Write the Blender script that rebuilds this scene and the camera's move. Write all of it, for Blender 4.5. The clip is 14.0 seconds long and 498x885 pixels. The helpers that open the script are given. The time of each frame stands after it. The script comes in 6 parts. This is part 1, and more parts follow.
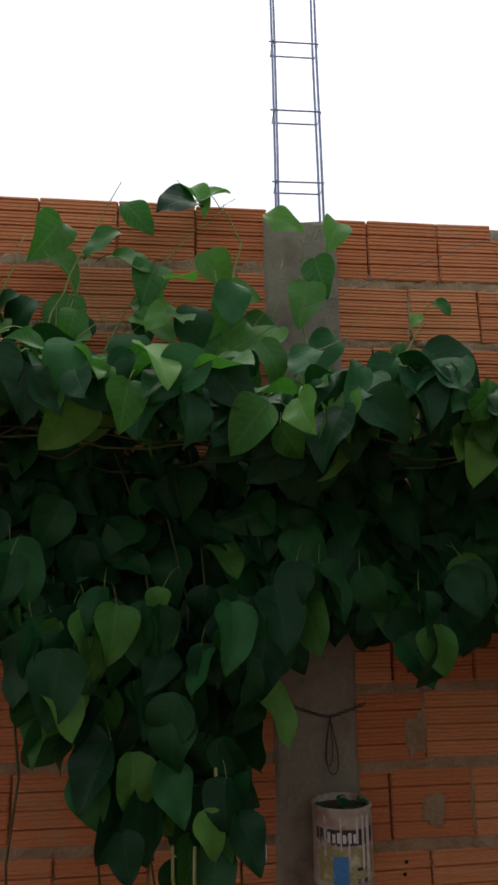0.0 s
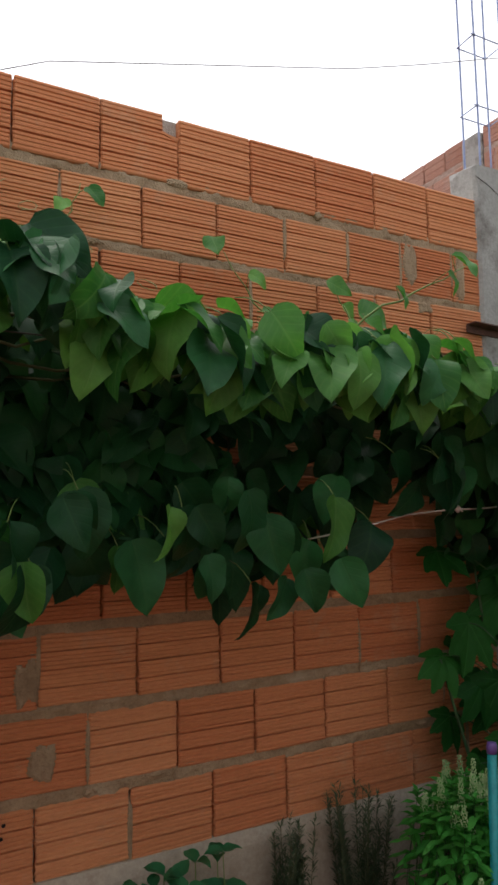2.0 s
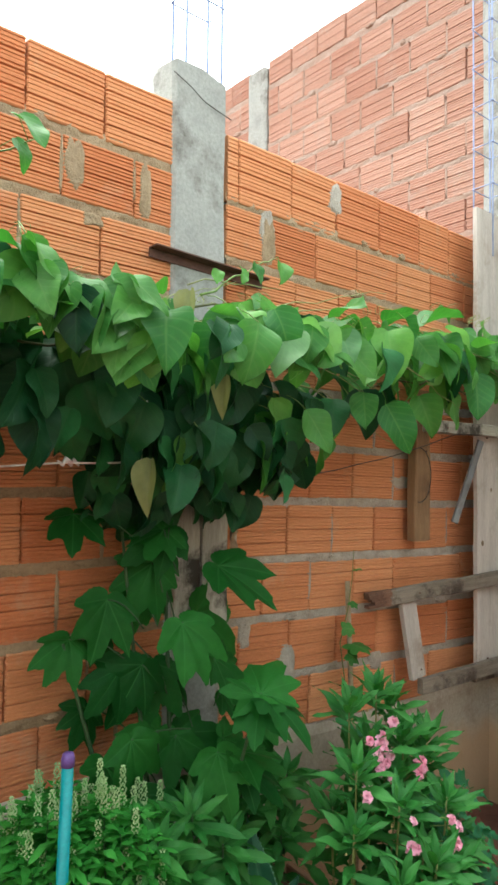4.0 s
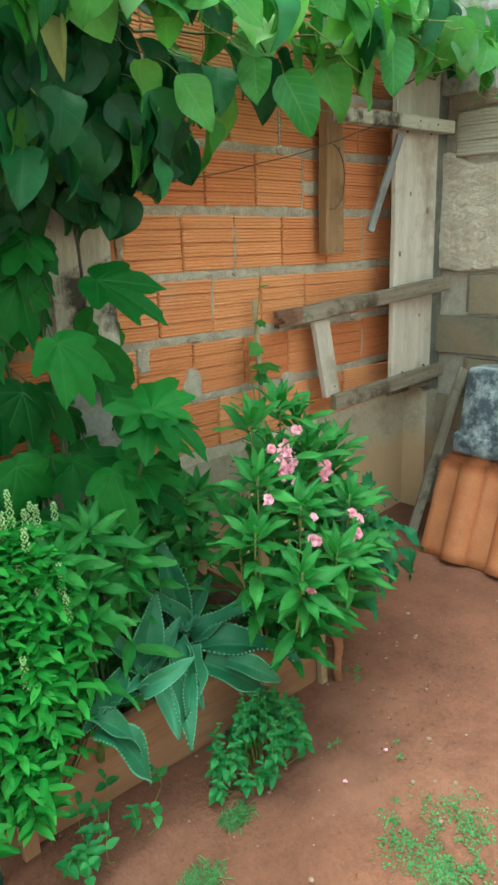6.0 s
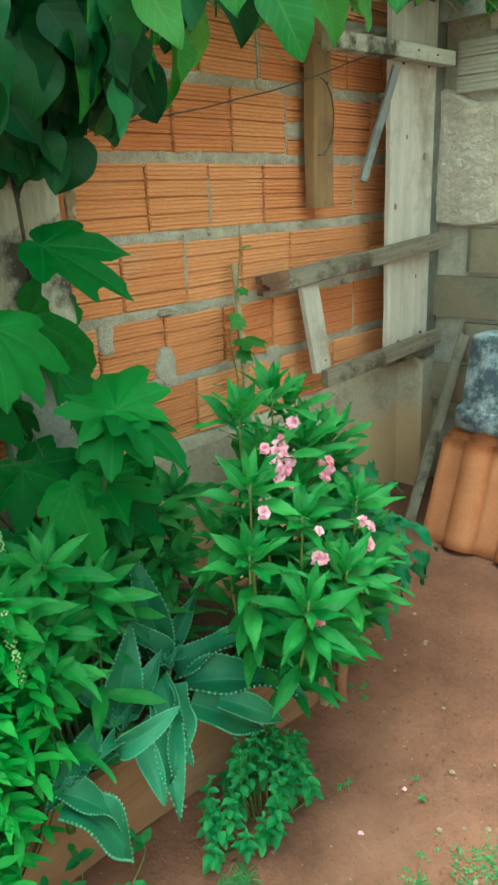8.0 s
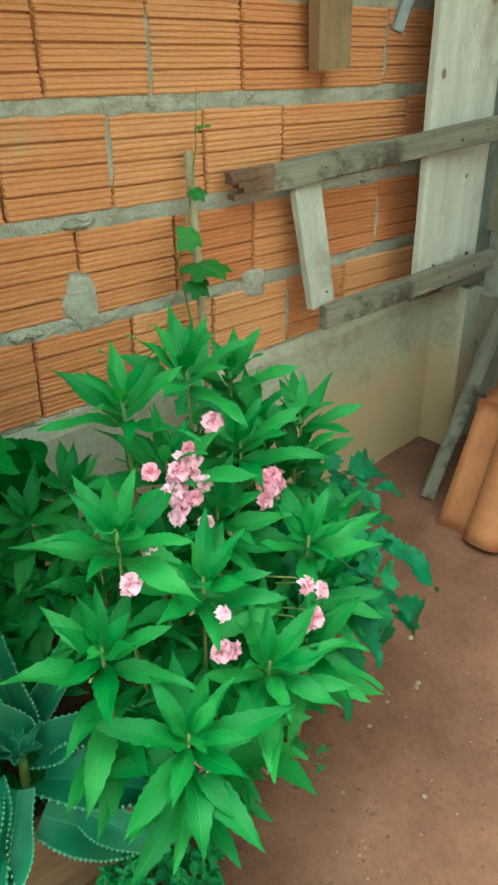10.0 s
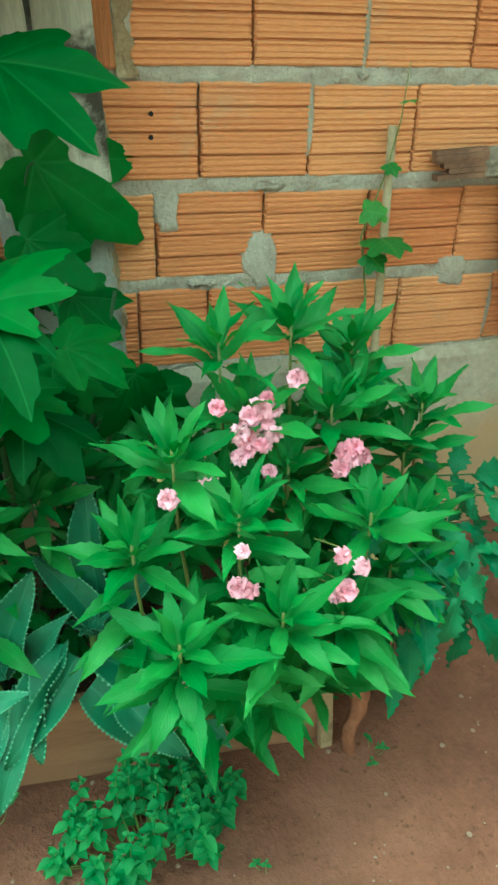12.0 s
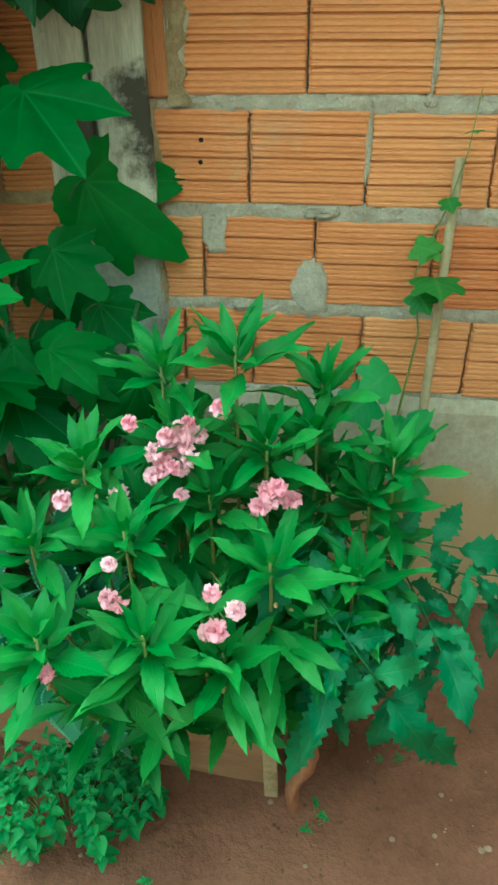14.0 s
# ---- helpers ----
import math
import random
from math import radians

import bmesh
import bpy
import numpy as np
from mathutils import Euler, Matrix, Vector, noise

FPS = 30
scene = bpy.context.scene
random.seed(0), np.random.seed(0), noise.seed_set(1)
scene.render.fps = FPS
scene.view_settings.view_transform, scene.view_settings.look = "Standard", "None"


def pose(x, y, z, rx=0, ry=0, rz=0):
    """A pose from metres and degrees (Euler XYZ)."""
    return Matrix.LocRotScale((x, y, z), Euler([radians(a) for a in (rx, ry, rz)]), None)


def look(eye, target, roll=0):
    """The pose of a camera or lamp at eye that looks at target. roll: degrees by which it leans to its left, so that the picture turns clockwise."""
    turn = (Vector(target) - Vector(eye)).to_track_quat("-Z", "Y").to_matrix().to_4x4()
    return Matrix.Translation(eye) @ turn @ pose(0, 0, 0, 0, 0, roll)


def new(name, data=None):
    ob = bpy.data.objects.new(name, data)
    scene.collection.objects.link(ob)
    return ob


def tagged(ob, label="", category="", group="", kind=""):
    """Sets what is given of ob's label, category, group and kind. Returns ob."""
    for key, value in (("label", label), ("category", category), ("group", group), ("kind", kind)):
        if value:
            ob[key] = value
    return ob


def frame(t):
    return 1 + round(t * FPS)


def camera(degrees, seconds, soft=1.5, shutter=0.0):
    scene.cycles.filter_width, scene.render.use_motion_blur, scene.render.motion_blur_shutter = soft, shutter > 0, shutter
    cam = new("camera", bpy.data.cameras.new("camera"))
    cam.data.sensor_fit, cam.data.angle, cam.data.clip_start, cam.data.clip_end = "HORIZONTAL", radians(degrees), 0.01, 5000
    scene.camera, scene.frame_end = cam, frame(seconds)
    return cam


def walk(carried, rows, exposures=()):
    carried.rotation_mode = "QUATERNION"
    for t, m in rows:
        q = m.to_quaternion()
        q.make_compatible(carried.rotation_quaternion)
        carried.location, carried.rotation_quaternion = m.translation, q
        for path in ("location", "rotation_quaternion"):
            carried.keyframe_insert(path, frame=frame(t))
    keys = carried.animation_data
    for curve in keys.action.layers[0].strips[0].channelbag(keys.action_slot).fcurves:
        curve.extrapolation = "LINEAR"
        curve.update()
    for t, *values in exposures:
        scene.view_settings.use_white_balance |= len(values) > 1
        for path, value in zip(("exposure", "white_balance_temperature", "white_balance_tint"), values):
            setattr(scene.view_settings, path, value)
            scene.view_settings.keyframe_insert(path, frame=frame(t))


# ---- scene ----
cam = camera(39.7, 14.0, 2.8)
PATH = [
    (0, (-0.635, -2.017, 1.586), (-0.41, -0.073, 1.995), -0.9),
    (0.5, (-0.616, -2.014, 1.574), (-0.205, -0.076, 1.844), 0.8),
    (1, (-0.532, -1.995, 1.574), (0.093, -0.102, 1.734), 0.1),
    (1.5, (-0.413, -1.912, 1.587), (0.338, -0.075, 1.833), 0.5),
    (2, (-0.276, -1.819, 1.579), (0.662, -0.065, 1.785), -0.9),
    (2.5, (-0.15, -1.813, 1.577), (0.81, -0.068, 1.761), -1.1),
    (3, (0.089, -1.865, 1.577), (0.951, -0.066, 1.726), 2.8),
    (3.5, (0.286, -1.855, 1.549), (1.324, -0.147, 1.613), 0.9),
    (4, (0.458, -1.808, 1.564), (1.772, -0.302, 1.653), 0.7),
    (4.2, (0.496, -1.792, 1.563), (1.871, -0.342, 1.642), -0.6),
    (6.3, (0.678, -1.747, 1.407), (2.044, -0.444, 0.747), -2.8),
    (6.5, (0.672, -1.725, 1.403), (2.05, -0.437, 0.738), -3.1),
    (7, (0.652, -1.648, 1.391), (2.037, -0.372, 0.718), -4.1),
    (7.5, (0.735, -1.59, 1.415), (2.102, -0.305, 0.721), -4.9),
    (8, (0.894, -1.508, 1.404), (2.283, -0.264, 0.681), -3.5),
    (8.5, (1.062, -1.404, 1.406), (2.337, -0.131, 0.537), -3.6),
    (9, (1.172, -1.306, 1.404), (2.446, -0.056, 0.503), -0.7),
    (9.2, (1.261, -1.259, 1.391), (2.539, -0.048, 0.443), -1.0),
    (11.3, (1.625, -1.444, 1.327), (2.35, 0.123, 0.318), -1.7),
    (11.5, (1.632, -1.476, 1.326), (2.255, 0.158, 0.354), -1.0),
    (12, (1.727, -1.475, 1.305), (2.251, 0.178, 0.307), -1.3),
    (12.5, (1.908, -1.415, 1.284), (2.251, 0.277, 0.273), -1.7),
    (13, (2.001, -1.405, 1.273), (2.159, 0.296, 0.232), -2.9),
    (13.5, (2.129, -1.476, 1.288), (2.029, 0.261, 0.301), -1.6),
    (14, (2.216, -1.52, 1.3), (2.063, 0.242, 0.368), -2.0),
]
walk(cam, [(t, look(eye, target, roll)) for t, eye, target, roll in PATH],
     [(0.0, 0.45, 6650, 9), (0.5, 0.62, 6650, 9), (1.0, 1.55, 6650, 11), (1.5, 1.65, 6700, 12), (2.0, 1.12, 6700, 11), (2.5, 1.45, 6650, 10), (3.0, 1.65, 6600, 8), (3.5, 1.95, 6550, 3), (4.0, 2.5, 6500, -3), (4.2, 2.6, 6500, -4), (6.3, 3.1, 6250, -25), (9.2, 3.15, 6020, -37), (11.3, 3.25, 5900, -41), (14.0, 3.2, 5900, -44)])

# ---- world and light ----
world = bpy.data.worlds.new("overcast_sky")
scene.world = world
world.use_nodes = True
wn = world.node_tree.nodes
wl = world.node_tree.links
sky = wn.new("ShaderNodeTexSky")
sky.sky_type, sky.sun_disc = "NISHITA", False
sky.sun_elevation, sky.sun_rotation = radians(68), radians(8)
sky.dust_density, sky.air_density = 1.5, 1.0
hsv = wn.new("ShaderNodeHueSaturation")
hsv.inputs["Saturation"].default_value = 0.22
wl.new(sky.outputs[0], hsv.inputs["Color"])
bg = wn["Background"]
wl.new(hsv.outputs[0], bg.inputs[0])
bg.inputs[1].default_value = 0.15
sun = new("sun", bpy.data.lights.new("sun", "SUN"))
sun.data.energy, sun.data.angle, sun.data.color = 0.9, radians(60), (1.0, 0.95, 0.88)
sun.matrix_world = look((1.6, 4.0, 10.0), (1.0, 0.0, 0.0))


# ---- materials ----
def tree(name):
    m = bpy.data.materials.new(name)
    m.use_nodes = True
    nt = m.node_tree
    return m, nt.nodes, nt.links, nt.nodes["Principled BSDF"]


def coords(n, kind="Object"):
    return n.new("ShaderNodeTexCoord").outputs[kind]


def noise_tex(n, l, vec, scale, detail=4.0, rough=0.6, stretch=None):
    t = n.new("ShaderNodeTexNoise")
    t.inputs["Scale"].default_value, t.inputs["Detail"].default_value, t.inputs["Roughness"].default_value = scale, detail, rough
    if stretch:
        mp = n.new("ShaderNodeMapping")
        mp.inputs["Scale"].default_value = stretch
        l.new(vec, mp.inputs[0])
        vec = mp.outputs[0]
    l.new(vec, t.inputs["Vector"])
    return t.outputs["Fac"]


def ramp(n, l, fac, stops):
    r = n.new("ShaderNodeValToRGB")
    while len(r.color_ramp.elements) < len(stops):
        r.color_ramp.elements.new(0.5)
    for e, (p, c) in zip(r.color_ramp.elements, stops):
        e.position, e.color = p, (*c, 1.0)
    l.new(fac, r.inputs[0])
    return r.outputs["Color"]


def mix(n, l, fac, a, b, mode="MIX"):
    m = n.new("ShaderNodeMix")
    m.data_type, m.blend_type = "RGBA", mode
    for sock, v in ((m.inputs[0], fac), (m.inputs[6], a), (m.inputs[7], b)):
        if isinstance(v, (int, float)):
            sock.default_value = v
        elif isinstance(v, tuple):
            sock.default_value = (*v, 1.0)
        else:
            l.new(v, sock)
    return m.outputs[2]


def bump(n, l, p, height, strength, dist=0.01):
    b = n.new("ShaderNodeBump")
    b.inputs["Strength"].default_value, b.inputs["Distance"].default_value = strength, dist
    l.new(height, b.inputs["Height"])
    l.new(b.outputs[0], p.inputs["Normal"])


def surface(name, lo, hi, scale=6.0, rough=0.85, fine=90.0, bump_s=0.4, bump_d=0.004, stain=None, stain_lo=0.5, stain_hi=0.7,
            stretch=None, metal=0.0, stain_scale=2.5, random_hue=0.0):
    """A worn mineral or painted surface: two scales of tone, fine relief and stains."""
    m, n, l, p = tree(name)
    v = coords(n)
    a = noise_tex(n, l, v, scale, 5, 0.65, stretch)
    c = ramp(n, l, a, [(0.3, lo), (0.7, hi)])
    f = noise_tex(n, l, v, fine, 3, 0.7, stretch)
    c = mix(n, l, 0.35, c, ramp(n, l, f, [(0.3, (0.35, 0.35, 0.35)), (0.7, (0.75, 0.75, 0.75))]), "OVERLAY")
    if stain:
        s = noise_tex(n, l, v, stain_scale, 6, 0.7)
        sf = ramp(n, l, s, [(stain_lo, (0, 0, 0)), (stain_hi, (1, 1, 1))])
        c = mix(n, l, sf, c, stain)
    if random_hue:
        info = n.new("ShaderNodeObjectInfo")
        r = ramp(n, l, info.outputs["Random"], [(0.0, (1 - random_hue,) * 3), (1.0, (1 + random_hue,) * 3)])
        c = mix(n, l, 1.0, c, r, "MULTIPLY")
    l.new(c, p.inputs["Base Color"])
    p.inputs["Roughness"].default_value, p.inputs["Metallic"].default_value = rough, metal
    bump(n, l, p, f, bump_s, bump_d)
    return m


def brick_material(name, dark, light, dust):
    m, n, l, p = tree(name)
    v = coords(n)
    info = n.new("ShaderNodeObjectInfo")
    add = n.new("ShaderNodeVectorMath")
    add.operation = "ADD"
    l.new(v, add.inputs[0])
    l.new(info.outputs["Location"], add.inputs[1])
    w = add.outputs[0]
    base = ramp(n, l, info.outputs["Random"], [(0.0, dark), (0.45, tuple((a + b) / 2 for a, b in zip(dark, light))), (1.0, light)])
    streak = noise_tex(n, l, w, 9, 5, 0.7, (0.5, 1, 9))
    c = mix(n, l, 0.10, base, ramp(n, l, streak, [(0.3, (0.32, 0.30, 0.30)), (0.7, (0.72, 0.72, 0.7))]), "OVERLAY")
    fine = noise_tex(n, l, w, 130, 3, 0.7, (0.4, 1, 1.6))
    c = mix(n, l, 0.3, c, ramp(n, l, fine, [(0.3, (0.3, 0.3, 0.3)), (0.7, (0.72, 0.72, 0.72))]), "OVERLAY")
    s = noise_tex(n, l, w, 4.5, 6, 0.72)
    c = mix(n, l, ramp(n, l, s, [(0.56, (0, 0, 0)), (0.74, (0.75, 0.75, 0.75))]), c, dust)
    l.new(c, p.inputs["Base Color"])
    p.inputs["Roughness"].default_value = 0.9
    bump(n, l, p, fine, 0.35, 0.003)
    return m


def leaf_material(name, dark, light, gloss=0.42, veins=9.0, vein_tint=(0.25, 0.42, 0.12), vein_amount=0.35, thin=0.3, edge=None, spec=0.3, ribs=0.4):
    """A leaf: midrib and side veins from the blade's own UV, tone from leaf to leaf, gloss and some light through it."""
    m, n, l, p = tree(name)
    uv = n.new("ShaderNodeUVMap").outputs[0]
    sep = n.new("ShaderNodeSeparateXYZ")
    l.new(uv, sep.inputs[0])

    def op(kind, a, b=0.0):
        k = n.new("ShaderNodeMath")
        k.operation = kind
        for i, s in enumerate((a, b)):
            if isinstance(s, (int, float)):
                k.inputs[i].default_value = s
            else:
                l.new(s, k.inputs[i])
        return k.outputs[0]

    u = op("ABSOLUTE", op("SUBTRACT", sep.outputs[0], 0.5))
    mid = op("SUBTRACT", 1.0, op("MINIMUM", op("MULTIPLY", u, 22.0), 1.0))
    slant = op("SUBTRACT", sep.outputs[1], op("MULTIPLY", u, 0.55))
    side = op("POWER", op("ABSOLUTE", op("COSINE", op("MULTIPLY", slant, veins * 3.14159))), 14.0)
    vein = op("MAXIMUM", mid, op("MULTIPLY", side, ribs))
    info = n.new("ShaderNodeObjectInfo")
    geo = n.new("ShaderNodeNewGeometry")
    rnd = op("FRACT", op("ADD", info.outputs["Random"], geo.outputs["Random Per Island"]))
    c = ramp(n, l, rnd, [(0.0, dark), (0.75, tuple((a + b) / 2 for a, b in zip(dark, light))), (1.0, light)])
    v = coords(n)
    blot = noise_tex(n, l, v, 28, 4, 0.6)
    c = mix(n, l, 0.45, c, ramp(n, l, blot, [(0.3, (0.36, 0.36, 0.36)), (0.7, (0.66, 0.66, 0.62))]), "OVERLAY")
    c = mix(n, l, op("MULTIPLY", vein, vein_amount), c, vein_tint)
    if edge:
        rim = op("MULTIPLY", op("SUBTRACT", u, 0.46), 25.0)
        c = mix(n, l, op("MAXIMUM", op("MINIMUM", rim, 1.0), 0.0), c, edge)
    l.new(c, p.inputs["Base Color"])
    p.inputs["Roughness"].default_value = gloss
    p.inputs["Specular IOR Level"].default_value = spec
    bump(n, l, p, op("SUBTRACT", op("MULTIPLY", blot, 0.5), vein), 0.35, 0.002)
    tr = n.new("ShaderNodeBsdfTranslucent")
    l.new(mix(n, l, 1.0, c, (1.0, 1.2, 0.6), "MULTIPLY"), tr.inputs[0])
    ms = n.new("ShaderNodeMixShader")
    ms.inputs[0].default_value = thin
    l.new(p.outputs[0], ms.inputs[1])
    l.new(tr.outputs[0], ms.inputs[2])
    l.new(ms.outputs[0], n["Material Output"].inputs[0])
    return m


BRICK = brick_material("clay_brick", (0.505, 0.173, 0.070), (0.61, 0.270, 0.124), (0.50, 0.315, 0.20))
BRICK_OLD = brick_material("pale_clay_brick", (0.39, 0.20, 0.145), (0.48, 0.29, 0.225), (0.43, 0.34, 0.29))
MORTAR_BROWN = surface("earthy_mortar", (0.23, 0.158, 0.092), (0.41, 0.305, 0.195), 10, 0.95, 110, 0.9, 0.007, (0.38, 0.32, 0.24), 0.58, 0.75)
MORTAR_PALE = surface("washed_mortar", (0.34, 0.24, 0.19), (0.42, 0.32, 0.27), 9, 0.95, 120, 0.7, 0.006, (0.39, 0.23, 0.17), 0.5, 0.7)
BRICK_GREY = brick_material("grey_washed_brick", (0.36, 0.33, 0.28), (0.46, 0.43, 0.38), (0.42, 0.28, 0.19))
MORTAR = surface("mortar", (0.28, 0.240, 0.20), (0.46, 0.415, 0.36), 11, 0.95, 120, 0.9, 0.007, (0.34, 0.25, 0.18), 0.58, 0.78)
CONCRETE_DARK = surface("brownish_concrete", (0.17, 0.155, 0.118), (0.34, 0.315, 0.25), 5, 0.92, 80, 0.6, 0.005, (0.135, 0.105, 0.075), 0.48, 0.66, stain_scale=5)
CONCRETE = surface("concrete", (0.25, 0.25, 0.235), (0.41, 0.41, 0.385), 4, 0.92, 80, 0.5, 0.004, (0.13, 0.12, 0.105), 0.5, 0.66, stain_scale=4)
DARK_GREY = surface("dark_grey_concrete", (0.075, 0.073, 0.062), (0.155, 0.15, 0.13), 7, 0.9, 80, 0.7, 0.006, (0.24, 0.235, 0.21), 0.58, 0.72, stain_scale=14)
KNOT = surface("wood_knot", (0.15, 0.105, 0.07), (0.27, 0.20, 0.14), 60, 0.85, 200, 0.5, 0.001)
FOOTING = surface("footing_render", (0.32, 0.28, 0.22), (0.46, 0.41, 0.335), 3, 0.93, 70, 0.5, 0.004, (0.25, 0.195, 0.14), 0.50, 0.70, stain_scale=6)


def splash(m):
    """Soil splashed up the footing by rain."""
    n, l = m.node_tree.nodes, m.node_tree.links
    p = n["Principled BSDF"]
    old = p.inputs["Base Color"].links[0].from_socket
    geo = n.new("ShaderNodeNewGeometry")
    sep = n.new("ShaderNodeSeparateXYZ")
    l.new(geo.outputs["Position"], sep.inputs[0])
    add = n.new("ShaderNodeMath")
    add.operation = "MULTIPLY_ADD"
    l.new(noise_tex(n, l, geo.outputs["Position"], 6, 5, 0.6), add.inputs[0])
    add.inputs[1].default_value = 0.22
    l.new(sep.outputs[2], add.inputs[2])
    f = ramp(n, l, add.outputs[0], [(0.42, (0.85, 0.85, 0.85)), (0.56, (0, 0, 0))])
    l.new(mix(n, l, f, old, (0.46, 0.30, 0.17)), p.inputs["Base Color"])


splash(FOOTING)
RENDER = surface("rough_render", (0.36, 0.305, 0.255), (0.50, 0.435, 0.37), 5, 0.95, 60, 1.0, 0.010, (0.29, 0.215, 0.16), 0.55, 0.75)
BLOCK = surface("mossy_block", (0.13, 0.115, 0.085), (0.26, 0.215, 0.16), 5, 0.95, 90, 0.6, 0.005, (0.22, 0.14, 0.085), 0.5, 0.7, random_hue=0.25)
SOIL = surface("red_soil", (0.095, 0.035, 0.022), (0.190, 0.077, 0.049), 3.4, 0.97, 55, 0.9, 0.009, (0.25, 0.114, 0.078), 0.5, 0.72, stain_scale=1.3)
CLOD = surface("dark_red_clod", (0.085, 0.034, 0.020), (0.17, 0.072, 0.042), 30, 0.97, 200, 0.5, 0.001)
BED_SOIL = surface("dark_bed_soil", (0.05, 0.03, 0.02), (0.12, 0.065, 0.04), 9, 0.98, 60, 0.9, 0.01)
STONE = surface("pale_pebble", (0.20, 0.12, 0.08), (0.40, 0.29, 0.23), 40, 0.9, 200, 0.3, 0.001, random_hue=0.3)
STEEL = surface("blued_rebar", (0.20, 0.26, 0.46), (0.32, 0.39, 0.60), 30, 0.5, 200, 0.3, 0.001, (0.22, 0.14, 0.10), 0.62, 0.75, metal=0.1)
RUST = surface("rusty_steel", (0.07, 0.035, 0.028), (0.15, 0.07, 0.05), 20, 0.8, 150, 0.4, 0.002, metal=0.2)
WOOD = surface("weathered_board", (0.36, 0.315, 0.277), (0.52, 0.468, 0.42), 3, 0.85, 45, 0.5, 0.003, (0.24, 0.185, 0.135), 0.52, 0.74, (7, 7, 0.6), stain_scale=4)
WOOD_DIM = surface("stained_board", (0.25, 0.23, 0.19), (0.50, 0.475, 0.41), 3, 0.88, 45, 0.5, 0.003, (0.05, 0.042, 0.032), 0.50, 0.62, (7, 7, 0.6), stain_scale=5)
WOOD_H = surface("grey_batten", (0.105, 0.084, 0.062), (0.27, 0.228, 0.18), 3, 0.88, 45, 0.8, 0.004, (0.055, 0.036, 0.025), 0.50, 0.64, (7, 7, 0.6), stain_scale=7)
SLATE_WOOD = surface("blue_grey_strip", (0.13, 0.13, 0.135), (0.24, 0.24, 0.24), 3, 0.88, 45, 0.6, 0.003, (0.10, 0.095, 0.09), 0.5, 0.66, (7, 7, 0.6), stain_scale=7)
WOOD_BROWN = surface("brown_offcut", (0.17, 0.095, 0.046), (0.30, 0.18, 0.092), 3, 0.85, 45, 0.8, 0.004, (0.11, 0.058, 0.03), 0.55, 0.75, (7, 7, 0.6), stain_scale=5)
STICK = surface("tan_stick", (0.24, 0.175, 0.105), (0.36, 0.28, 0.18), 12, 0.8, 90, 0.3, 0.001, (0.17, 0.11, 0.06), 0.52, 0.7, stain_scale=14)
BROKEN = surface("broken_red_wood", (0.085, 0.042, 0.028), (0.22, 0.115, 0.072), 8, 0.9, 60, 0.9, 0.006)
HOLE_SHADE = surface("hole_shade_black", (0.006, 0.005, 0.004), (0.014, 0.010, 0.008), 30, 1.0, 90, 0.1, 0.001)
DRIP = surface("dried_paint_drip", (0.52, 0.47, 0.44), (0.66, 0.60, 0.56), 30, 0.6, 90, 0.3, 0.001, (0.45, 0.22, 0.20), 0.5, 0.7, stain_scale=25)
BED_WOOD = surface("bed_board", (0.19, 0.098, 0.058), (0.32, 0.18, 0.11), 3, 0.9, 45, 0.5, 0.003, (0.26, 0.13, 0.075), 0.5, 0.75, (7, 7, 0.6))
TERRA = surface("terracotta", (0.34, 0.115, 0.050), (0.45, 0.175, 0.082), 5, 0.7, 120, 0.25, 0.002, (0.28, 0.145, 0.09), 0.58, 0.75, random_hue=0.12)
TUB = surface("cement_splashed_plastic", (0.025, 0.038, 0.058), (0.07, 0.09, 0.115), 8, 0.5, 60, 0.4, 0.002, (0.40, 0.45, 0.49), 0.44, 0.64, stain_scale=11)
TEAL = surface("teal_wrap", (0.0, 0.22, 0.24), (0.01, 0.30, 0.32), 20, 0.4, 90, 0.1, 0.001)
PURPLE = surface("purple_cap", (0.10, 0.05, 0.22), (0.15, 0.08, 0.28), 20, 0.5, 90, 0.1, 0.001)
CAN = surface("paint_can_tin", (0.34, 0.32, 0.26), (0.50, 0.47, 0.39), 14, 0.5, 90, 0.2, 0.001, (0.36, 0.22, 0.18), 0.46, 0.6, stain_scale=16)
CAN_BLUE = surface("can_blue", (0.03, 0.17, 0.42), (0.05, 0.25, 0.52), 20, 0.5, 90, 0.1, 0.001, (0.55, 0.53, 0.48), 0.55, 0.7, stain_scale=30)
CAN_DARK = surface("can_dark_band", (0.02, 0.025, 0.045), (0.05, 0.05, 0.07), 20, 0.5, 90, 0.1, 0.001, (0.5, 0.48, 0.45), 0.53, 0.6, stain_scale=26)
CAN_OLIVE = surface("can_olive", (0.26, 0.25, 0.10), (0.38, 0.35, 0.17), 20, 0.5, 90, 0.1, 0.001, (0.55, 0.52, 0.46), 0.52, 0.65, stain_scale=22)
CAN_WHITE = surface("can_lettering", (0.6, 0.6, 0.58), (0.75, 0.74, 0.7), 20, 0.5, 90, 0.1, 0.001)
WIRE = surface("dark_wire", (0.03, 0.025, 0.022), (0.07, 0.055, 0.045), 30, 0.7, 150, 0.2, 0.001)
LINE = surface("grey_line", (0.16, 0.15, 0.15), (0.26, 0.25, 0.25), 30, 0.7, 150, 0.2, 0.001)
STEM = surface("green_stem", (0.09, 0.16, 0.03), (0.18, 0.27, 0.07), 20, 0.6, 90, 0.2, 0.001)
TWIG = surface("dry_vine_stem", (0.05, 0.055, 0.022), (0.12, 0.125, 0.05), 20, 0.8, 120, 0.4, 0.001, (0.05, 0.08, 0.02), 0.5, 0.7)
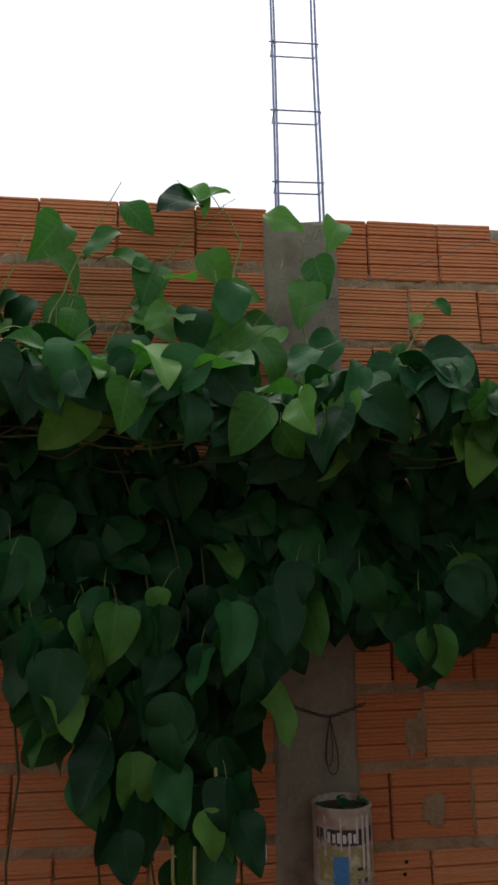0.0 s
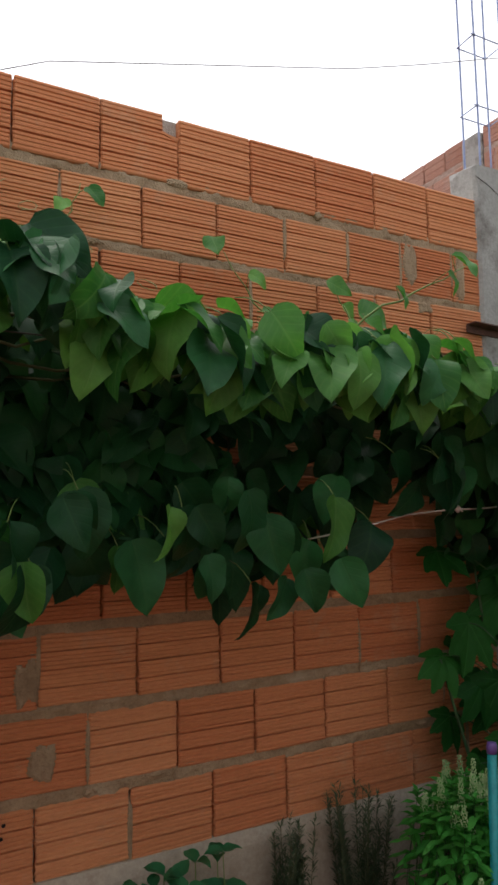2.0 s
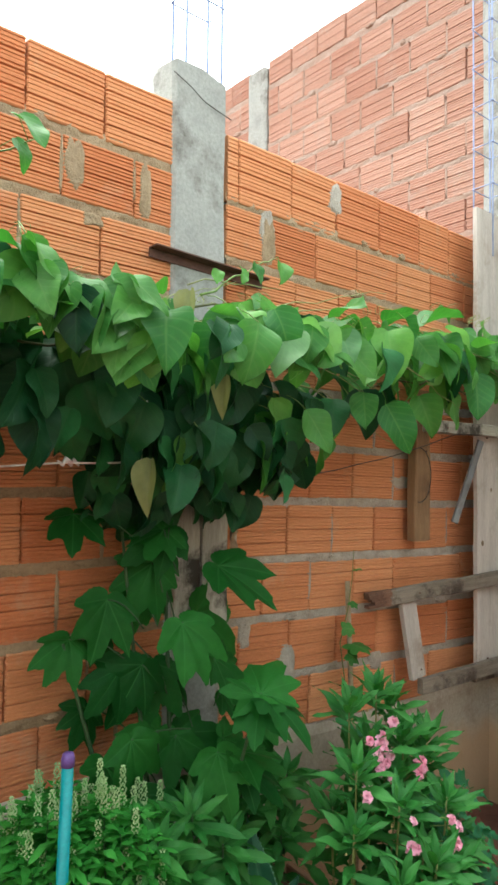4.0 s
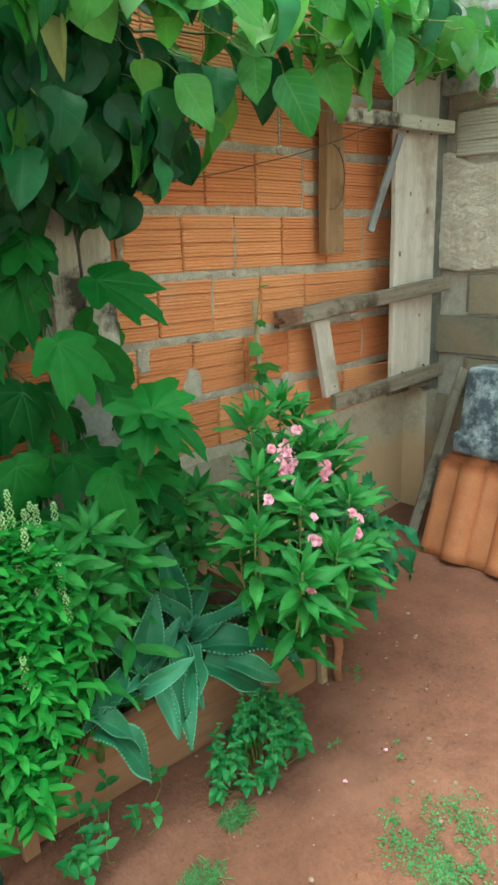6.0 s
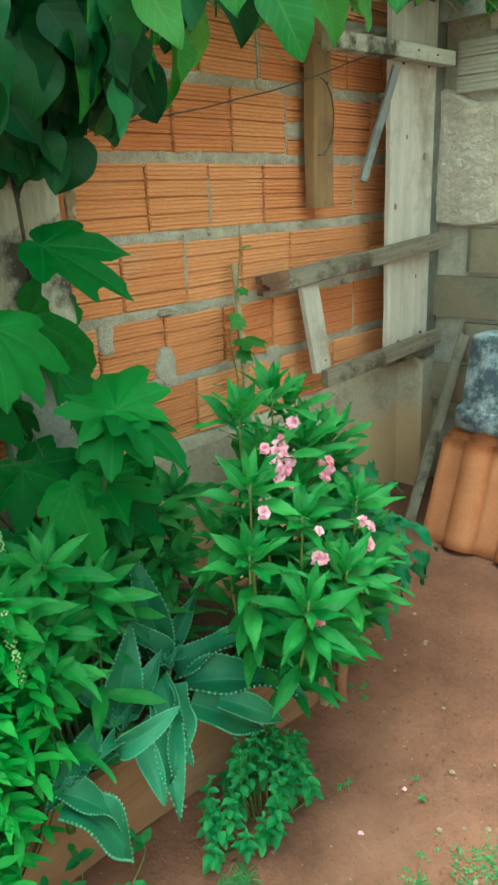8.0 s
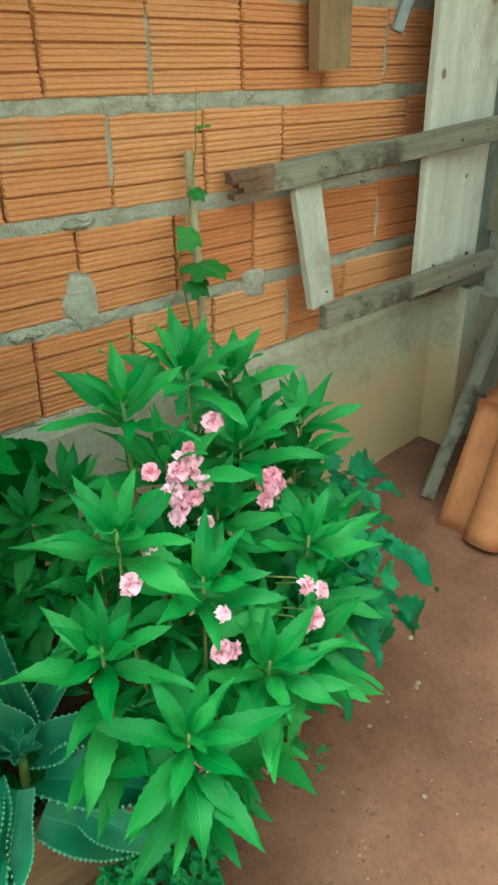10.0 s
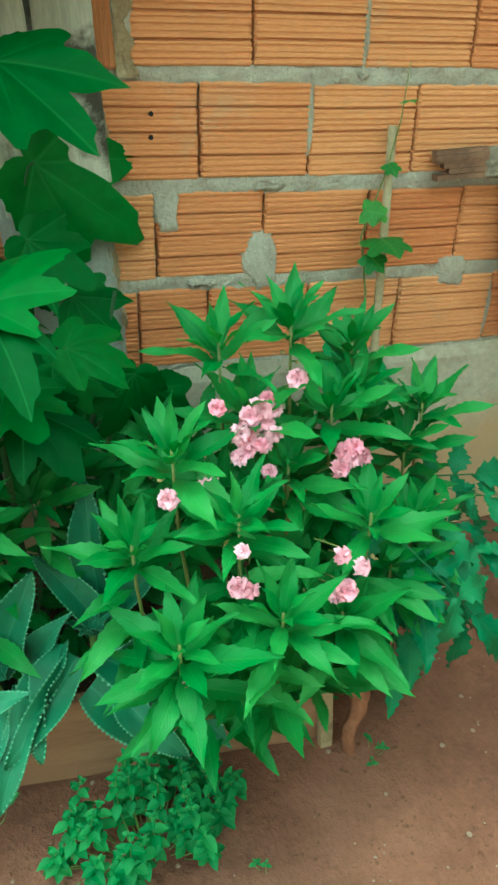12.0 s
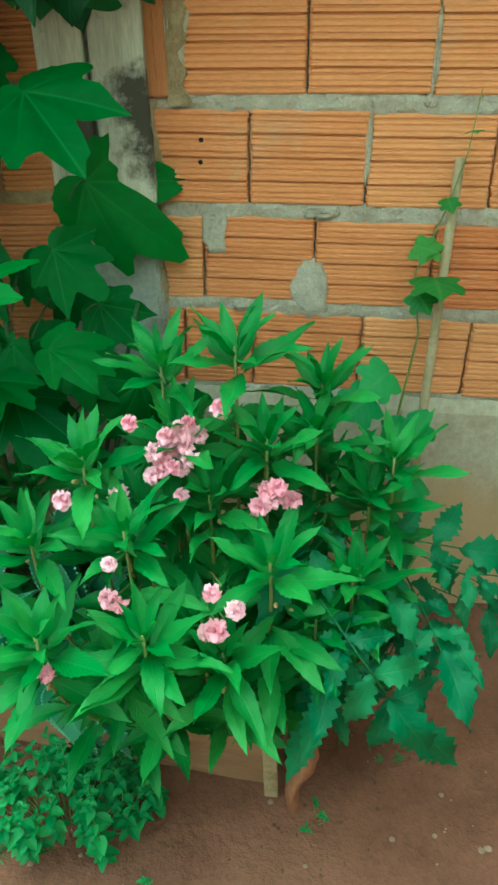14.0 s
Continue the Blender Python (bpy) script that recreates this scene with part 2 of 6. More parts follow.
PLASTIC = surface("white_plastic", (0.62, 0.64, 0.66), (0.78, 0.79, 0.80), 30, 0.35, 90, 0.2, 0.001, (0.25, 0.42, 0.62), 0.58, 0.66, stain_scale=60)
PALE_STEM = surface("yellow_green_stem", (0.16, 0.19, 0.05), (0.30, 0.32, 0.12), 20, 0.6, 90, 0.2, 0.001)
SHRUB_STEM = surface("dark_shrub_stem", (0.015, 0.05, 0.015), (0.035, 0.085, 0.025), 20, 0.7, 90, 0.2, 0.001)
ROOT = surface("dark_clay", (0.17, 0.065, 0.036), (0.27, 0.11, 0.062), 20, 0.85, 90, 0.4, 0.002)
RED_STEM = surface("balsam_stem", (0.10, 0.15, 0.035), (0.22, 0.21, 0.07), 20, 0.5, 90, 0.2, 0.001)
# the first green also holds the vine's shade, the second doubles for lit leaves
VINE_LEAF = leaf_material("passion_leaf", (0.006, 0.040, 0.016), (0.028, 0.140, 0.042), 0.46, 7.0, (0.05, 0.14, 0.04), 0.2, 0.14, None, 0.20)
YOUNG_LIT_LEAF = leaf_material("young_lit_passion_leaf", (0.030, 0.150, 0.030), (0.150, 0.370, 0.080), 0.46, 7.0, (0.22, 0.40, 0.12), 0.25, 0.38, None, 0.24)
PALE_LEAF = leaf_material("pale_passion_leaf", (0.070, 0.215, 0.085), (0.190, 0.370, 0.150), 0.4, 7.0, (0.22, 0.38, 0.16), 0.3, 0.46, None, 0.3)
BIG_LEAF = leaf_material("lobed_leaf", (0.007, 0.064, 0.010), (0.026, 0.148, 0.022), 0.58, 5.0, (0.07, 0.25, 0.07), 0.32, 0.22, None, 0.14, 0.1)
BALSAM_LEAF = leaf_material("balsam_leaf", (0.024, 0.155, 0.028), (0.066, 0.260, 0.054), 0.5, 13.0, (0.13, 0.34, 0.08), 0.25, 0.25, None, 0.3)
KAL_LEAF = leaf_material("waxy_blue_leaf", (0.022, 0.122, 0.058), (0.050, 0.190, 0.104), 0.55, 1.0, (0.09, 0.26, 0.15), 0.35, 0.08, (0.15, 0.36, 0.22), 0.34, 0.0)
BASIL_LEAF = leaf_material("basil_leaf", (0.036, 0.245, 0.036), (0.105, 0.440, 0.085), 0.5, 6.0, (0.16, 0.42, 0.09), 0.35, 0.36, None, 0.22)
MINT_LEAF = leaf_material("herb_leaf", (0.028, 0.180, 0.055), (0.075, 0.300, 0.090), 0.5, 7.0, (0.14, 0.34, 0.11), 0.3, 0.3, None, 0.25)
TOMATO_LEAF = leaf_material("tomato_leaf", (0.012, 0.110, 0.045), (0.034, 0.175, 0.068), 0.55, 7.0, (0.08, 0.2, 0.07), 0.3, 0.25)
NEEDLE = leaf_material("needle_leaf", (0.040, 0.070, 0.036), (0.085, 0.130, 0.070), 0.7, 1.0, (0.1, 0.15, 0.08), 0.1, 0.2)
GRASS = leaf_material("grass_blade", (0.05, 0.16, 0.055), (0.12, 0.26, 0.09), 0.6, 1.0, (0.12, 0.22, 0.08), 0.2, 0.3)
SPIKE = surface("basil_flower_spike", (0.16, 0.32, 0.11), (0.42, 0.56, 0.28), 40, 0.8, 150, 0.3, 0.001)
DRY_LEAF = leaf_material("dry_leaf", (0.20, 0.22, 0.08), (0.27, 0.27, 0.13), 0.6, 7.0, (0.3, 0.28, 0.15), 0.2, 0.3)


def petal_material():
    m, n, l, p = tree("pink_petal")
    v = coords(n)
    f = noise_tex(n, l, v, 60, 4, 0.6)
    info = n.new("ShaderNodeObjectInfo")
    c = mix(n, l, info.outputs["Random"], ramp(n, l, f, [(0.3, (0.84, 0.26, 0.41)), (0.7, (0.92, 0.42, 0.57))]), (0.94, 0.55, 0.70))
    l.new(c, p.inputs["Base Color"])
    p.inputs["Roughness"].default_value = 0.6
    tr = n.new("ShaderNodeBsdfTranslucent")
    l.new(c, tr.inputs[0])
    ms = n.new("ShaderNodeMixShader")
    ms.inputs[0].default_value = 0.3
    l.new(p.outputs[0], ms.inputs[1])
    l.new(tr.outputs[0], ms.inputs[2])
    l.new(ms.outputs[0], n["Material Output"].inputs[0])
    return m


PETAL = petal_material()


# ---- mesh helpers ----
def mesh_of(name, bm, material, smooth=False):
    me = bpy.data.meshes.new(name)
    bm.normal_update()
    bm.to_mesh(me)
    bm.free()
    me.materials.append(material)
    if smooth:
        me.polygons.foreach_set("use_smooth", [True] * len(me.polygons))
    return me


def mesh_from(name, verts, faces, material, smooth=True, uvs=None):
    me = bpy.data.meshes.new(name)
    me.from_pydata([tuple(map(float, v)) for v in verts], [], [tuple(map(int, f)) for f in faces])
    if uvs is not None:
        layer = me.uv_layers.new(name="UVMap")
        idx = np.zeros(len(me.loops), dtype=np.int32)
        me.loops.foreach_get("vertex_index", idx)
        layer.data.foreach_set("uv", np.asarray(uvs, dtype=np.float32)[idx].ravel())
    me.materials.append(material)
    if smooth:
        me.polygons.foreach_set("use_smooth", [True] * len(me.polygons))
    me.update()
    return me


def put(name, me, parent=None, m=None, label="", kind=""):
    ob = new(name, me)
    if parent is not None:
        ob.parent = parent
    if m is not None:
        ob.matrix_basis = m
    return tagged(ob, label, kind=kind)


def thing(name, label, category, group="", kind="", at=(0, 0, 0)):
    ob = new(name)
    ob.empty_display_size = 0.05
    ob.location = at
    return tagged(ob, label, category, group, kind)


def box(bm, x0, x1, y0, y1, z0, z1, bevel=0.0, m=None):
    vs = [bm.verts.new((x, y, z)) for x in (x0, x1) for y in (y0, y1) for z in (z0, z1)]
    fs = [bm.faces.new([vs[i] for i in q]) for q in ((0, 1, 3, 2), (4, 6, 7, 5), (0, 4, 5, 1), (2, 3, 7, 6), (0, 2, 6, 4), (1, 5, 7, 3))]
    if bevel:
        es = {e for f in fs for e in f.edges}
        res = bmesh.ops.bevel(bm, geom=list(es), offset=bevel, segments=1, affect="EDGES")
        vs = list({v for f in res["faces"] for v in f.verts} | {v for v in vs if v.is_valid})
    if m is not None:
        bmesh.ops.transform(bm, matrix=m, verts=[v for v in vs if v.is_valid])


def rough_box(sx, sy, sz, n, amount, seed=0.0, scale=9.0):
    """A box centred on the origin, cut along its length (z), with uneven faces and worn edges."""
    bm = bmesh.new()
    ring = [(-1, -0.8), (-0.9, -1), (0, -1), (0.9, -1), (1, -0.8), (1, 0), (1, 0.8), (0.9, 1), (0, 1), (-0.9, 1), (-1, 0.8), (-1, 0)]
    rows = []
    for i in range(n + 1):
        z = (i / n - 0.5) * sz
        row = []
        for a, b in ring:
            p = Vector((a * sx / 2, b * sy / 2, z))
            d = noise.noise_vector(Vector((p.x * scale + seed, p.y * scale, p.z * scale * 0.6 + seed * 3)))
            row.append(bm.verts.new(p + d * amount))
        rows.append(row)
    k = len(ring)
    for i in range(n):
        for j in range(k):
            bm.faces.new((rows[i][j], rows[i][(j + 1) % k], rows[i + 1][(j + 1) % k], rows[i + 1][j]))
    bm.faces.new(rows[0][::-1])
    bm.faces.new(rows[-1])
    return bm


def tube_data(points, radii, sides=6):
    """Vertices and faces of a tapered tube through the points."""
    pts = [Vector(p) for p in points]
    if isinstance(radii, (int, float)):
        radii = [radii] * len(pts)
    verts, faces = [], []
    for i, p in enumerate(pts):
        d = (pts[min(i + 1, len(pts) - 1)] - pts[max(i - 1, 0)]).normalized()
        a = d.cross(Vector((0.31, 0.2, 0.93)) if abs(d.z) < 0.9 else Vector((1, 0, 0))).normalized()
        b = d.cross(a)
        for j in range(sides):
            t = 2 * math.pi * j / sides
            verts.append(p + (a * math.cos(t) + b * math.sin(t)) * radii[i])
    for i in range(len(pts) - 1):
        for j in range(sides):
            k = (j + 1) % sides
            faces.append((i * sides + j, i * sides + k, (i + 1) * sides + k, (i + 1) * sides + j))
    faces.append(tuple(range(sides))[::-1])
    faces.append(tuple(range((len(pts) - 1) * sides, len(pts) * sides)))
    return verts, faces


class Bag:
    """Gathers verts, faces and UVs of many pieces for one mesh."""

    def __init__(self):
        self.v, self.f, self.uv = [], [], []

    def add(self, verts, faces, uvs=None, m=None):
        o = len(self.v)
        self.v += [m @ Vector(p) for p in verts] if m is not None else [Vector(p) for p in verts]
        self.f += [tuple(i + o for i in f) for f in faces]
        self.uv += list(uvs) if uvs is not None else [(0.5, 0.5)] * len(verts)

    def tube(self, points, radii, sides=6):
        self.add(*tube_data(points, radii, sides))

    def mesh(self, name, material, smooth=True):
        return mesh_from(name, self.v, self.f, material, smooth, self.uv)


def bow(a, b, sag, n=8, jitter=0.0, rng=random):
    """Points from a to b that hang through by sag."""
    a, b = Vector(a), Vector(b)
    out = []
    for i in range(n + 1):
        t = i / n
        p = a.lerp(b, t) - Vector((0, 0, sag * 4 * t * (1 - t)))
        if jitter and 0 < i < n:
            p += Vector((rng.uniform(-1, 1), rng.uniform(-1, 1), rng.uniform(-1, 1))) * jitter
        out.append(p)
    return out


def blade(length, width, shape, rows=8, cols=4, fold=0.25, droop=0.25, wave=0.0, twist=0.0, serrate=0.0, seed=0):
    """A leaf from its base at the origin along +y, upper side +z. shape(t) is the half width, 0 to 1."""
    rng = random.Random(seed)
    ph = rng.uniform(0, 6)
    verts, faces, uvs = [], [], []
    for i in range(rows + 1):
        t = i / rows
        w = width / 2 * shape(t)
        if serrate and 0 < i < rows:
            w *= 1 + (serrate if i % 2 else -serrate)
        ang = droop * t * 2
        y = length * (math.sin(ang) / ang * t if ang > 1e-4 else t)
        z = -length * ((1 - math.cos(ang)) / ang * t if ang > 1e-4 else 0)
        tw = twist * t
        for j in range(cols + 1):
            s = 2 * j / cols - 1
            lift = abs(s) * w * fold + wave * length * math.sin(t * 9 + ph + (2 if s > 0 else 0)) * abs(s) * 0.12
            px = s * w
            back = 0.0
            verts.append((px * math.cos(tw) - lift * math.sin(tw), y + back, z + px * math.sin(tw) + lift * math.cos(tw)))
            uvs.append((0.5 + 0.5 * s, t))
    for i in range(rows):
        for j in range(cols):
            a = i * (cols + 1) + j
            faces.append((a, a + 1, a + cols + 2, a + cols + 1))
    return verts, faces, uvs


def heart(t):
    if t <= 0 or t >= 1:
        return 0.3 if t <= 0 else 0.0
    return math.sin(math.pi * t ** 0.66) ** 0.7 * (1 - 0.18 * t) * 1.05 * (1.0 if t < 0.82 else 1 - 1.6 * (t - 0.82))


def lance(t):
    return math.sin(math.pi * t ** 0.8) ** 1.05 if 0 < t < 1 else (0.06 if t == 0 else 0.0)


def ovate(t):
    return math.sin(math.pi * t ** 0.7) ** 0.85 if 0 < t < 1 else (0.08 if t == 0 else 0.0)


def lobed(size, lobes, depth, rings=4, seg=44, cup=0.12, wave=0.05, seed=0):
    """A broad lobed leaf; the stalk joins at the origin and the middle lobe points along +y."""
    rng = random.Random(seed)
    ph = rng.uniform(0, 6)
    c = Vector((0, size * 0.32, 0))
    verts, faces, uvs = [tuple(c)], [], [(0.5, 0.35)]
    for r in range(1, rings + 1):
        for j in range(seg):
            a = -math.pi + 2 * math.pi * j / seg
            best = 0.0
            for la, ll, lw in lobes:
                d = abs((a - la + math.pi) % (2 * math.pi) - math.pi)
                best = max(best, ll * max(0.0, 1 - (d / lw) ** 1.2))
            rad = size * (0.30 * (1 - depth) + 0.22 + best * 0.5)
            if abs(a) > 2.75:
                rad *= 0.62 + 0.38 * (math.pi - abs(a)) / 0.39
            if r == rings:
                rad *= 1 + (0.05 if j % 2 else -0.03)
            k = r / rings
            x, y = math.sin(a) * rad * k, math.cos(a) * rad * k
            q = rad * k / size
            z = -cup * size * q * q * 2.4 + wave * size * q * math.sin(a * 3 + ph)
            verts.append((c.x + x, c.y + y, z))
            uvs.append((0.5 + 0.5 * x / size, 0.35 + 0.6 * y / size))
    for j in range(seg):
        faces.append((0, 1 + (j + 1) % seg, 1 + j))
    for r in range(rings - 1):
        for j in range(seg):
            a, b = 1 + r * seg + j, 1 + r * seg + (j + 1) % seg
            faces.append((a, b, b + seg, a + seg))
    return verts, faces, uvs


LOBE = [(0.0, 1.0), (0.07, 0.92), (0.14, 0.84), (0.165, 0.86), (0.24, 0.77), (0.265, 0.78), (0.33, 0.67), (0.40, 0.58), (0.48, 0.53), (0.8, 0.46), (1.6, 0.40)]


def palmate(size, lobes, seg=76, rings=4, cup=0.12, wave=0.04, seed=0):
    """A three-lobed leaf with toothed shoulders and a vein along each lobe; lobes: (angle, length, spread)."""
    rng = random.Random(seed)
    ph = rng.uniform(0, 6)
    jit = [(a + rng.uniform(-0.08, 0.08), l * rng.uniform(0.9, 1.08), w) for a, l, w in lobes]
    verts, faces, uvs = [(0, 0, 0)], [], [(0.5, 0.0)]
    for r in range(1, rings + 1):
        k = r / rings
        for j in range(seg):
            a = -math.pi + 2 * math.pi * (j + 0.5) / seg
            rad, near = 0.0, 9.0
            for la, ll, lw in jit:
                d = abs((a - la + math.pi) % (2 * math.pi) - math.pi)
                rad = max(rad, ll * table(LOBE, d / lw))
                near = min(near, d)
            if abs(a) > 1.5:
                rad *= 0.16 + 0.84 * ((math.pi - abs(a)) / 1.642) ** 0.9
            if r == rings:
                rad *= 1.03 if j % 3 == 0 else 0.975
            rad *= size
            x, y = math.sin(a) * rad * k, math.cos(a) * rad * k
            q = rad * k / size
            fold = math.sin(min(near, 0.6)) * q
            z = -cup * size * q * q + wave * size * q * math.sin(a * 3 + ph) + 0.22 * size * fold
            verts.append((x, y, z))
            uvs.append((0.5 + min(0.49, fold * 2.6), q))
    for j in range(seg):
        faces.append((0, 1 + (j + 1) % seg, 1 + j))
    for r in range(rings - 1):
        for j in range(seg):
            a, b = 1 + r * seg + j, 1 + r * seg + (j + 1) % seg
            faces.append((a, b, b + seg, a + seg))
    return verts, faces, uvs


def aim(p, d, n, s=1.0):
    """Pose of a leaf at p whose axis (+y) runs along d and whose upper side (+z) faces n."""
    y = Vector(d).normalized()
    x = y.cross(Vector(n))
    x = x.normalized() if x.length > 1e-5 else y.orthogonal().normalized()
    z = x.cross(y)
    m = Matrix((x, y, z)).transposed().to_4x4() @ Matrix.Diagonal((s, s, s, 1))
    m.translation = Vector(p)
    return m


def table(rows, x):
    for (x0, a), (x1, b) in zip(rows, rows[1:]):
        if x <= x1:
            return a + (b - a) * max(0.0, min(1.0, (x - x0) / (x1 - x0)))
    return rows[-1][1]


# ---- ground ----
def ground():
    near_x = np.arange(-1.0, 4.6, 0.05)
    near_y = np.arange(-3.2, 0.6, 0.05)
    far = np.array([0.3, 0.8, 1.8, 4, 9, 20, 50, 120, 300, 800])
    xs = np.concatenate([near_x[0] - far[::-1], near_x, near_x[-1] + far])
    ys = np.concatenate([near_y[0] - far[::-1], near_y, near_y[-1] + far])
    verts = []
    for y in ys:
        for x in xs:
            z = 0.012 * noise.noise(Vector((x * 1.3, y * 1.3, 0))) + 0.006 * noise.noise(Vector((x * 6, y * 6, 3))) + 0.004 * noise.noise(Vector((x * 19, y * 19, 7)))
            verts.append((x, y, z))
    w = len(xs)
    faces = [(j * w + i, j * w + i + 1, (j + 1) * w + i + 1, (j + 1) * w + i) for j in range(len(ys) - 1) for i in range(w - 1)]
    ob = put("ground", mesh_from("ground", verts, faces, SOIL))
    tagged(ob, "bare red-brown trodden soil of the yard", "ground", kind="structure")


ground()

# ---- walls of hollow clay brick ----
BW, BH, BD, PITCH = 0.2445, 0.179, 0.09, 0.2071


def brick_mesh(name, width, material, seed, hgt=BH, grooves=15, chip=0.0):
    """A hollow clay brick laid on its side: four bands of fine ridges between deeper slots."""
    rng = random.Random(seed)
    prof = [(0.004, 0.0), (0.0, 0.004)]
    step = hgt / (grooves + 1)
    for g in range(1, grooves + 1):
        z = g * step + rng.uniform(-1, 1) * step * 0.06
        deep = g % 4 == 0
        dp = 0.0095 * rng.uniform(0.85, 1.15) if deep else 0.0037 * rng.uniform(0.5, 1.25)
        hw = step * (0.27 if deep else 0.26)
        prof += [(0.0, z - hw), (dp, z - hw * 0.4), (dp, z + hw * 0.4), (0.0, z + hw)]
    prof += [(0.0, hgt - 0.004), (0.004, hgt), (BD, hgt), (BD, 0.0)]
    cuts = [-width / 2, -width / 2 + 0.004, -width / 6, width / 3.4, width / 2 - (0.05 if chip else 0.004), width / 2]
    verts, faces = [], []
    k = len(prof)
    for ci, x in enumerate(cuts):
        edge = ci in (0, len(cuts) - 1)
        for j, (y, z) in enumerate(prof):
            jx = rng.uniform(-1, 1) * 0.0022 if edge and j < k - 2 else 0.0
            jy = (0.003 if edge and j < k - 2 else 0.0) + 0.0008 * noise.noise(Vector((x * 20 + seed, z * 30, seed)))
            if chip and ci >= 4:
                z = min(z, hgt - chip * (1.0 if ci == 5 else 0.8) + 0.006 * rng.uniform(-1, 1))
            verts.append((x + jx, y + jy, z - hgt / 2))
    for c in range(len(cuts) - 1):
        for j in range(k):
            a, b = c * k + j, c * k + (j + 1) % k
            faces.append((a, a + k, b + k, b))
    faces.append(tuple(range(k)))
    faces.append(tuple(range((len(cuts) - 1) * k, len(cuts) * k))[::-1])
    return mesh_from(name, verts, faces, material, False)


BRICKS = [brick_mesh("brick", BW - 0.007, BRICK, s) for s in range(6)]
CHIPPED = brick_mesh("chipped_brick", BW - 0.007, BRICK, 9, chip=0.06)
OLD_BRICKS = [brick_mesh("old_brick", BW - 0.012, BRICK_OLD, 20 + s, grooves=11) for s in range(4)]
GREY_BRICKS = [brick_mesh("grey_brick", BW - 0.012, BRICK_GREY, 30 + s, grooves=11) for s in range(3)]


def mortar_bed(bag, x0, x1, z0, z1, depth, seed, proud=0.004):
    """One bed joint squeezed out between two courses, with a torn, uneven face."""
    n = max(2, int((x1 - x0) / 0.012))
    rows = 5
    verts, faces = [], []
    for j in range(rows + 1):
        t = j / rows
        for i in range(n + 1):
            x = x0 + (x1 - x0) * i / n
            q = Vector((x * 28, seed * 3.1, t * 2.2))
            y = 0.004 - 0.008 * noise.noise(q) - 0.008 * noise.noise(q * 2.7)
            if j in (0, rows):
                y = 0.006 + 0.009 * noise.noise(Vector((x * 13, seed * 7, j))) + 0.004 * noise.noise(Vector((x * 50, seed, j)))
            lap = 0.004 + 0.007 * noise.noise(Vector((x * 21, seed * 5, j)))
            zz = z0 - lap + (z1 - z0 + 2 * lap) * t
            verts.append((x, y, zz))
    w = n + 1
    for j in range(rows):
        for i in range(n):
            a = j * w + i
            faces.append((a, a + 1, a + w + 1, a + w))
    bag.add(verts, faces)


def blob(bag, x, z, sx, sz, seed, y=0.001, thick=0.008, square=0.0):
    """A smear of mortar left on the face of the wall."""
    rings, seg = 5, 30
    verts, faces = [(x, y - thick * 0.6, z)], []
    for r in range(1, rings + 1):
        k = r / rings
        for j in range(seg):
            a = 2 * math.pi * j / seg
            e = 1 + 0.36 * noise.noise(Vector((math.cos(a) * 1.3 + seed * 1.7, math.sin(a) * 1.3, seed))) + 0.16 * noise.noise(Vector((math.cos(a) * 3.3 + seed, math.sin(a) * 3.3, seed))) + 0.12 * noise.noise(Vector((math.cos(a) * 9 + seed, math.sin(a) * 9, seed)))
            if square:
                e = (0.25 + 0.75 * e + 0.3 * noise.noise(Vector((math.cos(a) * 2.2 + seed * 3, math.sin(a) * 2.2, seed + 5)))) * (1 - square + square / (abs(math.cos(a)) ** 5 + abs(math.sin(a)) ** 5) ** 0.2)
            h = thick * (1 - k ** 4) * (0.7 + 0.6 * noise.noise(Vector((x * 40 + math.cos(a) * k * 3, z * 40 + math.sin(a) * k * 3, seed))))
            verts.append((x + math.cos(a) * sx * k * e, y - h + (0.012 if r == rings else 0.0), z + math.sin(a) * sz * k * e))
    for j in range(seg):
        faces.append((0, 1 + j, 1 + (j + 1) % seg))
    for r in range(rings - 1):
        for j in range(seg):
            a, b = 1 + r * seg + j, 1 + r * seg + (j + 1) % seg
            faces.append((a, a + seg, b + seg, b))
    bag.add(verts, faces)


def sag(x, z):
    """The lower courses of the right bay run slightly downhill, and lean with it: shift in x, in z, and the slope."""
    slope = max(0.0, 0.062 - 0.04 * (z - 0.65))
    return 0.03 * (min(z, 1.7) - 1.15), -slope * (min(x, 3.2) - 2.15), slope


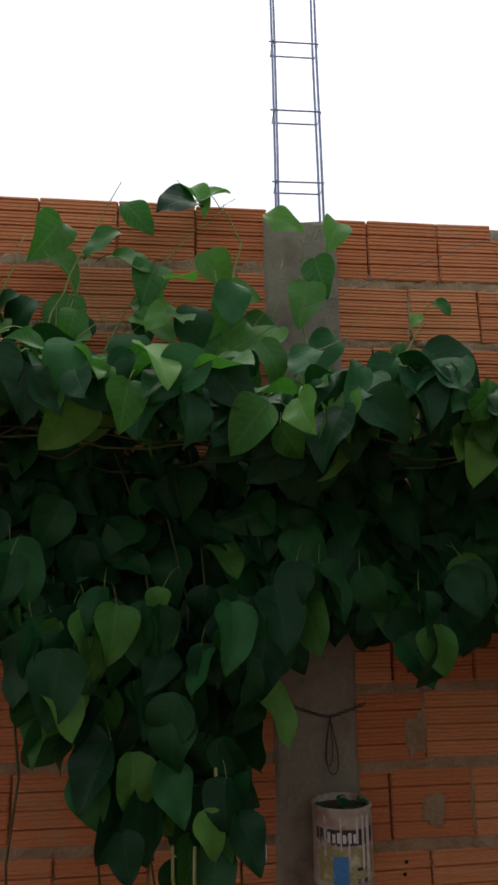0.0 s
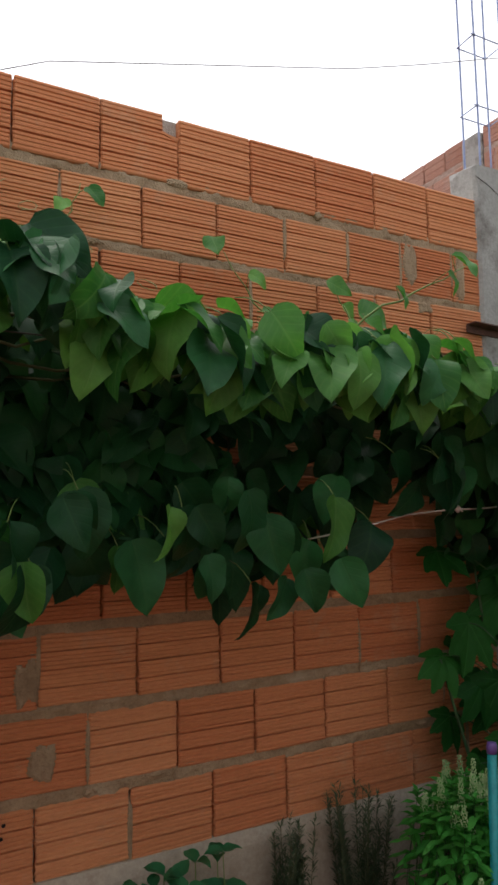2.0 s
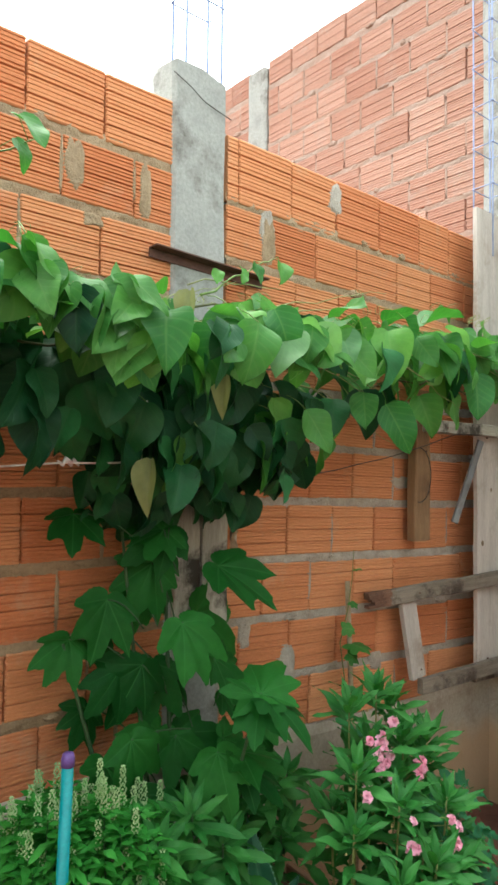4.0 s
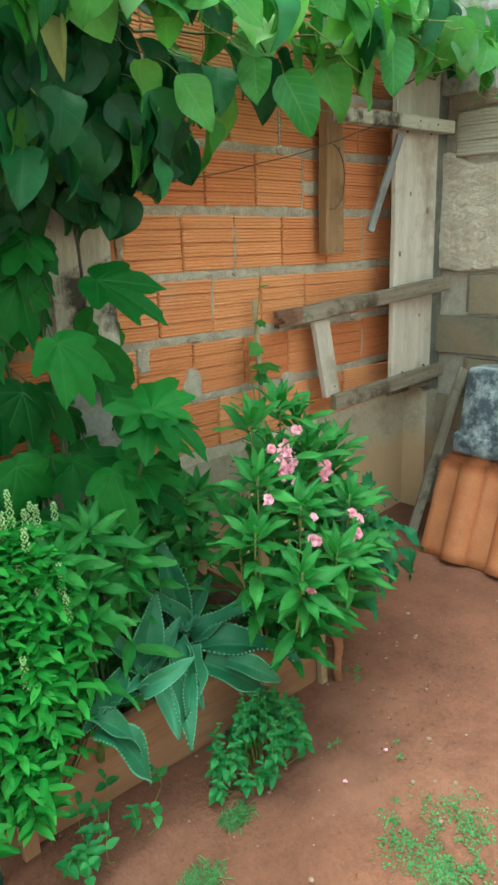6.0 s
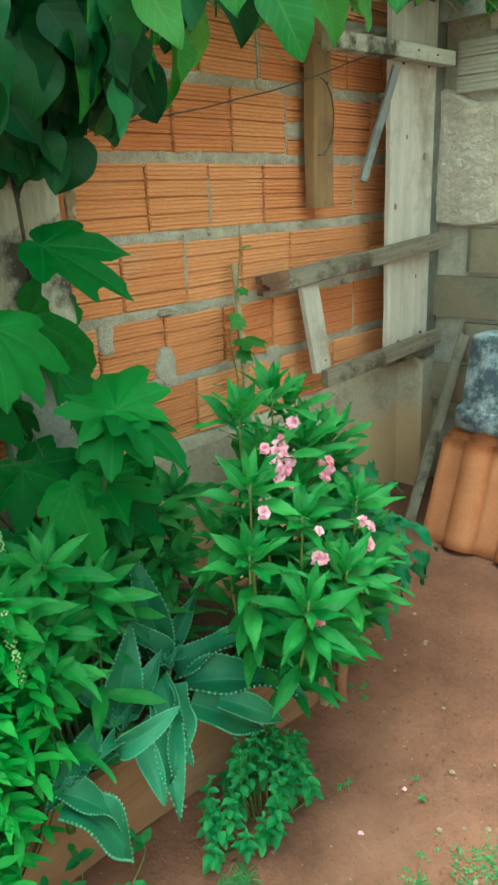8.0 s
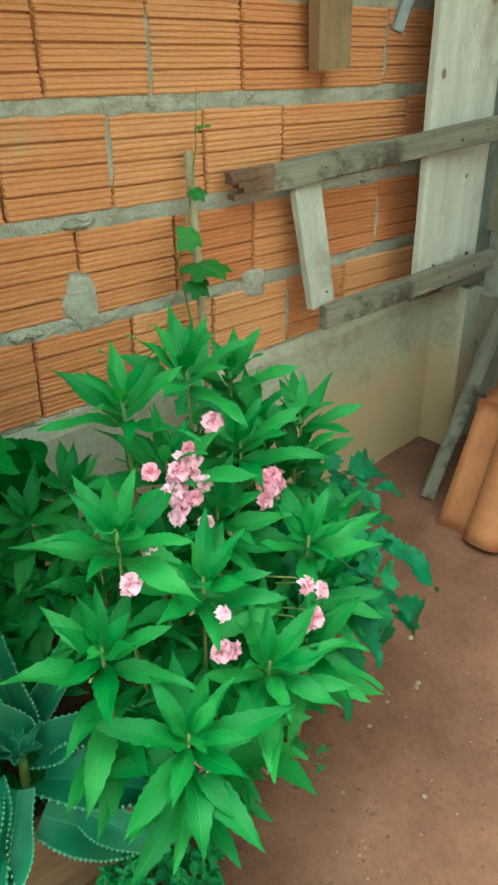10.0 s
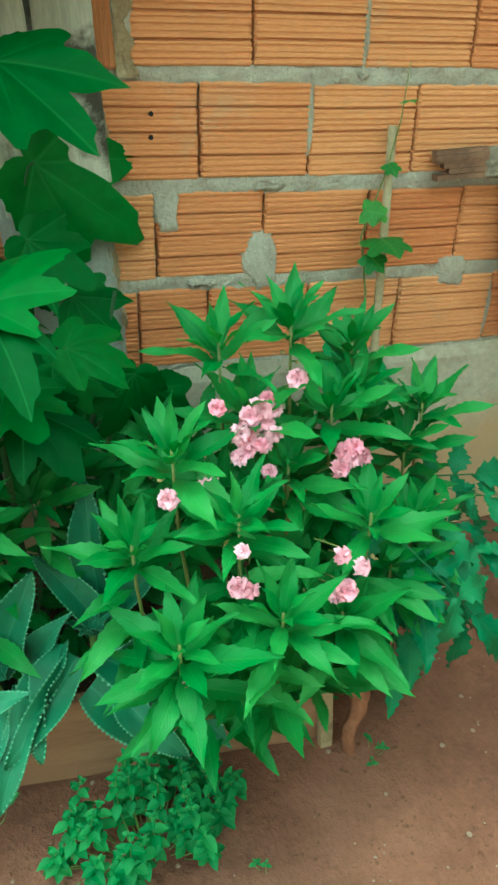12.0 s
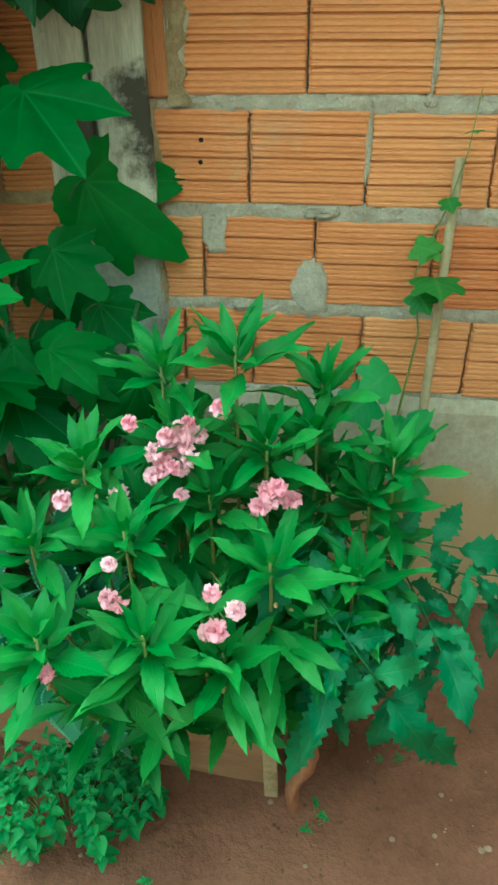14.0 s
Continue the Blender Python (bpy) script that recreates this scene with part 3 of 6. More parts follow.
def brick_wall(name, label, x0, x1, top2, joints, base, frame_m, meshes, courses=10, top1=None, filled=0.3, seed=1, warp=None, rows=None):
    """A bay of wall between two columns. top2: the top of the second course from above; joints: where a vertical joint lies in odd and even courses;
    rows: the joints of single courses that are laid out of step."""
    rng = random.Random(seed)
    wall = thing(name, label, "wall", kind="structure")
    wall.matrix_basis = frame_m
    core = bmesh.new()
    t1 = top1 if top1 else top2 + PITCH
    box(core, x0, x1, 0.028, 0.088, base - 0.02, t1 - 0.012)
    put("mortar_core", mesh_of("mortar_core", core, MORTAR), wall)
    bags = []
    for k in range(courses):
        bag = Bag()
        bags.append(bag)
        top = t1 if k == 0 else top2 - (k - 1) * PITCH
        under = top2 if k == 0 else top - PITCH
        bot = top - BH
        if k == 0:
            bot = top2 + 0.042
        if k == courses - 1:
            under = base
        if rows and k in rows:
            cuts = [x0] + [j for j in rows[k] if x0 + 0.02 < j < x1 - 0.02] + [x1]
        else:
            j0 = joints[k % 2] + rng.uniform(-0.006, 0.006)
            first = math.floor((x0 - j0) / BW) + 1
            cuts = [x0] + [j0 + i * BW for i in range(first, first + 16) if x0 + 0.02 < j0 + i * BW < x1 - 0.02] + [x1]
        for a, b in zip(cuts, cuts[1:]):
            if b - a < 0.025:
                continue
            me = meshes[rng.randrange(len(meshes))]
            if k == 0 and a < 0.35 < b and name == "wall_middle_bay":
                me = CHIPPED
            m = Matrix.Translation(((a + b) / 2, rng.uniform(-0.003, 0.003), bot + BH / 2 + rng.uniform(-0.003, 0.003)))
            m = m @ pose(0, 0, 0, rng.uniform(-0.5, 0.5), rng.uniform(-0.5, 0.5), rng.uniform(-0.4, 0.4))
            if warp:
                dx, dz, slope = warp((a + b) / 2, bot + BH / 2)
                m = Matrix.Translation((dx, 0, dz)) @ m @ pose(0, 0, 0, 0, math.degrees(slope), 0)
            put("brick", me, wall, m @ Matrix.Diagonal(((b - a - 0.006) / (BW - 0.007), 1, (top - bot) / BH if k == 0 else 1, 1)))
            if k and rng.random() < filled:
                blob(bag, b, bot + BH * rng.uniform(0.3, 0.7), 0.008, BH * 0.5, rng.uniform(0, 99), 0.004, 0.006)
        mortar_bed(bag, x0, x1, under - 0.001 if k < courses - 1 else base, bot + 0.001, 0.03, seed * 17 + k)
        if rng.random() < 0.9:
            for _ in range(2):
                blob(bag, rng.uniform(x0 + 0.05, x1 - 0.05), bot - 0.012, rng.uniform(0.015, 0.045), rng.uniform(0.008, 0.02), rng.uniform(0, 99), 0.0, 0.012)
    return wall, bags


def finish_mortar(wall, bags, material=None, warp=None):
    for bag in bags:
        if warp:
            bag.v = [(x + warp(x, z)[0], y, z + warp(x, z)[1]) for x, y, z in bag.v]
        put("mortar_joint", bag.mesh("mortar_joint", material or MORTAR, True), wall)


ID4 = Matrix.Identity(4)
# vertical joints of the courses that show, course by course from the top
ROWS_B = {0: (-0.002, 0.237, 0.474, 0.717, 0.963, 1.207, 1.451), 1: (0.126, 0.36, 0.598, 0.84, 1.087, 1.316, 1.555), 2: (-0.003, 0.237, 0.476, 0.712, 0.96, 1.196, 1.444),
          7: (0.088, 0.348, 0.595, 0.841, 1.084, 1.334, 1.575), 8: (-0.022, 0.216, 0.464, 0.704, 0.947, 1.191, 1.43), 9: (0.086, 0.329, 0.568, 0.807, 1.051, 1.29, 1.53)}
ROWS_C = {0: (1.957, 2.216, 2.468, 2.736, 3.02, 3.255), 1: (2.085, 2.35, 2.592, 2.857, 3.106, 3.38), 4: (2.21, 2.455, 2.71, 2.96, 3.2, 3.44), 5: (2.115, 2.331, 2.579, 2.841, 3.108, 3.36),
          6: (1.97, 2.218, 2.462, 2.72, 2.993, 3.245), 7: (2.105, 2.346, 2.6, 2.855, 3.362), 8: (2.005, 2.246, 2.5, 2.747, 2.985, 3.258), 9: (1.955, 2.115, 2.36, 2.603, 2.874, 3.12)}
wall_a, bags = brick_wall("wall_left_bay", "unplastered hollow red clay brick wall with rough grey mortar", -2.0, -0.33, 2.56, (-0.5595, -0.68), 0.69, ID4, BRICKS, top1=2.80, seed=3, filled=0.55)
finish_mortar(wall_a, bags, MORTAR_BROWN)
wall_b, bags = brick_wall("wall_middle_bay", "unplastered hollow red clay brick wall behind the hanging vine", -0.115, 1.70, 2.525, (0.0, 0.102), 0.69, ID4, BRICKS, top1=2.775, seed=5, filled=0.4, rows=ROWS_B)
for x, z, sx, sz, s in ((1.595, 2.435, 0.022, 0.095, 1), (1.355, 2.455, 0.035, 0.085, 2), (0.10, 0.97, 0.035, 0.045, 3), (0.06, 1.17, 0.03, 0.06, 4), (1.42, 2.30, 0.03, 0.02, 5)):
    smear = Bag()
    blob(smear, x, z, sx * 1.1, sz, s * 5.3, -0.002, 0.005, 0.9)
    bags.append(smear)
finish_mortar(wall_b, bags, MORTAR_BROWN)
wall_c, bags = brick_wall("wall_right_bay", "unplastered hollow orange clay brick wall with grey mortar smears", 1.905, 3.60, 2.485, (2.235, 2.355), 0.62, ID4, BRICKS, top1=2.755, seed=8, filled=0.22, warp=sag, rows=ROWS_C)
for x, z, sx, sz, s in ((2.238, 0.885, 0.042, 0.066, 1), (2.028, 1.0, 0.026, 0.052, 2), (2.745, 0.835, 0.045, 0.038, 3), (1.955, 1.36, 0.035, 0.06, 5), (2.095, 2.455, 0.035, 0.065, 6), (2.462, 2.655, 0.032, 0.065, 7),
                        (2.9, 1.55, 0.07, 0.025, 9)):
    smear = Bag()
    blob(smear, x, z, sx * 1.1, sz * 1.05, s * 3.7, -0.001, 0.003, 0.75)
    bags.append(smear)


def torn_strip(x0, z0, z1, width, seed):
    """Mortar crumbling along the edge of a column."""
    strip = Bag()
    n, cols = int((z1 - z0) / 0.009), 9
    verts, faces = [], []
    for i in range(n + 1):
        z = z0 + (z1 - z0) * i / n
        w = width * (0.75 + 0.55 * noise.noise(Vector((z * 11, seed, 0))) + 0.35 * noise.noise(Vector((z * 37, seed, 5))))
        for j in range(cols + 1):
            k = j / cols
            y = -0.010 * (1 - k ** 3) - 0.012 * noise.noise(Vector((k * 4 + seed, z * 30, 1))) - 0.007 * noise.noise(Vector((k * 9, z * 75, seed)))
            verts.append((x0 + w * k, 0.014 if j == cols else y, z))
    for i in range(n):
        for j in range(cols):
            a = i * (cols + 1) + j
            faces.append((a, a + 1, a + cols + 2, a + cols + 1))
    strip.add(verts, faces)
    return strip


crumble = [torn_strip(1.90, 1.46, 1.70, 0.085, 3.0), torn_strip(1.945, 1.25, 1.50, 0.055, 5.0), torn_strip(1.90, 0.66, 1.26, 0.030, 8.0)]
# a piece of brick set on end against the column
put("brick", BRICKS[1], wall_c, Matrix.Translation((1.926, -0.008, 1.385)) @ pose(0, 0, 0, 0, 90, 0) @ Matrix.Diagonal((0.95, 1, 0.26, 1)))
for x, z, sx, sz, sd in ((2.08, 1.66, 0.08, 0.025, 26), (2.25, 1.665, 0.10, 0.02, 27)):
    smear = Bag()
    blob(smear, x, z, sx, sz, sd, 0.0, 0.013)
    bags.append(smear)
upper = bags[:3]
smear = Bag()
blob(smear, 2.10, 2.40, 0.036, 0.09, 4.1, -0.002, 0.005, 0.9)
finish_mortar(wall_c, upper + [smear] + crumble, MORTAR_BROWN, sag)
finish_mortar(wall_c, bags[3:], None, sag)
# shallow black discs on the face paint in the shade inside small holes
for wall, spots in ((wall_c, ((2.008, 1.193), (2.004, 1.151))), (wall_b, ((0.012, 0.845), (0.006, 0.815)))):
    for x, z in spots:
        v = [(x + r * math.cos(j * 0.785) * (1 + 0.2 * math.sin(j * 2.1)), y, z + r * math.sin(j * 0.785)) for r, y in ((0.0050, -0.0036), (0.0046, -0.0028)) for j in range(8)] + [(x, -0.0024, z)]
        f = [(j, (j + 1) % 8, 8 + (j + 1) % 8, 8 + j) for j in range(8)] + [(8 + j, 8 + (j + 1) % 8, 16) for j in range(8)]
        put("nail_hole", mesh_from("nail_hole", v, f, HOLE_SHADE), wall)
# the higher house wall runs away behind the corner
side_m = pose(3.70, 0.045, 0, 0, 0, -90)
SIDE_TOP = 4.50
wall_d, bags = brick_wall("wall_house", "tall unplastered pale red brick house wall with thick joints", -1.70, 0.0, 4.29, (0.0, 0.12), 2.2, side_m, OLD_BRICKS, courses=11, top1=SIDE_TOP, filled=0.9, seed=12)
finish_mortar(wall_d, bags, MORTAR_PALE)
wall_e, bags = brick_wall("wall_house_far", "far end of the tall pale red brick house wall", -3.2, -1.90, 4.29, (0.1, 0.2), 2.2, side_m, OLD_BRICKS, courses=11, top1=SIDE_TOP, filled=0.9, seed=14)
finish_mortar(wall_e, bags, MORTAR_PALE)


def column(name, label, x0, x1, z1, y0=-0.004, y1=0.12, seed=0, z0=0.0, material=None):
    bm = rough_box(x1 - x0, y1 - y0, z1 - z0, 60, 0.006, seed, 7)
    bmesh.ops.translate(bm, vec=((x0 + x1) / 2, (y0 + y1) / 2, (z0 + z1) / 2), verts=bm.verts[:])
    for v in bm.verts:
        if v.co.z > z1 - 0.02:
            v.co.z += 0.06 * noise.noise(Vector((v.co.x * 16, v.co.y * 16, seed))) + 0.03 * noise.noise(Vector((v.co.x * 50, v.co.y * 50, seed)))
    ob = put(name, mesh_of(name, bm, material or CONCRETE))
    return tagged(ob, label, "column", kind="structure")


column("column_left", "rough grey concrete column in the brick wall", -0.345, -0.105, 2.742, -0.012, 0.12, 1.0, 0.0, CONCRETE_DARK)
column("column_middle", "grey cast concrete column with patchy stains", 1.69, 1.91, 2.90, -0.012, 0.13, 2.0)
column("column_house", "grey concrete column in the house wall", 3.685, 3.85, 4.47, 1.75, 1.95, 3.0, 2.0)
column("column_corner", "grey concrete column of the house at the corner", 3.66, 3.9, 5.2, -0.36, 0.05, 4.0, 1.9)


def footing(name, label, x0, x1, top, seed, drop=0.0):
    bm = rough_box(top + 0.06, 0.11, x1 - x0, int((x1 - x0) / 0.05), 0.005, seed, 5)
    bmesh.ops.transform(bm, matrix=pose((x0 + x1) / 2, 0.043, (top - 0.06) / 2, 0, 90, 0), verts=bm.verts[:])
    for v in bm.verts:
        if drop and v.co.z > 0:
            v.co.z *= (top - drop * (min(v.co.x, 2.9) - x0)) / top
    tagged(put(name, mesh_of(name, bm, FOOTING)), label, "footing", kind="structure")


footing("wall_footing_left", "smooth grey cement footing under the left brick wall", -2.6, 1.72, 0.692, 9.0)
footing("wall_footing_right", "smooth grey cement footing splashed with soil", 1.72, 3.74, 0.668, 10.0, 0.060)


def light_blocking_wall():
    """An added, unseen plain wall that closes the yard behind the camera and cuts low front light."""
    bm = bmesh.new()
    box(bm, -7.0, 3.7, -3.55, -3.40, 0.0, 2.8)
    tagged(put("wall_behind", mesh_of("wall_behind", bm, RENDER)), "unseen added wall behind the camera that cuts low front light", "wall", kind="structure")


light_blocking_wall()
patch = Bag()
for x, z, sx, sz, sd in ((0.10, 0.50, 0.11, 0.09, 2.2), (0.24, 0.54, 0.09, 0.06, 5.1), (0.02, 0.60, 0.06, 0.05, 7.7)):
    blob(patch, x, z, sx, sz, sd, -0.014, 0.008)
tagged(put("footing_patch", patch.mesh("footing_patch", RENDER, True)), "rough cement patch on the wall footing", "plaster", kind="structure")


def side_wall():
    """The wall on the right: mossy blocks below, torn render over them, grey-washed bricks above."""
    wall = thing("wall_side", "side wall of mossy blocks, torn grey render and washed bricks", "wall", kind="structure")
    bm = bmesh.new()
    box(bm, 3.735, 3.90, -3.4, 0.0, 0.0, 3.4)
    put("wall_core", mesh_of("wall_core", bm, MORTAR), wall)
    rng = random.Random(4)
    block = [mesh_of("block", rough_box(0.375, 0.10, 0.172, 3, 0.003, s * 2.0, 8), BLOCK) for s in range(3)]
    for k in range(6):
        y = -0.07 - (0.19 if k % 2 else 0.0)
        while y > -3.3:
            m = Matrix.Translation((3.75, y - 0.19, 0.095 + k * 0.193)) @ Matrix(((0, 1, 0, 0), (1, 0, 0, 0), (0, 0, 1, 0), (0, 0, 0, 1)))
            put("block", block[rng.randrange(3)], wall, m)
            y -= 0.386
    # torn coat of render
    ny, nz = 260, 56
    verts, faces = [], []
    for j in range(nz + 1):
        for i in range(ny + 1):
            y = -0.02 - 3.3 * i / ny
            edge = 0.03 * noise.noise(Vector((y * 6, 1, 0)))
            z = 1.16 + edge + (0.47 + 0.06 * noise.noise(Vector((y * 4, 9, 2)))) * j / nz
            x = 3.696 - 0.007 * noise.noise(Vector((y * 9, z * 9, 0))) - 0.007 * noise.noise(Vector((y * 24, z * 24, 4))) - 0.006 * noise.noise(Vector((y * 60, z * 60, 2)))
            if j in (0, nz):
                x = 3.735
            verts.append((x, y, z))
    w = ny + 1
    faces = [(j * w + i, (j + 1) * w + i, (j + 1) * w + i + 1, j * w + i + 1) for j in range(nz) for i in range(ny)]
    put("render_coat", mesh_from("render_coat", verts, faces, RENDER), wall)
    for k in range(8):
        y = -0.3 - (0.12 if k % 2 else 0.0)
        while y > -3.2:
            m = Matrix.Translation((3.70, y, 1.74 + k * 0.2)) @ pose(0, 0, 0, 0, 0, -90)
            put("brick", GREY_BRICKS[rng.randrange(3)], wall, m)
            y -= BW


side_wall()


# ---- steel ----
def rebar_cage(label, x, y, w, d, z0, z1, first, step, count, lean=(0.0, 0.0)):
    cage = thing("rebar_cage", label, "rebar", "rebar cages on the columns")
    for sx in (-1, 1):
        for sy in (-1, 1):
            pts = [(x + sx * w / 2 + lean[0] * t + 0.002 * math.sin(t * 7 + sx), y + sy * d / 2 + lean[1] * t, z0 + (z1 - z0) * t) for t in (0, 0.25, 0.5, 0.75, 1)]
            v, f = tube_data(pts, 0.0042, 6)
            put("bar", mesh_from("bar", v, f, STEEL), cage)
    for i in range(count):
        z = first + i * step
        t = (z - z0) / (z1 - z0)
        cx, cy = x + lean[0] * t, y + lean[1] * t
        ring = [(cx - w / 2 - 0.02, cy - d / 2 - 0.004, z), (cx + w / 2 + 0.006, cy - d / 2 - 0.004, z + 0.004), (cx + w / 2 + 0.006, cy + d / 2 + 0.004, z), (cx - w / 2 - 0.006, cy + d / 2 + 0.004, z - 0.003), (cx - w / 2 - 0.006, cy - d / 2 - 0.012, z)]
        v, f = tube_data(ring, 0.0028, 6)
        put("stirrup", mesh_from("stirrup", v, f, STEEL), cage)
    return cage


rebar_cage("bluish steel rebar cage rising from the wall column", -0.212, 0.06, 0.15, 0.055, 2.6, 4.3, 2.905, 0.271, 5)
rebar_cage("thin steel rebar ends above the middle column", 1.83, 0.06, 0.15, 0.08, 2.7, 4.2, 3.17, 0.3, 4)
rebar_cage("steel rebar cage above the boarded corner column", 3.50, -0.09, 0.15, 0.10, 2.6, 4.6, 2.95, 0.2, 8)


def angle_bar():
    bm = bmesh.new()
    box(bm, 0, 0.47, -0.045, 0.0, 0, 0.004)
    box(bm, 0, 0.47, -0.004, 0.001, -0.028, 0.0)
    ob = put("angle_bar", mesh_of("angle_bar", bm, RUST), m=pose(1.605, -0.012, 2.258, 0, 2.0, 0))
    tagged(ob, "rusty steel angle bar fixed across the concrete column", "metal bar")


angle_bar()

# ---- boards round the corner column ----
def plank(name, label, a, b, w, t, material, across=(0, -1, 0), seed=0.0, amount=0.003, category="board", parent=None):
    """A rough board from a to b, w wide and t thick; across is the way its broad face looks."""
    a, b = Vector(a), Vector(b)
    d = (b - a)
    L = d.length
    z = d.normalized()
    y = Vector(across)
    y = (y - z * y.dot(z)).normalized()
    x = y.cross(z)
    m = Matrix((x, y, z)).transposed().to_4x4()
    m.translation = (a + b) / 2
    bm = rough_box(w, t, L, max(4, int(L / 0.06)), amount, seed, 9)
    ob = put(name, mesh_of(name, bm, material), parent, m)
    return ob if parent is not None else tagged(ob, label, category)


def nails(board, face, spots):
    for x, z in spots:
        v, f = tube_data([(x, face - 0.001, z), (x, face + 0.004, z)], [0.0025, 0.0035], 8)
        put("nail", mesh_from("nail", v, f, RUST), board, label="rusty nail head")


form = thing("column_formwork", "pale weathered formwork boards round the corner column", "formwork")
front = plank("front_board", "", (3.450, -0.128, 0.70), (3.456, -0.128, 2.80), 0.335, 0.024, WOOD, seed=1, parent=form)
column("column_boarded", "dark grey concrete beside the formwork at the corner", 3.622, 3.73, 2.70, -0.125, 0.02, 6.0, 0.60, DARK_GREY)
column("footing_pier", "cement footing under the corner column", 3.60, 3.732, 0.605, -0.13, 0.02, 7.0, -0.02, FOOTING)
for x, z, r in ((3.545, 1.43, 0.012), (3.325, 1.26, 0.010), (3.40, 1.50, 0.007), (3.50, 0.98, 0.006)):
    bm = bmesh.new()
    bmesh.ops.create_uvsphere(bm, u_segments=12, v_segments=6, radius=1.0)
    bmesh.ops.transform(bm, matrix=Matrix.Translation((x, -0.1405, z)) @ Matrix.Diagonal((r, 0.003, r * 1.3, 1)), verts=bm.verts[:])
    put("knot", mesh_of("knot", bm, KNOT, True), front, front.matrix_basis.inverted(), "dark brown knot in the wood")
for z in (0.74, 1.10, 1.74, 2.2):
    for x in (3.36, 3.55):
        v, f = tube_data([(x, -0.138, z), (x, -0.147, z)], [0.004, 0.0055], 8)
        put("nail", mesh_from("nail", v, f, RUST), front, front.matrix_basis.inverted(), "rusty nail head")
batten = plank("wooden_batten", "long grey weathered batten nailed across the formwork, one end broken", (2.745, -0.0585, 1.0676), (3.60, -0.220, 1.117), 0.062, 0.03, WOOD_H, (-0.19, -1, 0), 3, 0.005)
r = random.Random(13)
for k in range(8):
    x, y, far = -0.027 + 0.0077 * k, r.uniform(-0.004, 0.004), r.uniform(0.055, 0.105)
    plank("splinter", "splintered dark reddish wood", (x, y, -0.43), (x + r.uniform(-0.004, 0.004), y, -0.457 - far), 0.0125, r.uniform(0.022, 0.032), BROKEN, (0, 1, 0), 13 + k, 0.004, parent=batten)
nails(batten, 0.015, ((0.005, 0.30), (-0.008, 0.20), (0.0, -0.28)))
foot_batten = plank("wooden_batten", "short brown batten at the foot of the formwork", (2.88, -0.115, 0.70), (3.62, -0.195, 0.715), 0.062, 0.03, WOOD_H, (-0.06, -1, 0), 4, 0.004)
nails(foot_batten, 0.015, ((0.006, 0.26), (-0.004, 0.14)))
plank("wooden_batten", "grey batten under the end of the lower batten", (3.27, -0.128, 0.672), (3.60, -0.152, 0.665), 0.05, 0.02, WOOD_H, (0, -1, 0), 5, 0.004)
upper_batten = plank("wooden_batten", "upper batten holding the formwork boards", (2.86, -0.172, 1.765), (3.635, -0.178, 1.765), 0.05, 0.06, WOOD_DIM, (-0.1, -1, 0), 6, 0.004)
nails(upper_batten, 0.030, ((0.0, 0.24), (0.006, 0.10), (-0.004, -0.30)))
stub = plank("wooden_stub", "brown wooden offcut hanging upright against the bricks", (2.962, -0.05, 1.285), (2.968, -0.05, 1.93), 0.108, 0.045, WOOD_BROWN, seed=7, amount=0.007)
nails(stub, 0.0225, ((-0.02, 0.06), (0.025, 0.17)))
strut = plank("wooden_stub", "short pale upright strut between two battens", (2.905, -0.088, 0.725), (2.860, -0.058, 1.085), 0.092, 0.025, WOOD, seed=8)
nails(strut, 0.0125, ((0.01, 0.15), (-0.012, -0.15)))
plank("hanging_board", "narrow grey wooden strip hanging aslant beside the formwork", (3.130, -0.12, 1.36), (3.270, -0.165, 1.72), 0.030, 0.014, SLATE_WOOD, (-0.3, -1, 0.2), 9)
plank("upright_board", "pale stained board against the middle column", (1.752, -0.030, 1.028), (1.748, -0.030, 1.62), 0.094, 0.024, WOOD_DIM, seed=10)
plank("upright_board", "pale stained board against the middle column", (1.862, -0.030, 1.025), (1.860, -0.030, 1.66), 0.104, 0.024, WOOD_DIM, seed=11)
plank("leaning_board", "dark grey board leaning against the side wall", (3.24, -0.28, 0.01), (3.66, -0.29, 0.72), 0.045, 0.018, WOOD_H, (-0.6, -0.75, 0.3), 12)


# ---- roof tiles and mortar tub ----
def roof_tile():
    w, L = 0.23, 0.42
    prof = []
    for i in range(5):
        prof.append((-w / 2 + 0.09 * i / 4, 0.012 if i == 0 else 0.0))
    for i in range(13):
        a = math.pi * (1 - i / 12)
        prof.append((-w / 2 + 0.155 + 0.062 * math.cos(a), 0.055 * math.sin(a)))
    n = 10
    verts, faces = [], []
    k = len(prof)
    for side in (0, 1):
        for i in range(n + 1):
            t = i / n
            lip = 0.012 if t > 0.9 else 0.0
            for x, y in prof:
                verts.append((x * (1 - 0.06 * t), -y - lip + side * 0.012, (t - 0.0) * L))
    for i in range(n):
        for j in range(k - 1):
            a = i * k + j
            faces.append((a, a + 1, a + k + 1, a + k))
            b = (n + 1) * k + a
            faces.append((b, b + k, b + k + 1, b + 1))
    o = (n + 1) * k
    for i in range(n):
        for j in (0, k - 1):
            a = i * k + j
            faces.append((a, a + k, a + k + o, a + o))
    for j in range(k - 1):
        for i in (0, n):
            a = i * k + j
            faces.append((a, a + o, a + o + 1, a + 1))
    return mesh_from("roof_tile", verts, faces, TERRA, True)


TILE = roof_tile()
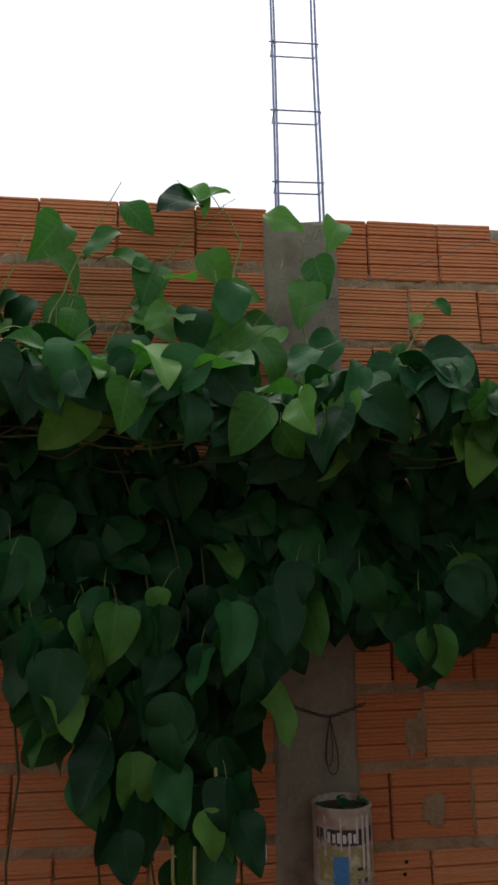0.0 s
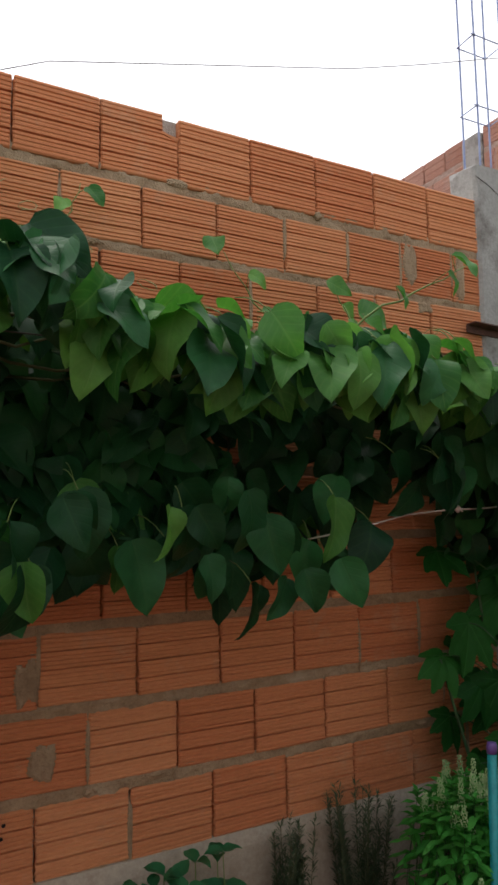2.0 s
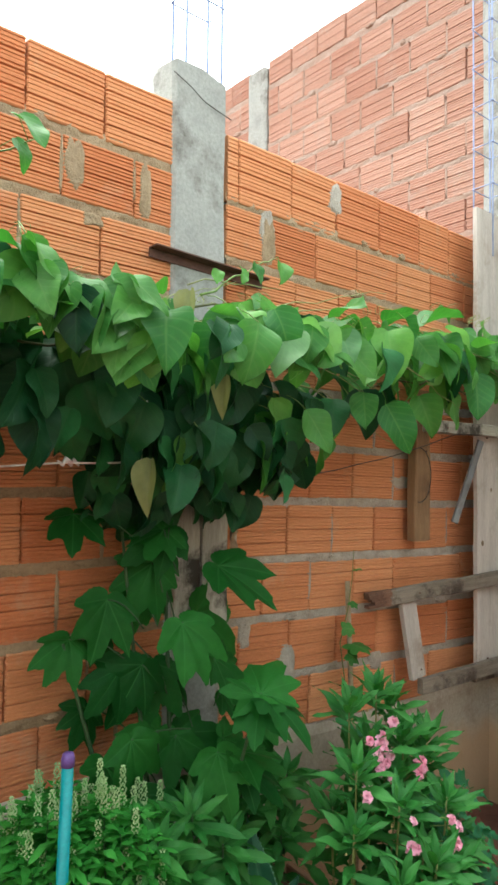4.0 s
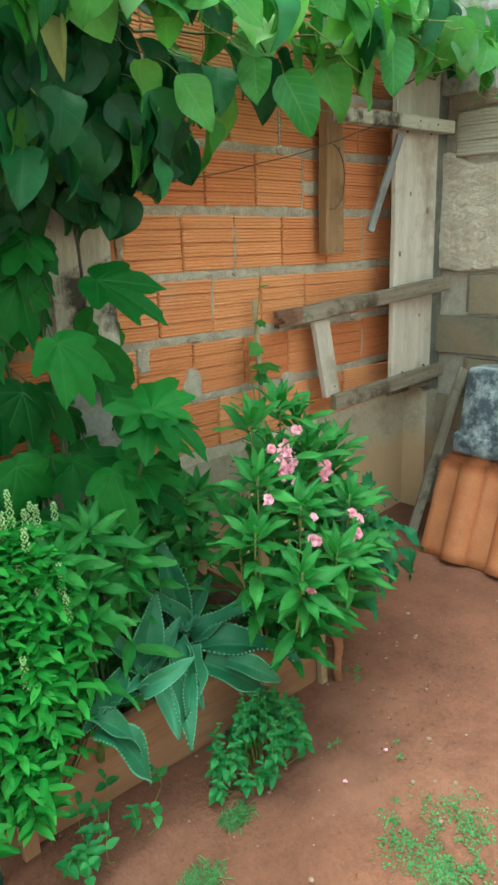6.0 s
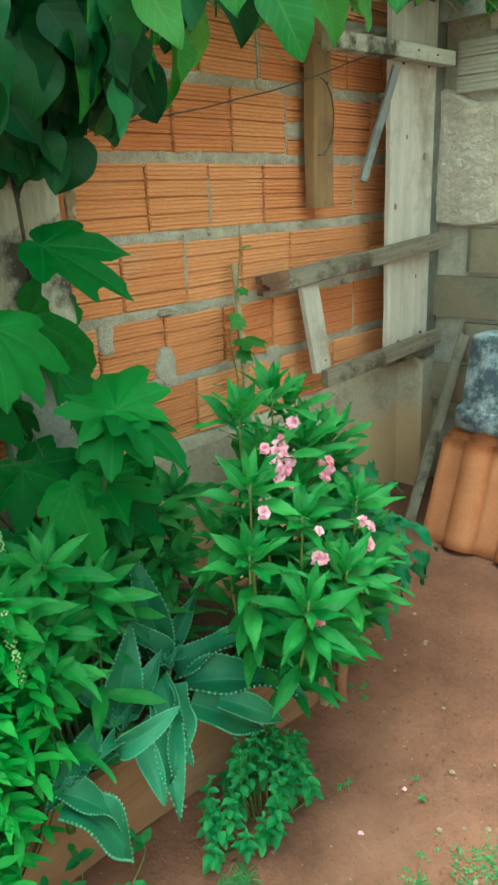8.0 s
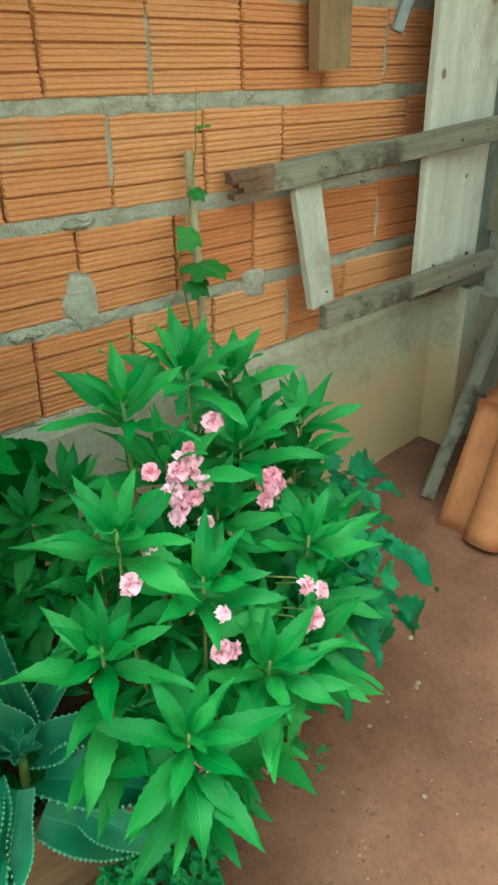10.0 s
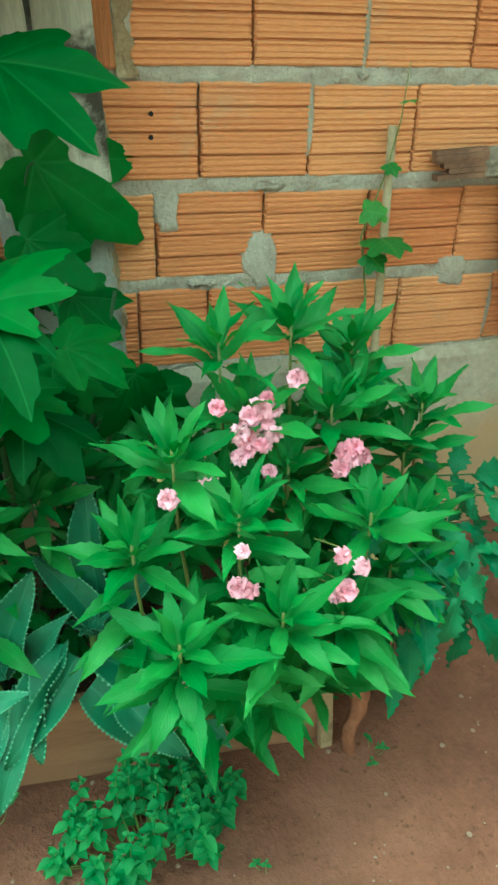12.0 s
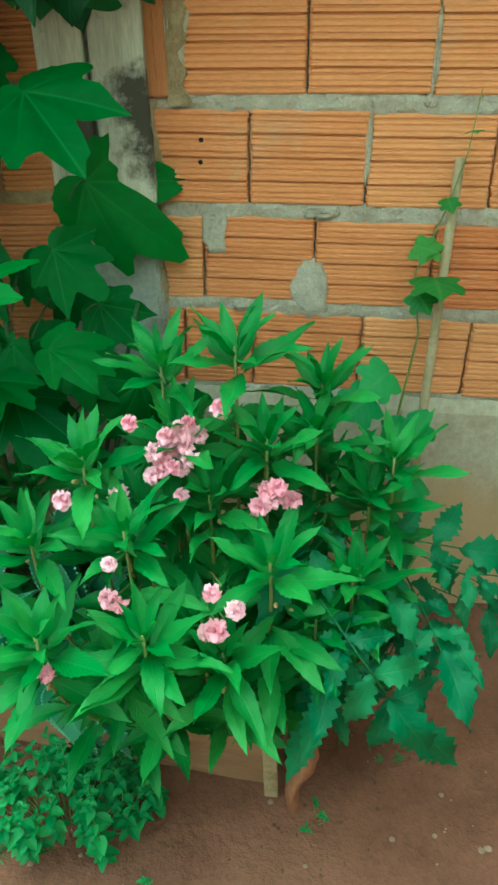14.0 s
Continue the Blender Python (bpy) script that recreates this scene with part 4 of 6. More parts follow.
for layer in range(4):
    for i in range(5):
        ob = put("roof_tile", TILE, m=Matrix.Translation((3.15 + layer * 0.075, -0.50 - i * 0.205 + layer * 0.012, 0.004)) @ pose(0, 0, 0, 0, 0, -90) @ pose(0, 0, 0, -22, 0, 0))
        tagged(ob, "orange terracotta roof tile stacked leaning on the wall", "roof tile", "stacked roof tiles")


def tub():
    t = thing("mortar_tub", "upturned dark plastic mortar tub splashed with cement, on roof tiles", "tub")
    rng = random.Random(2)

    def shell(levels):
        verts, faces = [], []
        seg = []
        for s in range(32):
            a = 2 * math.pi * (s + 0.5) / 32
            c, d = math.cos(a), math.sin(a)
            r = 1 / (abs(c) ** 5 + abs(d) ** 5) ** 0.2
            seg.append((c * r, d * r))
        for hx, hy, z in levels:
            for c, d in seg:
                verts.append((c * hx, d * hy, z))
        n = 32
        for i in range(len(levels) - 1):
            for j in range(n):
                faces.append((i * n + j, i * n + (j + 1) % n, (i + 1) * n + (j + 1) % n, (i + 1) * n + j))
        faces.append(tuple(range((len(levels) - 1) * n, len(levels) * n)))
        return verts, faces

    v, f = shell([(0.125, 0.225, 0.08), (0.124, 0.222, 0.085), (0.112, 0.205, 0.36), (0.105, 0.197, 0.375), (0.09, 0.18, 0.38)])
    body = put("body", mesh_from("body", v, f, TUB), t)
    v, f = shell([(0.133, 0.235, 0.0), (0.137, 0.239, 0.005), (0.137, 0.239, 0.075), (0.133, 0.235, 0.082), (0.12, 0.22, 0.084)])
    put("rim", mesh_from("rim", v, f, TUB), t)
    for yy in (-0.12, 0.0, 0.12):
        bm = bmesh.new()
        box(bm, -0.128, -0.108, yy - 0.012, yy + 0.012, 0.085, 0.35, 0.003)
        put("rib", mesh_of("rib", bm, TUB), body)
    t.matrix_basis = pose(3.53, -0.60, 0.388, 0, 4, 0)


tub()


# ---- paint can on the column ----
def paint_can():
    can = thing("paint_can", "old paint can used as a pot, wired to the concrete column", "paint can", at=(-0.185, -0.095, 0.845))
    R, H, n = 0.078, 0.19, 36
    levels = [(R * 0.96, 0.0), (R, 0.004), (R, 0.012), (R * 0.985, 0.016), (R * 0.985, H - 0.016), (R, H - 0.012), (R * 1.01, H - 0.004), (R * 0.98, H), (R * 0.9, H - 0.004), (R * 0.9, H - 0.02)]
    verts = [(r * math.cos(2 * math.pi * j / n) * (1 + 0.012 * math.sin(j)), r * math.sin(2 * math.pi * j / n), z) for r, z in levels for j in range(n)]
    faces = [(i * n + j, i * n + (j + 1) % n, (i + 1) * n + (j + 1) % n, (i + 1) * n + j) for i in range(len(levels) - 1) for j in range(n)]
    faces.append(tuple(range(n))[::-1])
    tin = put("tin", mesh_from("tin", verts, faces, CAN), can)

    def patch(name, a0, a1, z0, z1, material, lift=0.0012, label=""):
        k = 10
        vs = [(-(R * 0.985 + lift) * math.sin(a0 + (a1 - a0) * i / k) * -1, -(R * 0.985 + lift) * math.cos(a0 + (a1 - a0) * i / k), z) for z in (z0, z1) for i in range(k + 1)]
        fs = [(i, i + 1, k + 2 + i, k + 1 + i) for i in range(k)]
        put(name, mesh_from(name, vs, fs, material), tin, label=label)

    patch("dark_band", -1.2, 1.5, 0.105, 0.142, CAN_DARK, label="worn dark label band")
    patch("olive_field", -1.1, 1.2, 0.02, 0.098, CAN_OLIVE, 0.0010, "faded olive label field")
    patch("blue_mark", -0.55, -0.05, 0.018, 0.082, CAN_BLUE, 0.0022, "blue label patch")
    for i, a in enumerate((-0.72, -0.55, -0.40, -0.22, -0.04, 0.12)):
        patch("letter_bar", a, a + 0.10, 0.112, 0.136 - 0.004 * (i % 2), CAN_WHITE, 0.0024)
    for a, w, z0, z1 in ((0.42, 0.10, 0.05, 0.172), (0.60, 0.16, 0.03, 0.172), (0.22, 0.07, 0.11, 0.172), (-0.30, 0.05, 0.095, 0.172), (-0.85, 0.09, 0.08, 0.172), (0.92, 0.08, 0.09, 0.172), (-0.05, 0.05, 0.07, 0.11)):
        patch("paint_drip", a, a + w, z0, z1, DRIP, 0.0030, "dried whitish paint drip")
    patch("small_print", 0.2, 0.62, 0.020, 0.030, CAN_DARK, 0.0020)
    patch("small_print", 0.22, 0.58, 0.048, 0.056, CAN_DARK, 0.0020)
    v = [(0.9 * R * math.cos(2 * math.pi * j / 20) * q, 0.9 * R * math.sin(2 * math.pi * j / 20) * q, H - 0.018 + 0.012 * noise.noise(Vector((j * 0.9, q * 9, 1))) * (q < 1)) for q in (1.0, 0.66, 0.33) for j in range(20)] + [(0, 0, H - 0.01)]
    f = [(i * 20 + j, i * 20 + (j + 1) % 20, (i + 1) * 20 + (j + 1) % 20, (i + 1) * 20 + j) for i in range(2) for j in range(20)] + [(40 + j, 40 + (j + 1) % 20, 60) for j in range(20)]
    put("soil", mesh_from("soil", v, f, BED_SOIL), can, label="dark crumbly potting soil")
    r = random.Random(77)
    for i in range(34):
        a, q = r.uniform(0, 6.28), R * 0.8 * math.sqrt(r.random())
        p = Vector((q * math.cos(a), q * math.sin(a), H - 0.014))
        v, f, uv = blade(r.uniform(0.018, 0.034), 0.013, ovate, 5, 2, 0.3, 0.3, 0.3, 0.1, 0, i)
        put("sprout", mesh_from("sprout", v, f, TOMATO_LEAF, True, uv), can, aim(p, (r.uniform(-1, 1), r.uniform(-1, 1), r.uniform(0.1, 0.7)), (0, -0.3, 1)), "small dark green seedling leaf")
    return can


paint_can()


def column_wire():
    z, x = 1.232, -0.192
    wire = thing("wire_loop", "dark twisted tie wire round the concrete column", "wire", at=(x, -0.024, z))

    def strand(name, pts):
        v, f = tube_data(pts, 0.0017, 6)
        put(name, mesh_from(name, v, f, WIRE), wire)

    for k in (0, 1):
        strand("band", [(0.26 * q - 0.155, 0.004 - 0.004 * math.cos(q * 5) + 0.0035 * math.sin(q * 40 + 3.1 * k), 0.055 * abs(q - 0.6) ** 1.3 * 2 + 0.0035 * math.cos(q * 40 + 3.1 * k) - 0.004) for q in [i / 44 for i in range(45)]])
    for w, drop, shift in ((0.016, 0.150, 0.004), (0.010, 0.128, -0.008)):
        strand("loop", [(shift * math.sin(q / 2) + w * math.sin(q), -0.004 - 0.004 * math.sin(q / 2), -drop * math.sin(q / 2) ** 0.9) for q in [i * 2 * math.pi / 30 for i in range(31)]])


column_wire()


def cable(name, label, pts, r, material, category="wire"):
    v, f = tube_data(pts, r, 5)
    return tagged(put(name, mesh_from(name, v, f, material)), label, category)


cable("clothes_line", "thin sagging wire stretched across the yard", [(-0.75, -0.45, 1.98), (-0.4, -0.85, 2.08), (-0.1, -0.95, 2.175), (0.18, -0.95, 2.255), (0.39, -0.95, 2.315), (0.55, -0.95, 2.372), (0.75, -0.95, 2.448), (0.9, -0.95, 2.51), (1.2, -0.95, 2.63), (1.6, -0.95, 2.775), (3.74, -0.95, 3.38)], 0.0008, LINE)
cable("trellis_wire", "taut wire carrying the passion fruit vine", bow((-2.0, -0.33, 1.99), (3.69, -0.28, 2.02), 0.03, 14), 0.002, WIRE)
line = thing("string", "pale knotted string strung through the vine along the wall", "string", at=(1.194, -0.33, 1.584))
v, f = tube_data(bow((-0.52, -0.02, -0.07), (-0.20, -0.01, -0.015), 0.004, 6) + bow((0.0, 0.0, 0.0), (0.19, -0.01, 0.008), 0.004, 6) + [(0.20, -0.005, 0.06), (0.21, 0.0, 0.16)], 0.0026, 6)
put("cord", mesh_from("cord", v, f, DRIP), line)
v, f = tube_data([(-0.028, 0.0, 0.004), (-0.018, -0.006, -0.006), (-0.006, 0.004, 0.008), (0.004, -0.006, -0.004), (0.014, 0.004, 0.006), (0.026, -0.002, -0.008)], [0.002, 0.006, 0.007, 0.008, 0.006, 0.002], 7)
put("knot", mesh_from("knot", v, f, DRIP), line, label="tangled pale knot")
cable("tie_wire", "thin wire tied round the top of the column", [(1.68, -0.022, 2.845), (1.74, -0.026, 2.82), (1.80, -0.024, 2.79), (1.86, -0.026, 2.775), (1.92, -0.02, 2.77)], 0.0018, WIRE)
cable("black_wire", "loose black wire drooping in front of the bricks", bow((1.75, -0.03, 1.52), (3.30, -0.15, 1.80), 0.06, 12, 0.006, random.Random(3)), 0.0022, WIRE)
cable("black_wire", "loose end of black wire round the wooden stub", [(2.925 + 0.080 * math.cos(radians(q)), -0.0835, 1.565 + 0.115 * math.sin(radians(q))) for q in range(84, -106, -8)], 0.002, WIRE)


# ---- passion fruit vine ----
def variants(name, material, count, maker):
    return [mesh_from(name, *maker(s)[:2], material, True, maker(s)[2]) for s in range(count)]


def passion(s):
    return blade(0.152, 0.112, heart, 12, 6, (0.15, 0.32, 0.55)[s % 3], 0.15 + 0.16 * (s % 4), 0.45, 0.4 * ((s % 3) - 1), 0, s)


V_DARK = variants("vine_leaf", VINE_LEAF, 9, passion)
V_YOUNG_LIT = variants("young_lit_vine_leaf", YOUNG_LIT_LEAF, 6, passion)
V_PALE = variants("pale_vine_leaf", PALE_LEAF, 6, passion)
V_DATA = [passion(s) for s in range(9)]
# upper and lower outline of the hanging mass along the wall
ZT = [(-2.0, 2.28), (-1.05, 2.20), (-0.6, 2.15), (-0.35, 2.08), (-0.05, 2.19), (0.1, 2.09), (0.35, 2.08), (0.7, 2.06), (1.0, 2.07), (1.2, 2.02), (1.4, 2.01), (1.9, 2.09), (2.46, 2.14), (3.2, 2.17), (3.65, 2.12)]
ZB = [(-2.0, 1.50), (-1.0, 1.42), (-0.88, 1.22), (-0.76, 1.0), (-0.58, 0.86), (-0.48, 0.98), (-0.39, 1.36), (-0.17, 1.43), (-0.07, 1.34), (0.06, 1.38), (0.35, 1.37), (0.43, 1.42), (0.5, 1.29), (0.66, 1.28), (0.74, 1.37),
      (0.86, 1.42), (1.0, 1.48), (1.08, 1.58), (1.2, 1.58), (1.35, 1.52), (1.47, 1.53), (1.8, 1.50), (2.0, 1.54), (2.16, 1.60), (2.44, 1.64), (2.7, 1.72), (2.83, 1.85), (3.65, 1.88)]
# leaves of the shoots that climb past the left column: x and z
CLIMBING = ((-0.94, 2.60), (-0.97, 2.48), (-0.79, 2.48), (-0.53, 2.50), (-0.55, 2.68), (-0.45, 2.74), (-0.66, 2.45), (-0.66, 2.36), (-0.34, 2.64), (-0.11, 2.62), (-0.22, 2.41), (-0.19, 2.50), (-0.16, 2.25), (-0.94, 2.25),
            (-1.03, 2.20), (-1.10, 2.40), (-0.76, 2.67), (-0.58, 2.74), (-0.78, 2.57), (-0.31, 2.26), (-0.51, 2.27), (-0.72, 2.29), (-0.90, 2.35), (-0.48, 2.38), (-1.0, 2.33), (-0.84, 2.24), (-1.12, 2.28))
SHOOTS = (((-0.98, -0.28, 2.05), (-0.96, -0.20, 2.32), (-0.89, -0.16, 2.53), (-0.79, -0.12, 2.78)), ((-0.86, -0.28, 2.05), (-0.83, -0.20, 2.19), (-0.74, -0.17, 2.40), (-0.61, -0.14, 2.58), (-0.48, -0.10, 2.72)),
          ((-0.43, -0.25, 2.05), (-0.41, -0.16, 2.14), (-0.34, -0.13, 2.35), (-0.30, -0.10, 2.56)), ((-0.25, -0.20, 2.10), (-0.24, -0.08, 2.45), (-0.22, -0.05, 2.63), (-0.14, -0.03, 2.75)),
          ((-0.55, -0.20, 2.15), (-0.45, -0.13, 2.51), (-0.43, -0.12, 2.60), (-0.47, -0.10, 2.70), (-0.53, -0.08, 2.79)), ((-1.18, -0.26, 2.05), (-1.15, -0.20, 2.25), (-1.08, -0.16, 2.45), (-1.06, -0.12, 2.60)),
          ((-0.02, -0.20, 2.12), (0.06, -0.12, 2.26), (0.14, -0.06, 2.38), (0.17, -0.05, 2.47)), ((0.78, -0.20, 2.05), (0.66, -0.12, 2.18), (0.58, -0.08, 2.34)), ((0.98, -0.22, 2.05), (0.96, -0.14, 2.2), (0.95, -0.10, 2.28)),
          ((0.70, -0.44, 2.0), (0.80, -0.52, 2.08), (0.90, -0.58, 2.13), (1.0, -0.612, 2.19)), ((1.55, -0.36, 2.03), (1.68, -0.34, 2.11), (1.82, -0.30, 2.19), (1.92, -0.26, 2.24)), ((2.6, -0.28, 2.08), (2.75, -0.22, 2.18), (2.85, -0.2, 2.24)))


def vine():
    rng = random.Random(11)
    plant = thing("passion_fruit_vine", "dense dark green passion fruit vine hanging along the brick wall", "vine", at=(-0.6, -0.30, 0.0))
    base = Matrix.Translation((0.6, 0.30, 0.0))
    stems, deep, fresh, tendrils = Bag(), Bag(), Bag(), Bag()
    runners = []
    # runners along the wires and shoots that hang from them
    for z, y in ((1.96, -0.30), (1.94, -0.24), (1.90, -0.20), (1.98, -0.36)):
        pts = []
        x = -1.9
        while x < 3.55:
            pts.append((x, y + rng.uniform(-0.04, 0.04), z + rng.uniform(-0.035, 0.035) + 0.02 * (x > 1.5)))
            x += 0.11
        runners.append(Bag())
        runners[-1].tube(pts, 0.0035, 6)
    for x0 in (-1.1, -0.90, -0.76, -0.66, -0.60):
        pts = [(x0 + rng.uniform(-0.04, 0.04) + 0.02 * k, -0.19 + rng.uniform(-0.03, 0.03), 1.95 - k * 0.2) for k in range(11)]
        pts[-1] = (pts[-1][0], pts[-1][1], -0.02)
        runners.append(Bag())
        runners[-1].tube(pts, 0.0034, 6)
    count = 0

    # young: 1 light green for young leaves and lit ones alike, 0 dark, 2 pale
    def leaf(p, d, n, s, young, single):
        nonlocal count
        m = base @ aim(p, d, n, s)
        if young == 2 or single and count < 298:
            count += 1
            meshes = (V_DARK, V_YOUNG_LIT, V_PALE)[int(young)]
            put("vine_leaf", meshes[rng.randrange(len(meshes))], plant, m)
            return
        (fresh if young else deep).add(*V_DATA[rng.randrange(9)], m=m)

    # the ruff along the top, its hanging lip, the hollow under it, the lower fringe and the inside
    for layer, number in (("lip", 540), ("fringe", 190), ("left", 130), ("ruff", 640), ("hollow", 260), ("back", 700), ("inner", 1500)):
        for _ in range(number):
            x = rng.uniform(-1.1, -0.42) if layer == "left" else rng.uniform(-1.95, 3.6)
            keep = 1.0
            if x > 1.9:
                keep = {"lip": 0.26, "ruff": 0.34, "fringe": 0.45, "inner": 0.10}.get(layer, 0.0)
            elif x > 1.25:
                keep = {"back": 0.6, "lip": 0.6, "ruff": 0.7}.get(layer, 1.0)
            elif x > 0.55:
                keep = {"back": 0.15, "inner": 0.45, "hollow": 0.75}.get(layer, 1.0)
            if rng.random() > keep:
                continue
            zt, zb = table(ZT, x), table(ZB, x)
            right = max(0.0, min(1.0, (x - 1.2) / 1.2))
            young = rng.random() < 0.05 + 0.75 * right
            size = rng.uniform(0.66, 1.12) + 0.12 * right
            if layer == "ruff":
                y = rng.uniform(-0.56, -0.10) + 0.10 * right
                p = (x, y, zt - 0.03 + rng.uniform(-0.09, 0.01) - 0.18 * max(0.0, -y - 0.36))
                d = (rng.uniform(-0.9, 0.9), rng.uniform(-1.0, 0.3), rng.uniform(-0.6 - 0.2 * (x < 0.9), 0.15 + 0.25 * right))
                n = (rng.uniform(-0.9, 0.9), rng.uniform(-0.7, 0.1), 1.0)
                # more light green along the top, its brightness put into the leaf colour
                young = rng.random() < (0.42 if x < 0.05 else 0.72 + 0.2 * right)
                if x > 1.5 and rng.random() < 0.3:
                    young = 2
            elif layer == "lip":
                p = (x, rng.uniform(-0.62, -0.46) + 0.14 * right, zt - rng.uniform(0.06, 0.17))
                d = (rng.uniform(-0.9, 0.9), rng.uniform(-0.9, 0.1), rng.uniform(-1.0, -0.5))
                n = (rng.uniform(-1.1, 1.1), -0.8, rng.uniform(0.3, 1.1))
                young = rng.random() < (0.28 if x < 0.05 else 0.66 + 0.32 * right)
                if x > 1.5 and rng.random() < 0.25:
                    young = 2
            elif layer == "hollow":
                p = (x, rng.uniform(-0.26, -0.12), zb + 0.22 + (zt - 0.18 - zb - 0.22) * rng.random())
                d = (rng.uniform(-0.9, 0.9), rng.uniform(-0.6, 0.1), -1.0)
                n = (rng.uniform(-0.8, 0.8), -1.0, rng.uniform(-0.1, 0.6))
                # dark green only: the hollow's shade is kept in the leaf colour
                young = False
            elif layer == "fringe":
                p = (x, rng.uniform(-0.46, -0.30), zb + 0.12 + 0.17 * rng.random() ** 1.4)
                d = (rng.uniform(-0.6, 0.6), rng.uniform(-0.6, 0.0), -1.0)
                n = (rng.uniform(-1.2, 1.2), -1.0, rng.uniform(0.1, 0.8))
            elif layer == "left":
                p = (x, rng.uniform(-0.44, -0.24), zb + 0.1 + (1.5 - zb) * rng.random())
                d = (rng.uniform(-0.6, 0.6), rng.uniform(-0.6, 0.0), -1.0)
                n = (rng.uniform(-1.2, 1.2), -1.0, 0.3 + rng.uniform(-0.2, 0.6))
                young = rng.random() < 0.3
            elif layer == "back":
                p = (x, rng.uniform(-0.17, -0.07), zb + 0.12 + (zt - zb - 0.2) * rng.random())
                d = (rng.uniform(-0.9, 0.9), rng.uniform(-0.3, 0.0), rng.uniform(-1.0, -0.3))
                n = (rng.uniform(-0.5, 0.5), -1.0, rng.uniform(-0.2, 0.6))
            else:
                z = zb + 0.16 + (zt - zb - 0.2) * rng.random()
                p = (x, rng.uniform(-0.22, -0.09), z)
                d = (rng.uniform(-0.9, 0.9), rng.uniform(-0.7, 0.1), rng.uniform(-1.0, -0.2))
                n = (rng.uniform(-0.7, 0.7), -0.7, rng.uniform(-0.2, 1.0))
            near = layer not in ("inner", "back", "hollow") and -1.05 < x < 2.6
            leaf(p, d, n, size, young, near and count < 200 and rng.random() < 0.42)
            if layer in ("fringe", "left", "lip") and rng.random() < 0.35:
                stems.tube(bow(p, (p[0] + rng.uniform(-0.04, 0.04), p[1] + 0.09, p[2] + 0.05), -0.01, 3), 0.0014, 4)
    # where the vine comes down in front of the middle column: dark green leaves only, packed to shade its boards
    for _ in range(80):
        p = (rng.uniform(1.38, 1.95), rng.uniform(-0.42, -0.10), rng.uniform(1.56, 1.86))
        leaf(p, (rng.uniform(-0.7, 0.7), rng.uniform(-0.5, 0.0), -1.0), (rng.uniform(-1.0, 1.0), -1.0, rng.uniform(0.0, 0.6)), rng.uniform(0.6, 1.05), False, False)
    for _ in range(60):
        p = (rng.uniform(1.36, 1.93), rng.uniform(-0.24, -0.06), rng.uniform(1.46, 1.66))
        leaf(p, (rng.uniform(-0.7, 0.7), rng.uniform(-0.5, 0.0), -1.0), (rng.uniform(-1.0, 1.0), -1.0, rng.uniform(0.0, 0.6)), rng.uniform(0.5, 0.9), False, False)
    # climbing shoots with their leaves
    for pts in SHOOTS:
        fine = []
        for a, b in zip(pts, pts[1:]):
            fine += [Vector(a).lerp(Vector(b), t) + Vector((0.006 * math.sin(9 * t + a[0] * 7), 0, 0.004 * math.cos(7 * t))) for t in (0.0, 0.33, 0.66)]
        fine.append(Vector(pts[-1]))
        one = Bag()
        one.tube(fine, [0.0036 - 0.0024 * k / (len(fine) - 1) for k in range(len(fine))], 6)
        for k in range(2, len(fine), 2):
            tip = fine[k] + Vector((rng.uniform(-0.05, 0.05), rng.uniform(-0.03, 0.0), rng.uniform(-0.01, 0.04)))
            one.tube([fine[k], tip], 0.0011, 4)
            if pts[0][0] > -0.1:
                last = k > len(fine) - 3
                leaf(tip, (rng.uniform(-0.6, 0.8), -0.4, rng.uniform(-0.9, -0.1)), (rng.uniform(-0.5, 0.5), -0.9, 0.6), rng.uniform(0.3, 0.5) if not last or pts[0][0] < 0.65 else 0.6, True, True)
        put("shoot", one.mesh("vine_shoot", STEM), plant, base, "thin green climbing shoot")
    for x, z in CLIMBING:
        p = Vector((x - 0.02, -0.10 - 0.10 * (2.75 - z) + rng.uniform(-0.03, 0.02), z + 0.05))
        d = (rng.uniform(-0.9, 0.9), rng.uniform(-0.5, 0), rng.uniform(-1.0, -0.2))
        # mostly light green, which carries the light from behind these shoots
        leaf(p, d, (rng.uniform(-0.8, 0.8), -0.9, 0.6), rng.uniform(0.8, 1.15), rng.random() < 0.85, True)
        stems.tube(bow(p, p + Vector((rng.uniform(-0.06, 0.06), 0.03, rng.uniform(-0.05, 0.02))), -0.01, 3), 0.0013, 4)
    for _ in range(46):
        p = (rng.uniform(-1.2, -0.25), rng.uniform(-0.32, -0.12), 2.08 + 0.36 * rng.random() ** 1.5)
        leaf(p, (rng.uniform(-0.9, 0.9), rng.uniform(-0.6, 0), rng.uniform(-1.0, -0.1)), (rng.uniform(-0.9, 0.9), -0.9, 0.7), rng.uniform(0.7, 1.1), rng.random() < 0.7, True)
    leaf((0.80, -0.42, 2.09), (0.9, -0.2, 0.12), (-0.1, -0.9, 0.6), 0.95, True, True)
    # loose thin stems in the open part of the vine and over the wall top
    for k in range(70):
        wild = Bag()
        if k < 46:
            q = Vector((rng.uniform(1.3, 3.2), rng.uniform(-0.46, -0.20), rng.uniform(1.86, 2.09)))
            step = Vector((rng.uniform(0.03, 0.07), rng.uniform(-0.012, 0.012), rng.uniform(-0.02, 0.02)))
        else:
            q = Vector((rng.uniform(-1.1, -0.1), rng.uniform(-0.26, -0.14), rng.uniform(2.0, 2.2)))
            step = Vector((rng.uniform(-0.02, 0.05), rng.uniform(0.0, 0.012), rng.uniform(0.02, 0.05)))
        pts = [q]
